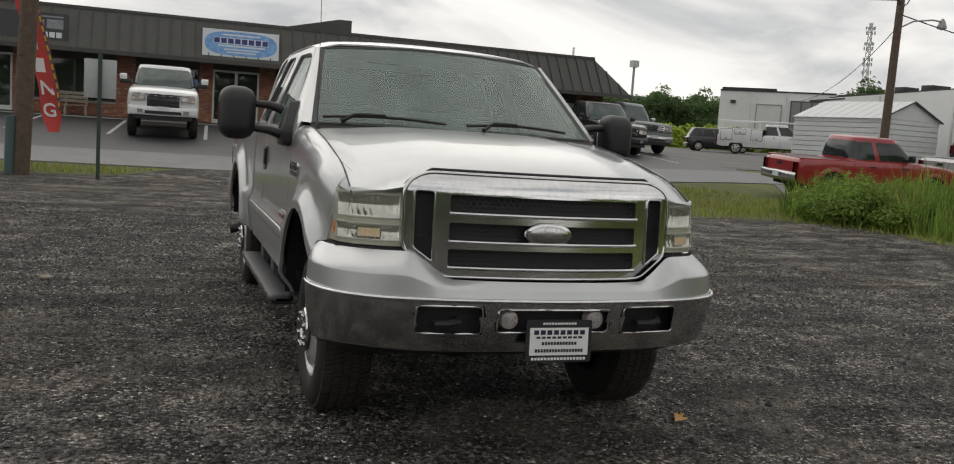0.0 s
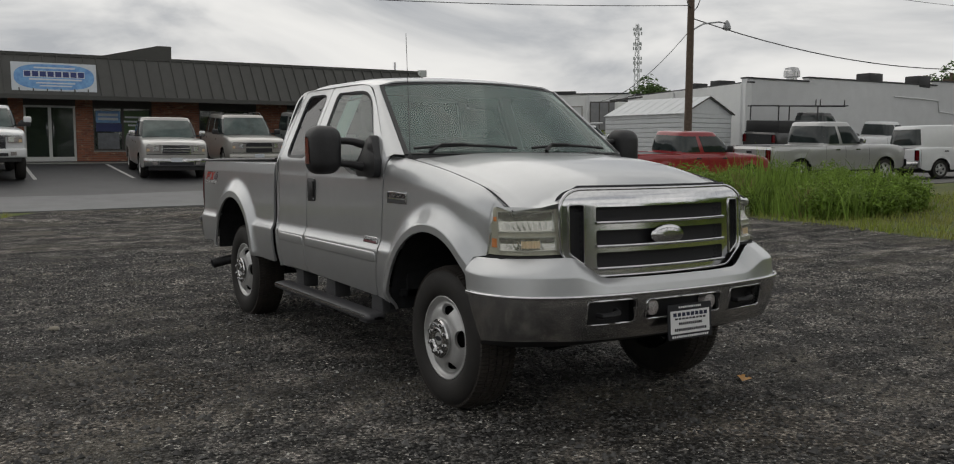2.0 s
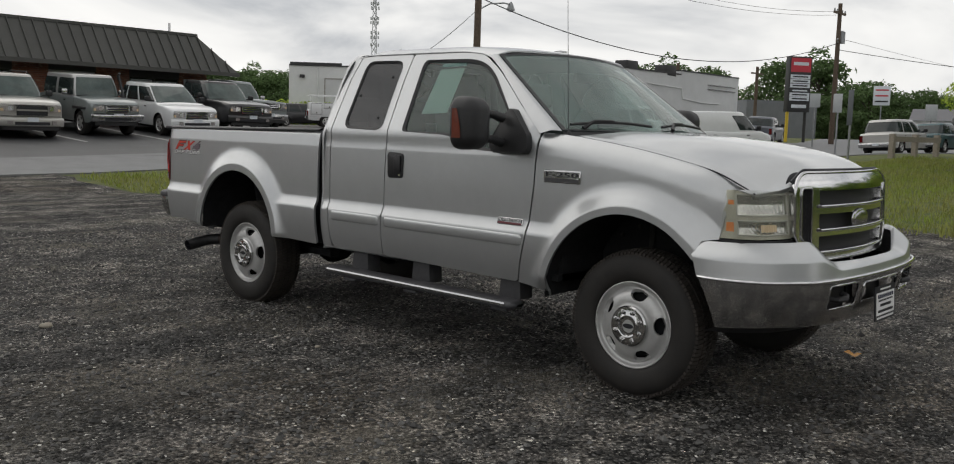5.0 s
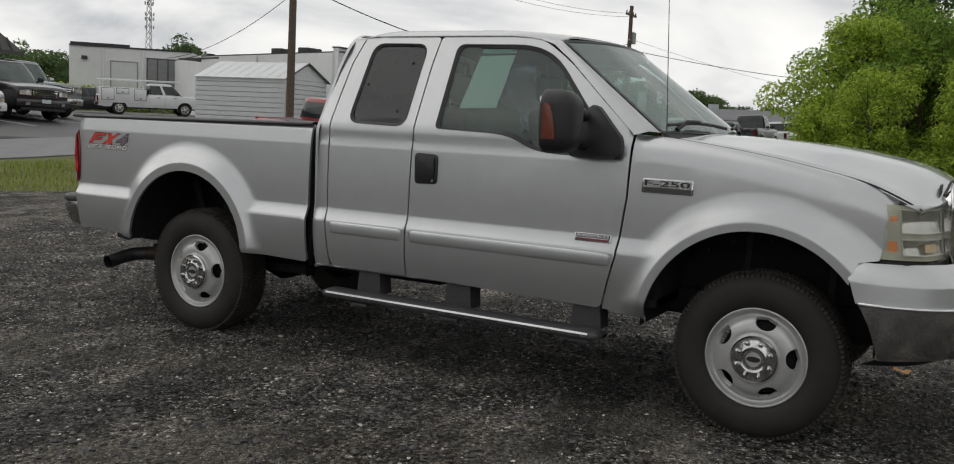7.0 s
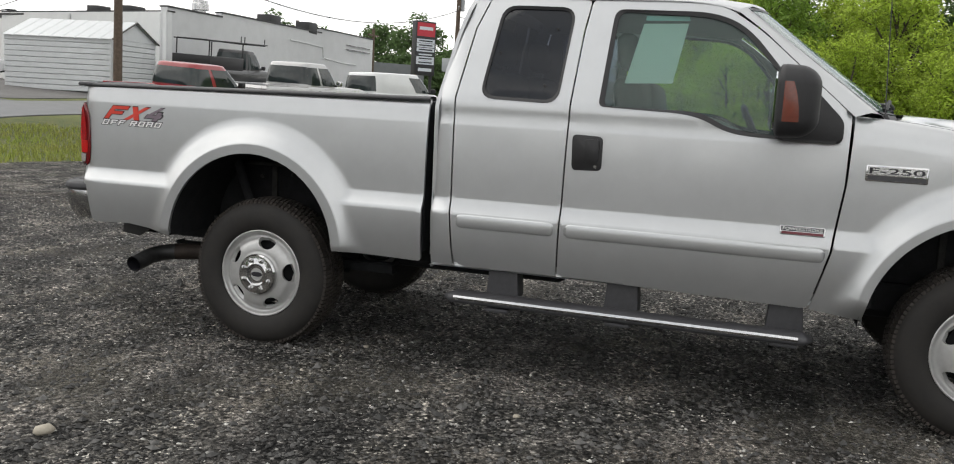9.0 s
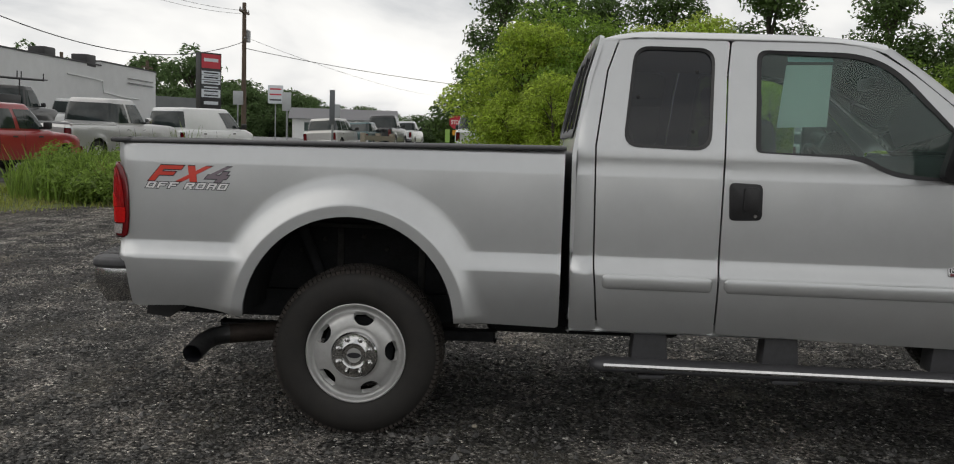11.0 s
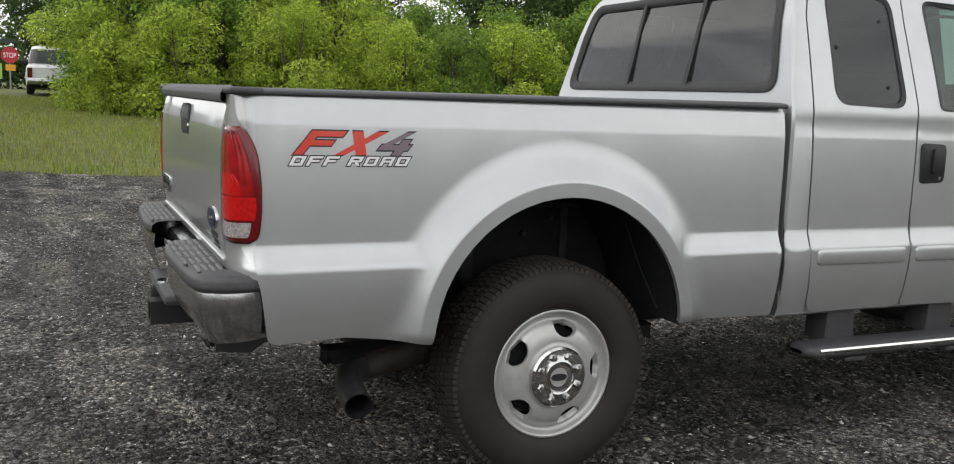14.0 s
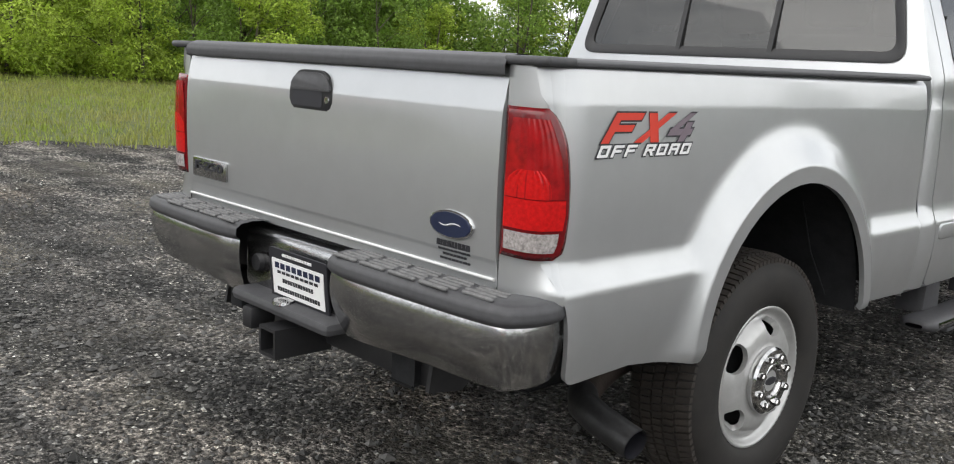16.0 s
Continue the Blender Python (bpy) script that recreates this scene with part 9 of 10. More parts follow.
def leaf_cloud(name, blobs, count, size, material, parent, seed, flat=0.35, shell=0.45, label=""):
    """Many small folded leaves strewn over the outside of clumps. blobs: centre, radii, weight."""
    rng = np.random.default_rng(seed)
    wts = np.array([b[2] for b in blobs], float)
    pick = rng.choice(len(blobs), count, p=wts / wts.sum())
    c = np.array([b[0] for b in blobs])[pick]
    r = np.array([b[1] for b in blobs])[pick]
    d = rng.normal(size=(count, 3))
    d /= np.linalg.norm(d, axis=1)[:, None]
    rad = 1 - shell * rng.random(count) ** 1.6
    lump = 1 + 0.22 * np.sin(d[:, 0] * 5 + pick) * np.sin(d[:, 1] * 6 + pick * 2) * np.sin(d[:, 2] * 5 + pick * 3)
    p = c + d * r * (rad * lump)[:, None]
    up = d * 0.6 + np.array([0, 0, 0.7]) + rng.normal(size=(count, 3)) * 0.55
    up /= np.linalg.norm(up, axis=1)[:, None]
    a = np.cross(up, rng.normal(size=(count, 3)))
    a /= np.linalg.norm(a, axis=1)[:, None] + 1e-9
    b = np.cross(up, a)
    s = size * rng.uniform(0.55, 1.35, count)
    v = np.empty((count, 4, 3))
    v[:, 0] = p - a * s[:, None]
    v[:, 1] = p + b * (s * 0.42)[:, None] + up * (s * 0.18)[:, None]
    v[:, 2] = p + a * s[:, None] - np.array([0, 0, 1]) * (s * 0.25)[:, None]
    v[:, 3] = p - b * (s * 0.42)[:, None] + up * (s * 0.18)[:, None]
    i = np.arange(count) * 4
    faces = np.concatenate([np.stack([i, i + 1, i + 2], 1), np.stack([i, i + 2, i + 3], 1)])
    me = bpy.data.meshes.new(name)
    me.vertices.add(count * 4)
    me.vertices.foreach_set("co", v.reshape(-1))
    nf = len(faces)
    me.loops.add(nf * 3)
    me.loops.foreach_set("vertex_index", faces.reshape(-1).astype(np.int32))
    me.polygons.add(nf)
    me.polygons.foreach_set("loop_start", np.arange(0, nf * 3, 3, dtype=np.int32))
    me.update(calc_edges=True)
    me.materials.append(material)
    ob = new(name, me)
    if parent:
        ob.parent = parent
    if label:
        tagged(ob, label)
    return ob


def tree(name, label, category, m, h, spread, material, seed, leaves, size, low=0.1, nblob=14, trunk=0.12, group="", stems=1, skirt=0):
    """A tapered trunk with limbs, and a crown of leafy clumps along them."""
    rng = random.Random(seed)
    t = thing(name, label, category, m, group)
    bm = bmesh.new()
    blobs = []
    for s in range(stems):
        bx, by = (rng.uniform(-0.4, 0.4) * spread * (stems > 1), rng.uniform(-0.4, 0.4) * spread * (stems > 1))
        top = Vector((bx * 1.3 + rng.uniform(-0.15, 0.15) * spread, by * 1.3 + rng.uniform(-0.15, 0.15) * spread, h * rng.uniform(0.8, 0.92)))
        base = Vector((bx, by, -0.1))
        tube_bm(bm, [base, base.lerp(top, 0.3) + Vector((rng.uniform(-0.1, 0.1), rng.uniform(-0.1, 0.1), 0)), base.lerp(top, 0.65), top], [trunk, trunk * 0.8, trunk * 0.5, trunk * 0.15], 8)
        for k in range(nblob // stems):
            f = low + (1 - low) * (k + 0.5) / (nblob / stems)
            a = rng.uniform(0, 2 * math.pi)
            reach = spread * (0.35 + 0.65 * math.sin(math.pi * min(1, 0.18 + f * 0.85))) * rng.uniform(0.35, 0.85)
            o = base.lerp(top, f)
            c = o + Vector((math.cos(a) * reach, math.sin(a) * reach, rng.uniform(-0.05, 0.1) * h))
            if f > 0.2:
                tube_bm(bm, [base.lerp(top, max(0.1, f - 0.15)), o.lerp(c, 0.55), c], [trunk * 0.4, trunk * 0.25, trunk * 0.08], 6)
            rr = spread * rng.uniform(0.30, 0.52) * (1.0 - 0.35 * f)
            c.z = max(c.z, rr * 0.45)
            blobs.append((tuple(c), (rr * rng.uniform(0.85, 1.25), rr * rng.uniform(0.85, 1.25), rr * rng.uniform(0.55, 0.85)), rr ** 2))
        blobs.append((tuple(top + Vector((0, 0, 0.04 * h))), (spread * 0.25, spread * 0.25, h * 0.10), (spread * 0.25) ** 2))
        for k in range(skirt):
            a = rng.uniform(0, 2 * math.pi)
            rr = spread * rng.uniform(0.26, 0.42)
            blobs.append(((bx + math.cos(a) * spread * rng.uniform(0.3, 0.8), by + math.sin(a) * spread * rng.uniform(0.3, 0.8), rr * rng.uniform(0.5, 1.3)), (rr * 1.15, rr * 1.15, rr * 0.9), rr ** 2))
    part("trunk", bm, M_BARK, t, smooth=True)
    leaf_cloud("crown", blobs, leaves, size, material, t, seed)
    return t


HEDGE = "trees along the field edge"
proto = {
    "A": tree("broadleaf_tree", "bright green leafy young tree at the field edge", "tree", pose(26.0, 2.9, ground_z(26, 3)), 4.9, 2.3, M_LEAF_A, 11, 27000, 0.070, 0.04, 33, 0.09, HEDGE, 3, 3),
    "B": tree("broadleaf_tree", "mid-green leafy tree at the field edge", "tree", pose(25.2, 0.3, ground_z(25, 0)), 5.0, 2.2, M_LEAF_B, 12, 27000, 0.070, 0.04, 33, 0.10, HEDGE, 3, 3),
    "C": tree("broadleaf_tree", "tall dark green tree behind the hedge", "tree", pose(36.0, -0.5, ground_z(36, 0)), 8.0, 3.0, M_LEAF_C, 13, 19000, 0.105, 0.06, 28, 0.16, HEDGE, 1, 5),
    "D": tree("shrub", "yellow-green leafy shrub at the field edge", "shrub", pose(23.4, 1.6, ground_z(23, 2)), 3.2, 1.7, M_LEAF_A, 14, 15000, 0.058, 0.03, 24, 0.05, HEDGE, 4, 2),
    "E": tree("shrub", "deep green leafy shrub at the field edge", "shrub", pose(21.0, -9.0, ground_z(21, -9)), 3.6, 1.9, M_LEAF_D, 15, 16000, 0.060, 0.03, 24, 0.05, HEDGE, 4, 3),
}
rng = random.Random(5)
for k, (kind, x, y, s) in enumerate([
        ("A", 25.6, -3.0, 0.98), ("B", 24.3, -5.6, 0.78), ("B", 24.0, -8.6, 0.80), ("B", 23.0, -11.5, 1.0), ("B", 22.2, -14.6, 1.05), ("A", 21.5, -18.0, 0.95), ("B", 20.5, -22.0, 1.1), ("B", 19, -26, 1.1),
        ("B", 28.0, 1.8, 1.08), ("A", 27.6, -1.2, 0.95), ("B", 27.0, -5.0, 0.80), ("A", 26.6, -9.6, 0.68), ("B", 25.0, -14.4, 1.05), ("B", 29.0, -3.0, 0.92),
        ("C", 33.0, 2.0, 1.0), ("C", 33.5, -2.8, 0.95), ("C", 32.0, -14.5, 1.0), ("C", 29.5, -15.0, 1.0), ("C", 31.5, -20.5, 1.1), ("C", 57.0, 4.9, 1.5),
        ("D", 22.6, -0.9, 1.0), ("D", 21.8, -4.0, 0.9), ("D", 21.0, -7.2, 1.0), ("E", 20.6, -11.0, 0.95), ("D", 20.8, -13.2, 0.9), ("D", 25.0, 3.0, 0.85), ("E", 20.2, -16.0, 1.0), ("E", 21.6, -5.6, 0.8), ("E", 19.6, -19.0, 1.05), ("D", 18.9, -21.6, 1.0), ("E", 18.2, -24.5, 1.1), ("C", 34.5, -7.4, 1.1), ("C", 33.0, -11.2, 1.05)]):
    c = copy_thing(proto[kind], pose(x, y, ground_z(x, y), 0, 0, rng.uniform(0, 360)))
    c.scale = (s * rng.uniform(0.92, 1.08), s * rng.uniform(0.92, 1.08), s * rng.uniform(0.94, 1.08))

# far trees all round the place
before = everything()
FAR = "distant trees"
far_a = tree("distant_tree", "distant dark green tree", "tree", pose(95, 38, 0.5), 11.0, 5.5, M_LEAF_FAR, 31, 6500, 0.30, 0.10, 22, 0.25, FAR, 1, 6)
far_b = tree("distant_tree", "distant dark green tree", "tree", pose(128, -8, 0.5), 9.0, 6.0, M_LEAF_FAR, 32, 6500, 0.30, 0.08, 22, 0.25, FAR, 1, 6)
spots = [(88, 47, 0.85), (92, 55, 0.9), (99, 45, 1.0), 
         (42, 66, 0.50), (46, 68, 0.55), (50, 71, 0.48), (54, 72, 0.55), (38.5, 67, 0.5), (58, 70, 0.60), (62, 69, 0.75), (36, 72, 0.55), (33, 74, 0.5), (30, 78, 0.6), (66, 72, 0.65), (74, 66, 0.6),
         (27.6, 56.2, 0.36), (28.6, 55.6, 0.38), (29.6, 55.2, 0.34), (30.4, 54.8, 0.40), (31.3, 54.2, 0.36), (32.2, 53.7, 0.41), (33.1, 53.1, 0.36), (34.1, 52.5, 0.39), (26.4, 56.8, 0.37),
         (120, -20, 0.9), (110, -35, 1.0)]
# unseen trees added west and south, to darken reflections in paint and chrome
for a in range(120, 290, 6):
    r = (60 if a > 225 else 88) + 10 * math.sin(a * 1.7)
    spots.append((r * math.cos(radians(a)) - 5, r * math.sin(radians(a)), 0.9 + 0.2 * math.sin(a * 3.1)))
for k, (x, y, s) in enumerate(spots):
    c = copy_thing(far_a if k % 2 else far_b, pose(x, y, ground_z(x, y) - 0.1, 0, 0, k * 77))
    c.scale = (s, s, s)
# clipped hedge behind the yard
hg = thing("hedge", "clipped green hedge behind the yard", "hedge", pose(27.3, 45.2, ground_z(27.3, 45.2), 0, 0, -32))
leaf_cloud("hedge_leaves", [((x, 0, 0.7), (1.2, 0.8, 0.75), 1) for x in np.arange(-9, 9, 1.4)], 5000, 0.16, M_LEAF_A, hg, 77, shell=0.3)

settle(before)


def blades(name, polys, count, hmin, hmax, width, material, label, seed, lean=0.35, clump=0.0):
    """Thin blades of grass strewn over areas of the ground."""
    rng = np.random.default_rng(seed)
    pts = []
    areas = []
    for pl in polys:
        x = [q[0] for q in pl]
        y = [q[1] for q in pl]
        areas.append((max(x) - min(x)) * (max(y) - min(y)))
    for pl, ar in zip(polys, areas):
        want = int(count * ar / sum(areas))
        x0, x1, y0, y1 = min(q[0] for q in pl), max(q[0] for q in pl), min(q[1] for q in pl), max(q[1] for q in pl)
        got = 0
        while got < want:
            q = (rng.uniform(x0, x1), rng.uniform(y0, y1))
            if clump and noise.noise(Vector((q[0] * 0.9, q[1] * 0.9, 3.0))) < clump - rng.uniform(0, 0.5):
                got += 1
                continue
            if inside(q, pl):
                pts.append(q)
            got += 1
    verts, faces = [], []
    for x, y in pts:
        z = ground_z(x, y) - 0.02
        k = 0.75 + 0.5 * noise.noise(Vector((x * 0.7, y * 0.7, 0)))
        h = rng.uniform(hmin, hmax) * k
        a = rng.uniform(0, 2 * math.pi)
        dx, dy = math.cos(a), math.sin(a)
        lx, ly = rng.normal(0, lean) * h, rng.normal(0, lean) * h
        w = width * rng.uniform(0.6, 1.3)
        b = len(verts)
        verts += [(x - dx * w, y - dy * w, z), (x + dx * w, y + dy * w, z), (x + dx * w * 0.7 + lx * 0.4, y + dy * w * 0.7 + ly * 0.4, z + h * 0.6), (x - dx * w * 0.7 + lx * 0.4, y - dy * w * 0.7 + ly * 0.4, z + h * 0.6), (x + lx, y + ly, z + h)]
        faces += [(b, b + 1, b + 2, b + 3), (b + 3, b + 2, b + 4)]
    ob = mesh_from(name, verts, faces, material)
    return tagged(ob, label, "grass", kind="stuff")


blades("lawn_grass", [[(9.2, 0.6), (9.8, 2.2), (10.1, 3.9), (10.6, 5.6), (11.2, 8.6), (34, 9.2), (34, 5), (22, 0), (21, -8), (16, -16), (8.5, -16), (8.9, -3)]], 100000, 0.06, 0.19, 0.008, M_BLADE, "mown green lawn with dry tips", 1)
blades("verge_grass", [[(-14, 15.1), (-4.5, 15.4), (-2.4, 15.7), (-1.5, 16.6), (-14, 16.5)], [(3.8, 14.2), (5.0, 13.0), (7.0, 12.4), (8.8, 11.6), (11.5, 10.5), (13.8, 13.0), (12.6, 17.4), (4.0, 17.1)]], 16000, 0.06, 0.18, 0.010, M_BLADE, "short green verge grass beside the road", 2)
blades("edge_tufts", [[(8.6, 11.8), (10.4, 10.7), (11.1, 8.7), (11.0, 7.2), (10.7, 5.7), (10.4, 4.3), (10.0, 2.6), (9.5, 0.8), (8.9, -6), (8.3, -6), (8.8, 1), (9.5, 2.8), (9.9, 4.4), (10.2, 5.9), (10.4, 7.2), (10.5, 8.6), (9.9, 10.2), (8.3, 11.2)]], 3500, 0.08, 0.25, 0.012, M_BLADE, "grass tufts along the gravel edge", 3)
WEEDS = [(10.6, 10.6), (11.2, 8.7), (11.1, 7.2), (11.4, 6.4), (14.5, 6.6), (16.4, 9.2), (16.0, 12.2), (13.0, 13.2), (11.2, 12.2)]
blades("tall_weeds", [WEEDS], 5200, 0.45, 1.10, 0.016, M_WEED, "tall green weeds beside the gravel", 4, 0.28)
blades("dry_weed_stalks", [[(10.9, 10.3), (11.4, 8.9), (12.1, 9.3), (11.7, 10.9)], [(11.2, 7.4), (11.8, 7.0), (12.1, 8.0)]], 700, 0.6, 1.05, 0.010, M_STRAW, "dry tan weed stalks", 5, 0.25)
blades("reeds", [[(12.4, 9.2), (13.6, 8.8), (13.8, 10.2), (12.8, 10.6)]], 260, 1.3, 1.75, 0.016, M_WEED, "tall green reeds", 6, 0.15)
wblobs = []
rng2 = random.Random(9)
for k in range(70):
    while True:
        q = (rng2.uniform(10.6, 16.4), rng2.uniform(6.4, 13.2))
        if inside(q, WEEDS):
            break
    hgt = rng2.uniform(0.35, 0.85)
    wblobs.append(((q[0], q[1], ground_z(*q) + hgt * 0.55), (rng2.uniform(0.3, 0.6), rng2.uniform(0.3, 0.6), hgt * 0.55), 1))
ob = leaf_cloud("weed_leaves", wblobs, 52000, 0.048, M_WEED, None, 41, shell=0.8)
tagged(ob, "leafy green weeds beside the gravel", "weeds", kind="stuff")


def stones(name, n, area, smin, smax, material, label, seed):
    rng = np.random.default_rng(seed)
    verts, faces = [], []
    base = np.array([(1, 0, 0), (-1, 0, 0), (0, 1, 0), (0, -1, 0), (0, 0, 1), (0, 0, -1)], float)
    fs = [(0, 2, 4), (2, 1, 4), (1, 3, 4), (3, 0, 4), (2, 0, 5), (1, 2, 5), (3, 1, 5), (0, 3, 5)]
    got = 0
    while got < n:
        x, y = rng.uniform(area[0], area[1]), rng.uniform(area[2], area[3])
        if not inside((x, y), GRAVEL_EDGE):
            got += 1
            continue
        s = smin + (smax - smin) * rng.random() ** 3
        q = base * rng.uniform(0.6, 1.2, (6, 1)) * s * np.array([1, rng.uniform(0.6, 1), rng.uniform(0.4, 0.75)])
        a = rng.uniform(0, 2 * math.pi)
        ca, sa = math.cos(a), math.sin(a)
        k = len(verts)
        z = ground_z(x, y) + s * 0.15
        for v in q:
            verts.append((x + v[0] * ca - v[1] * sa, y + v[0] * sa + v[1] * ca, z + v[2] + 0.15 * v[0]))
        faces += [tuple(k + i for i in f) for f in fs]
        got += 1
    return tagged(mesh_from(name, verts, faces, material), label, "stones", kind="stuff")


M_PALESTONE = mat("pale_stones", (0.50, 0.49, 0.46), 0.8, var=0.4, scale=60, island=0.5)
M_DARKSTONE = mat("dark_stones", (0.078, 0.076, 0.073), 0.7, var=0.4, scale=60, island=0.8)
stones("dark_gravel_stones", 90000, (-6.5, 6, -4.5, 9), 0.006, 0.022, M_DARKSTONE, "loose dark gravel stones", 21)
stones("dark_gravel_lumps", 16000, (-6.5, 6, -4.5, 9), 0.014, 0.034, M_DARKSTONE, "larger loose lumps of dark crushed asphalt", 23)
stones("pale_gravel_stones", 20000, (-7.5, 8, -5, 10), 0.0035, 0.015, M_PALESTONE, "scattered pale gravel stones", 22)
# a fallen orange leaf and a few larger stones
lf = bmesh.new()
for cx, cy, a, s in ((0.965, -0.555, 0.4, 0.055), (0.995, -0.50, 1.3, 0.035)):
    pts = [(cx + s * r * math.cos(a + t), cy + s * r * math.sin(a + t), 0.012 + 0.02 * abs(math.sin(3 * t))) for t, r in [(0, 1), (0.7, 0.55), (1.3, 0.95), (2.2, 0.5), (3.1, 0.9), (4.0, 0.5), (4.9, 0.8), (5.7, 0.5)]]
    vs = [lf.verts.new(p) for p in pts]
    c = lf.verts.new((cx, cy, 0.022))
    for i in range(8):
        lf.faces.new((vs[i], vs[(i + 1) % 8], c))
tagged(part("fallen_leaf", lf, mat("orange_leaf", (0.55, 0.27, 0.05), 0.6, var=0.3, scale=60)), "fallen orange leaf on the gravel", "leaf")
for x, y, s in ((-2.47, 3.63, 0.035), (-1.42, -1.05, 0.03), (-0.71, 3.03, 0.016), (-1.47, 1.97, 0.016)):
    bm = bmesh.new()
    bmesh.ops.create_icosphere(bm, subdivisions=2, radius=s)
    for v in bm.verts:
        v.co *= 1 + 0.25 * noise.noise(v.co * 40)
        v.co.z *= 0.6
        v.co.x *= 1.35
    o = part("stone", bm, mat("pale_tan_stone", (0.42, 0.38, 0.31), 0.8, var=0.3, scale=50), smooth=True, angle=80)
    o.location = (x, y, s * 0.35)
    tagged(o, "pale rounded stone on the gravel", "stone", group="larger stones")

# ---- poles, wires, signs ----
before = everything()
M_WIRE = mat("black_wire", (0.02, 0.02, 0.022), 0.6)
M_GALV = mat("galvanised_steel", (0.32, 0.33, 0.34), 0.5, 0.6, var=0.2, scale=15)
M_GREENPOST = mat("dark_green_post", (0.03, 0.05, 0.04), 0.5, var=0.2, scale=20)
M_SIGNGREY = mat("grey_sign_back", (0.42, 0.44, 0.45), 0.55, 0.2, var=0.12, scale=8)


def pole(name, label, x, y, h, r0, r1, lean=(0, 0), z=None):
    p = thing(name, label, "utility pole", pose(x, y, ground_z(x, y) if z is None else z))
    tube("shaft", [(0, 0, -0.2), (lean[0] * 0.5, lean[1] * 0.5, h * 0.5), (lean[0], lean[1], h)], [r0, (r0 + r1) / 2, r1], M_WOOD, p, n=12)
    return p


def wire(label, a, b, sag, r=0.012, n=24):
    a, b = Vector(a), Vector(b)
    pts = []
    for k in range(n + 1):
        t = k / n
        q = a.lerp(b, t)
        q.z -= sag * 4 * t * (1 - t)
        pts.append(q)
    o = tube("cable", pts, r, M_WIRE, None, n=5)
    return tagged(o, label, "cable", group="overhead cables")


lp = pole("utility_pole", "wooden utility pole with street lamp", 22.86, 22.78, 8.6, 0.16, 0.12, (0.15, 0.05))
tube("lamp_arm", [(0.1, 0, 5.2), (0.7, -0.05, 5.5), (1.5, -0.1, 5.62), (1.9, -0.1, 5.6)], 0.03, M_GALV, lp, n=8)
lathe("lamp_head", [(0.03, 5.72), (0.10, 5.62), (0.17, 5.42), (0.16, 5.36), (0.0, 5.30)], M_GALV, lp, "grey street lamp head", n=16, axis="z", centre=(1.95, -0.1, 0))
for z in (7.2, 6.6):
    lathe("insulator", [(0.0, z + 0.1), (0.06, z + 0.06), (0.06, z - 0.06), (0.0, z - 0.1)], M_GALV, lp, n=10, axis="z", centre=(0.25, -0.1, 0))
tube("cable_loop", [(0.2, 0, 6.9), (0.5, -0.1, 6.5), (0.3, -0.1, 6.1), (0.15, 0, 5.9)], 0.02, M_WIRE, lp, n=5)
tube("cable_loop", [(-0.1, 0, 7.0), (-0.35, -0.1, 6.6), (-0.2, -0.1, 6.2), (0.1, 0, 6.0)], 0.02, M_WIRE, lp, n=5)
gz = 0.72
p2 = pole("utility_pole", "tall wooden utility pole with crossarm and transformer", 53.0, 20.1, 8.6, 0.17, 0.12)
box("crossarm", -0.9, 0.9, -0.06, 0.06, 7.95, 8.08, M_WOOD, p2)
for x in (-0.85, -0.4, 0.4, 0.85):
    lathe("insulator", [(0.05, 8.08), (0.05, 8.22), (0.0, 8.25)], M_GALV, p2, n=8, axis="z", centre=(x, 0, 0))
lathe("transformer", [(0.0, 6.2), (0.2, 6.2), (0.2, 6.9), (0.0, 7.0)], M_GALV, p2, "grey transformer can", n=14, axis="z", centre=(0.32, -0.1, 0))
tube("street_lamp_arm", [(0, 0, 6.2), (-0.8, -0.3, 6.4), (-1.3, -0.4, 6.3)], 0.03, M_GALV, p2, n=6)
p3 = pole("utility_pole", "distant wooden utility pole with double crossarms", 165.5, 17.2, 9.4, 0.22, 0.16)
for z in (8.7, 7.6):
    box("crossarm", -0.12, 0.12, -1.9, 1.9, z, z + 0.2, M_WOOD, p3)
for x, y in ((60.5, 35.5), (66.0, 31.5)):
    q = pole("utility_pole", "distant wooden utility pole with crossarm", x, y, 5.6, 0.15, 0.12)
    box("crossarm", -1.0, 1.0, -0.06, 0.06, 5.0, 5.12, M_WOOD, q)
T1 = (23.0, 22.8, gz + 7.0)
wire("slack black service cable from the pole", (22.95, 22.78, gz + 6.4), (-30, 36, 10.5), 1.6, 0.014)
wire("thick black cable between the poles", (23.05, 22.78, gz + 5.9), (53.0, 20.1, 7.3), 1.75, 0.022)
wire("service cable to the warehouse", (22.9, 22.85, gz + 5.4), (30.4, 37.5, 4.3), 0.5, 0.014)
wire("thick black cable past the trees", (53.0, 20.1, 6.9), (58.0, -20.0, 5.6), 1.6, 0.02)
wire("thin black overhead power line", (53.2, 20.1, 7.6), (150.0, 16.5, 9.0), 0.8, 0.012)
for dz in (0.0, 0.35):
    wire("thin black overhead power line", (22.95, 22.78, gz + 8.3 + dz), (53.0, 20.1, 9.0 + dz * 0.6), 0.9, 0.010)

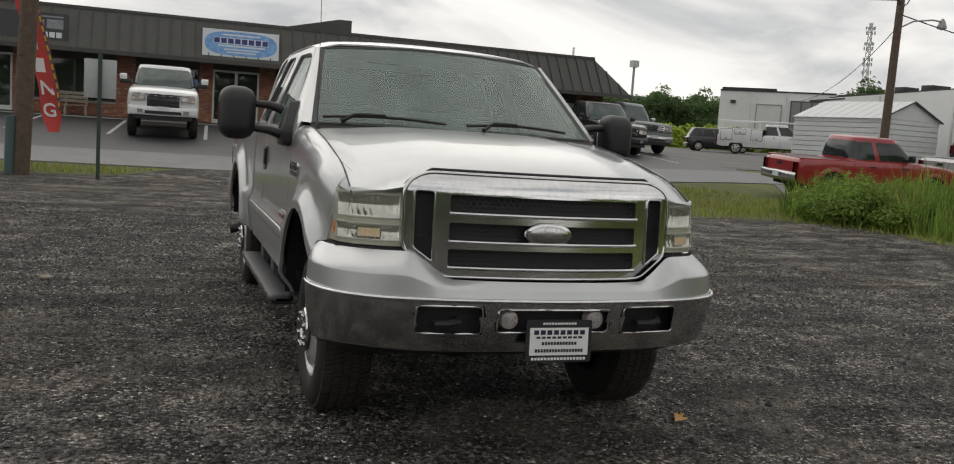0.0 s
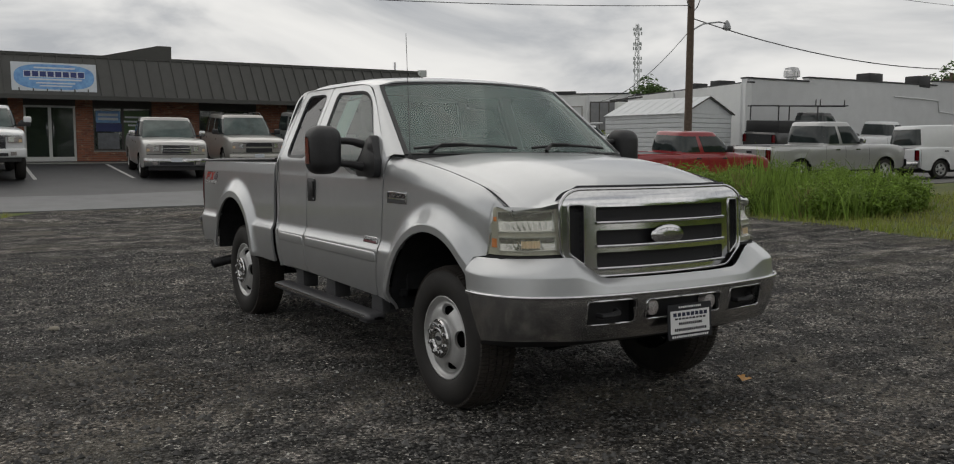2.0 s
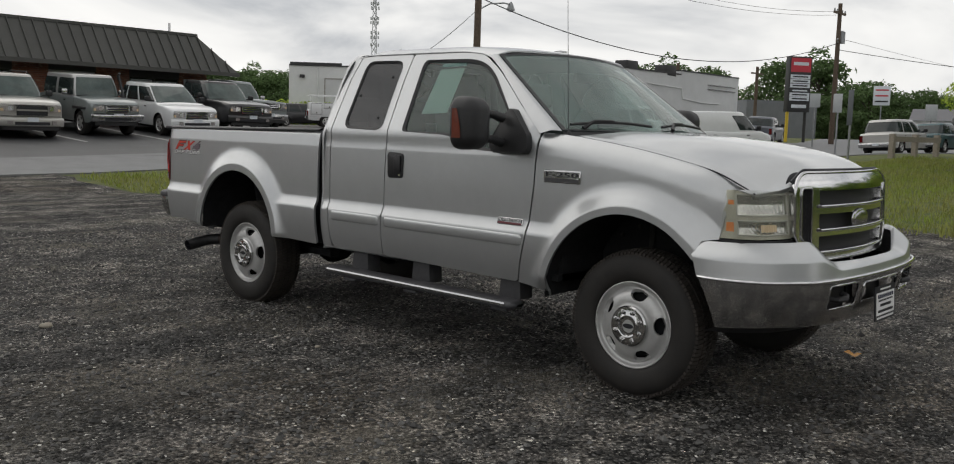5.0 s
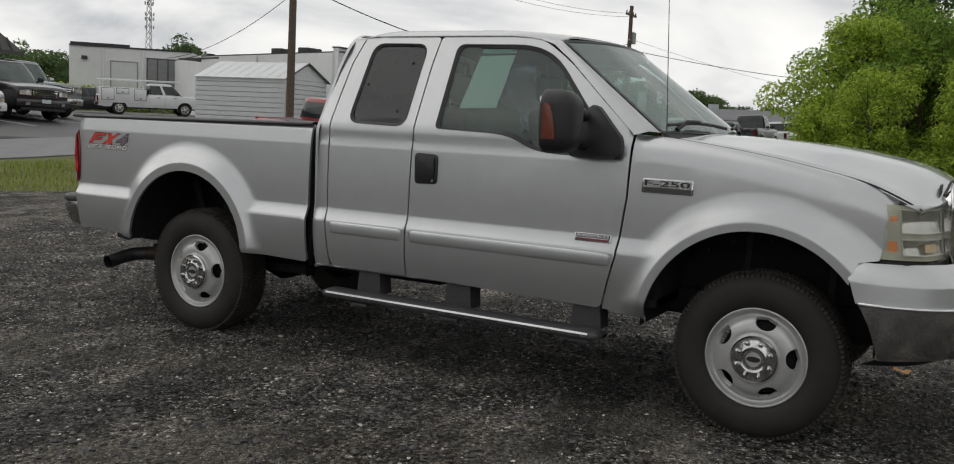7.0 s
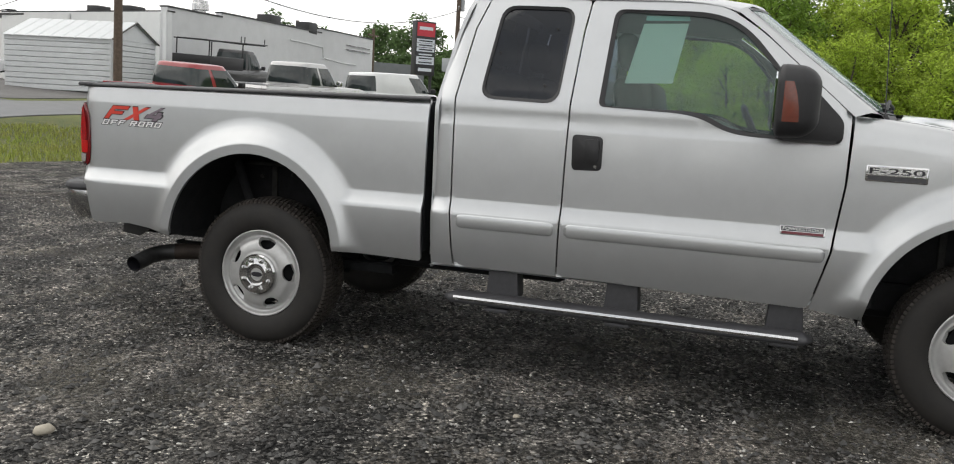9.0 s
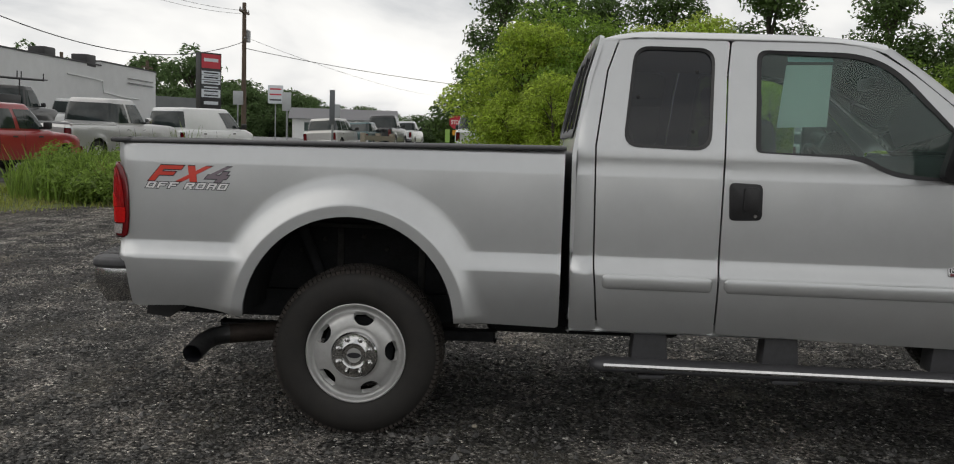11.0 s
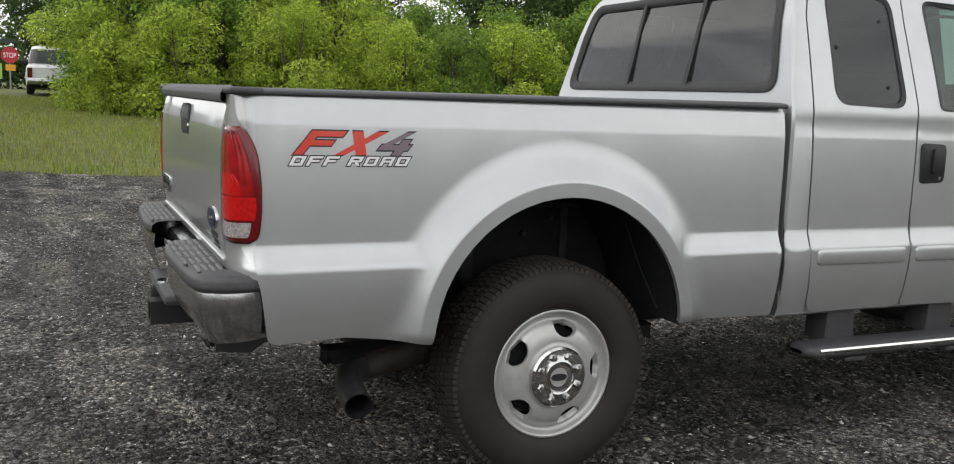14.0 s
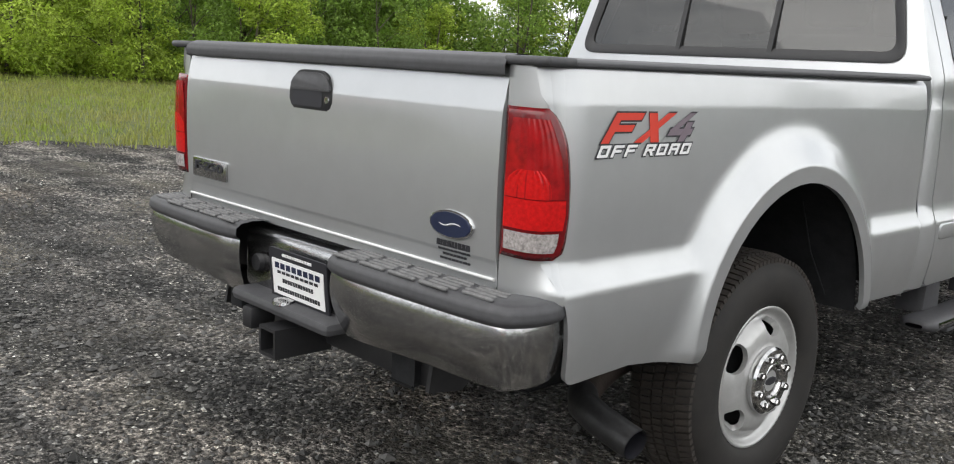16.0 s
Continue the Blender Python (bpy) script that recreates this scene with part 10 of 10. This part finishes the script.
# pole with banner flag near the road
bp = pole("utility_pole", "weathered wooden pole with a green cable guard", -4.05, 14.2, 7.0, 0.165, 0.14, (0.28, 0.0), 0.02)
tube("cable_guard", [(-0.16, -0.10, 0.0), (-0.14, -0.10, 1.05)], 0.085, mat("teal_guard", (0.06, 0.11, 0.11), 0.6, var=0.2, scale=10), bp, "teal cable guard", n=10)
tube("strap", [(0.19, 0, 2.1), (0.0, -0.19, 2.12), (-0.15, 0, 2.14)], 0.008, M_WIRE, bp, n=5)
ff = thing("feather_flag", "red feather flag with blue top and white letters", "flag", pose(-3.95, 14.75, 0.03))
tube("flag_pole", [(0, 0, 0), (0.0, 0, 1.5), (-0.05, 0, 3.0), (-0.12, 0, 4.4)], [0.015, 0.013, 0.011, 0.008], M_GALV, ff, n=6)
M_FLAGRED = mat("red_flag_cloth", (0.60, 0.075, 0.065), 0.8, var=0.12, scale=6)
M_FLAGBLUE = mat("blue_flag_cloth", (0.05, 0.08, 0.32), 0.8, var=0.12, scale=6)
M_YELLOW = mat("yellow_print", (0.70, 0.52, 0.04), 0.7, var=0.1, scale=6)


def flag_x(f, e):
    """Flag cloth: f up, e across."""
    z = 0.75 + 3.4 * f
    lean = interp(f, [(0, 0.42), (0.25, 0.34), (0.5, 0.12), (0.75, -0.10), (1, -0.25)])
    w = interp(f, [(0, 0.18), (0.08, 0.34), (0.5, 0.38), (1.0, 0.42)])
    return (lean - w * 0.6 + w * e, 0.05 * math.sin(5 * f + 2 * e) + 0.02 * math.sin(17 * f), z)


for nm, f0, f1, e0, e1, mt, off in (("cloth", 0, 0.72, 0, 1, M_FLAGRED, 0), ("cloth_top", 0.72, 1, 0, 1, M_FLAGBLUE, 0), ("yellow_strip", 0.12, 0.97, 0.84, 0.98, mat("flag_edge", (0.10, 0.10, 0.12), 0.8), -0.006)):
    patch(nm, lambda u, v, f0=f0, f1=f1, e0=e0, e1=e1, off=off: Vector(flag_x(f0 + (f1 - f0) * v, e0 + (e1 - e0) * u)) + Vector((0, off, 0)), 6, 30, mt, ff)
for k in range(16):
    f = 0.14 + 0.05 * k
    patch("flag_letter", lambda u, v, f=f: Vector(flag_x(f + 0.03 * v, 0.87 + 0.08 * u)) + Vector((0, -0.011, 0)), 2, 2, M_YELLOW, ff)
for body, f in (("G", 0.12), ("N", 0.24), ("I", 0.36), ("T", 0.60), ("T", 0.48)):
    c = Vector(flag_x(f, 0.42)) + Vector((0, -0.012, 0))
    text("flag_letter", body, 0.3, face_matrix(c, (1, 0, 0), (-0.15, 0, 1)), M_WHITE, ff, bold=0.006, height=0.26, width=0.22, extrude=0.001)
sp = thing("road_sign", "grey road sign seen from behind on a green post", "road sign", pose(-2.72, 13.95, 0.0))
tube("post", [(0, 0, -0.1), (0, 0, 2.32)], 0.035, M_GREENPOST, sp, n=8)
box("sign_back", -0.27, 0.28, 0.045, 0.055, 1.50, 2.20, M_SIGNGREY, sp, "plain grey sign back", bevel=0.004)
# tall sign of the shopping centre
ts = thing("pylon_sign", "tall dark pylon sign with red head and white panels", "sign", pose(51.7, 21.9, ground_z(51, 21), 0, 0, -38))
box("cabinet", -0.75, 0.75, -0.25, 0.25, 1.9, 5.3, M_COPING, ts, bevel=0.03)
M_SIGNRED = mat("sign_red", (0.50, 0.03, 0.05), 0.45, var=0.12, scale=3)
box("red_head", -0.66, 0.66, -0.262, -0.25, 4.35, 5.2, M_SIGNRED, ts)
box("head_script", -0.5, 0.5, -0.27, -0.262, 4.75, 4.95, M_SIGNWHITE, ts)
for k, z in enumerate((4.05, 3.78, 3.50, 3.2, 2.95, 2.7)):
    box("tenant_panel", -0.66, 0.66, -0.262, -0.25, z - 0.11, z + 0.13, M_SIGNWHITE if k != 3 else M_SIGNDARK, ts)
    box("tenant_print", -0.5, 0.5, -0.27, -0.262, z - 0.03, z + 0.05, M_INK_SHADE if k != 3 else M_SIGNWHITE, ts)
box("foot_print", -0.5, 0.5, -0.262, -0.25, 2.15, 2.35, M_SIGNWHITE, ts)
for x, mt in ((-0.6, mat("yellow_bollard", (0.6, 0.42, 0.03), 0.5)), (0.6, M_COPING)):
    tube("leg", [(x, 0, 0), (x, 0, 1.95)], 0.10, mt, ts, n=10)


def post_sign(name, label, x, y, h, w, ph, mt, deg=0.0, bars=0, shape=None):
    s = thing(name, label, "sign", pose(x, y, ground_z(x, y), 0, 0, deg))
    tube("post", [(0, 0, -0.1), (0, 0, h)], 0.04, M_GALV, s, n=8)
    if shape == "octagon":
        pts = [(w / 2 / math.cos(math.pi / 8) * math.cos(math.pi / 8 + k * math.pi / 4), h - ph / 2 + w / 2 / math.cos(math.pi / 8) * math.sin(math.pi / 8 + k * math.pi / 4)) for k in range(8)]
        prism("plate", pts, -0.06, -0.045, "y", mt, s)
    else:
        box("plate", -w / 2, w / 2, -0.06, -0.045, h - ph, h, mt, s, bevel=0.004)
    for k in range(bars):
        z = h - ph * (k + 0.7) / (bars + 0.4)
        box("print_bar", -w * 0.38, w * 0.38, -0.064, -0.0595, z - 0.06, z + 0.05, M_SIGNRED if k < 2 else M_INK_SHADE, s)
    return s


st = post_sign("stop_sign", "red octagonal stop sign with street name plate", 47.94, 6.86, 2.05, 0.76, 0.76, M_SIGNRED, -88, shape="octagon")
text("stop_word", "STOP", 0.3, face_matrix((0, -0.062, 2.05 - 0.38), (1, 0, 0), (0, 0, 1)), M_WHITE, st, width=0.56, height=0.24, bold=0.004)
box("street_plate", -0.55, 0.35, -0.05, -0.035, 2.25, 2.45, M_GREENPOST, st)
box("yellow_plate", -0.2, 0.25, -0.05, -0.04, 0.92, 1.22, mat("orange_plate", (0.75, 0.36, 0.03), 0.5), st)
box("arrow_plate", -0.62, -0.35, -0.05, -0.04, 0.5, 1.25, mat("lime_plate", (0.30, 0.5, 0.12), 0.5), st)
post_sign("sign_board", "white roadside sign with red print", 66.0, 21.6, 4.2, 1.15, 1.4, M_SIGNWHITE, -75, bars=3)
post_sign("road_sign", "grey road sign seen edge-on", 27.3, 9.38, 2.35, 0.20, 1.2, mat("dark_sign_back", (0.10, 0.11, 0.12), 0.5), -100)
post_sign("road_sign", "grey road sign beside the main road", 35.3, 12.95, 2.6, 0.42, 0.8, M_SIGNGREY, -100)
post_sign("road_sign", "grey sign back near the junction", 58.0, 15.6, 3.0, 0.7, 1.0, M_SIGNGREY, -80)
post_sign("road_sign", "grey sign back near the pylon", 45.5, 18.2, 2.9, 0.55, 0.75, M_SIGNGREY, -60)
rail = thing("guard_rail", "weathered wooden guard rail beside the road", "guard rail", pose(32.5, 8.7, ground_z(32.5, 8.7), 0, 0, -12))
for x in (-1.6, 0.0, 1.6):
    box("post", x - 0.09, x + 0.09, -0.09, 0.09, -0.1, 0.85, M_BENCH, rail)
box("rail", -1.7, 1.7, -0.12, -0.06, 0.55, 0.75, M_BENCH, rail)
gb_ = thing("distant_building", "grey flat-roofed building beyond the road", "building", pose(75.5, 33.5, 0.6, 0, 0, -35))
box("wall", -3.5, 3.5, 0, 6, 0, 4.0, mat("grey_render", (0.16, 0.17, 0.18), 0.8, var=0.15, scale=1), gb_)
box("white_wall", -9, -3.5, 0.5, 6, 0, 2.6, M_STUCCO, gb_)
nh = thing("distant_house", "distant grey-roofed house behind trees", "house", pose(46, 88, 1.0, 0, 0, -30))
box("wall", -5, 5, 0, 7, 0, 3.4, M_STUCCO2, nh)
prism("roof", [(-0.6, 3.3), (7.6, 3.3), (3.5, 5.6)], -5.5, 5.5, "x", mat("grey_shingles", (0.17, 0.17, 0.18), 0.85), nh)
# lattice radio mast, far off
tw = thing("radio_mast", "tall lattice radio mast with antennas far off", "mast", pose(127.5, 146.5, 0.0))
HT = 27.6
for k in range(3):
    a = 2 * math.pi * k / 3
    tube("mast_leg", [(1.0 * math.cos(a), 1.0 * math.sin(a), 0), (0.35 * math.cos(a), 0.35 * math.sin(a), HT)], 0.06, M_GALV, tw, n=5)
bm = bmesh.new()
for s in range(22):
    z0, z1 = HT * s / 22, HT * (s + 1) / 22
    r0, r1 = 1.0 - 0.65 * s / 22, 1.0 - 0.65 * (s + 1) / 22
    for k in range(3):
        a, b = 2 * math.pi * k / 3, 2 * math.pi * (k + 1) / 3
        tube_bm(bm, [(r0 * math.cos(a), r0 * math.sin(a), z0), (r1 * math.cos(b), r1 * math.sin(b), z1)], 0.05, 4)
part("lattice", bm, M_GALV, tw, "cross bracing")
for z in (26.5, 25.6, 23.5, 22.6, 20.5, 19.6, 18.0):
    for k in range(5):
        a = 2 * math.pi * k / 5 + z
        x, y = 0.8 * math.cos(a), 0.8 * math.sin(a)
        box("antenna_panel", x - 0.10, x + 0.10, y - 0.10, y + 0.10, z - 0.32, z + 0.32, M_SIGNGREY, tw)
m2 = thing("radio_mast", "thin distant radio mast", "mast", pose(100, 190, 0))
tube("shaft", [(0, 0, 0), (0, 0, 19)], 0.3, M_GALV, m2, n=6)
box("mast_head", -0.8, 0.8, -0.8, 0.8, 18.5, 20.0, M_SIGNGREY, m2)
settle(before)
# house beyond the road
hs = thing("distant_house", "low white house with grey shingle roof", "house", pose(113.5, 26.3, ground_z(113.5, 26.3) + 0.55, 0, 0, -79))
box("wall", -6.5, 6.5, 0, 6, -0.7, 2.3, M_STUCCO, hs)
prism("roof", [(-0.6, 2.25), (6.6, 2.25), (3.0, 3.7)], -7.0, 7.0, "x", mat("grey_shingles", (0.17, 0.17, 0.18), 0.85, var=0.3, scale=3), hs)
for x in (-5, -2.6, 0.2, 3.0):
    box("window", x, x + 1.1, -0.03, 0.0, 0.7, 1.8, M_CARGLASS, hs)
box("door", 4.8, 5.8, -0.03, 0.0, 0, 2.05, M_FRAME, hs)
# woods beyond the road
WOODS = [(133.8, 53.1, 0.67), (152.5, 57.6, 1.0), (140.4, 51.4, 0.81), (156.5, 54.4, 1.13), (136.1, 46.1, 0.81), (156.5, 50.0, 0.93), (140.1, 43.3, 0.71), (155.6, 45.3, 0.95), (143.1, 40.0, 0.72), (156.2, 40.9, 0.86), (141.3, 35.4, 0.57), (160.4, 37.1, 0.68),
         (142.4, 31.4, 0.46), (161.8, 32.6, 0.7), (145.6, 27.7, 0.53), (165.4, 28.3, 0.65), (142.6, 22.9, 0.42), (163.6, 23.1, 0.61), (146.3, 18.9, 0.46), (161.3, 17.9, 0.55), (141.2, 14.0, 0.40), (167.0, 13.2, 0.45), (143.8, 9.7, 0.36)]
for k, (x, y, s) in enumerate(WOODS):
    c = copy_thing(far_b if k % 2 else far_a, pose(x, y, ground_z(x, y) - 0.1, 0, 0, k * 77))
    c.scale = (s * 1.25, s * 1.25, s)
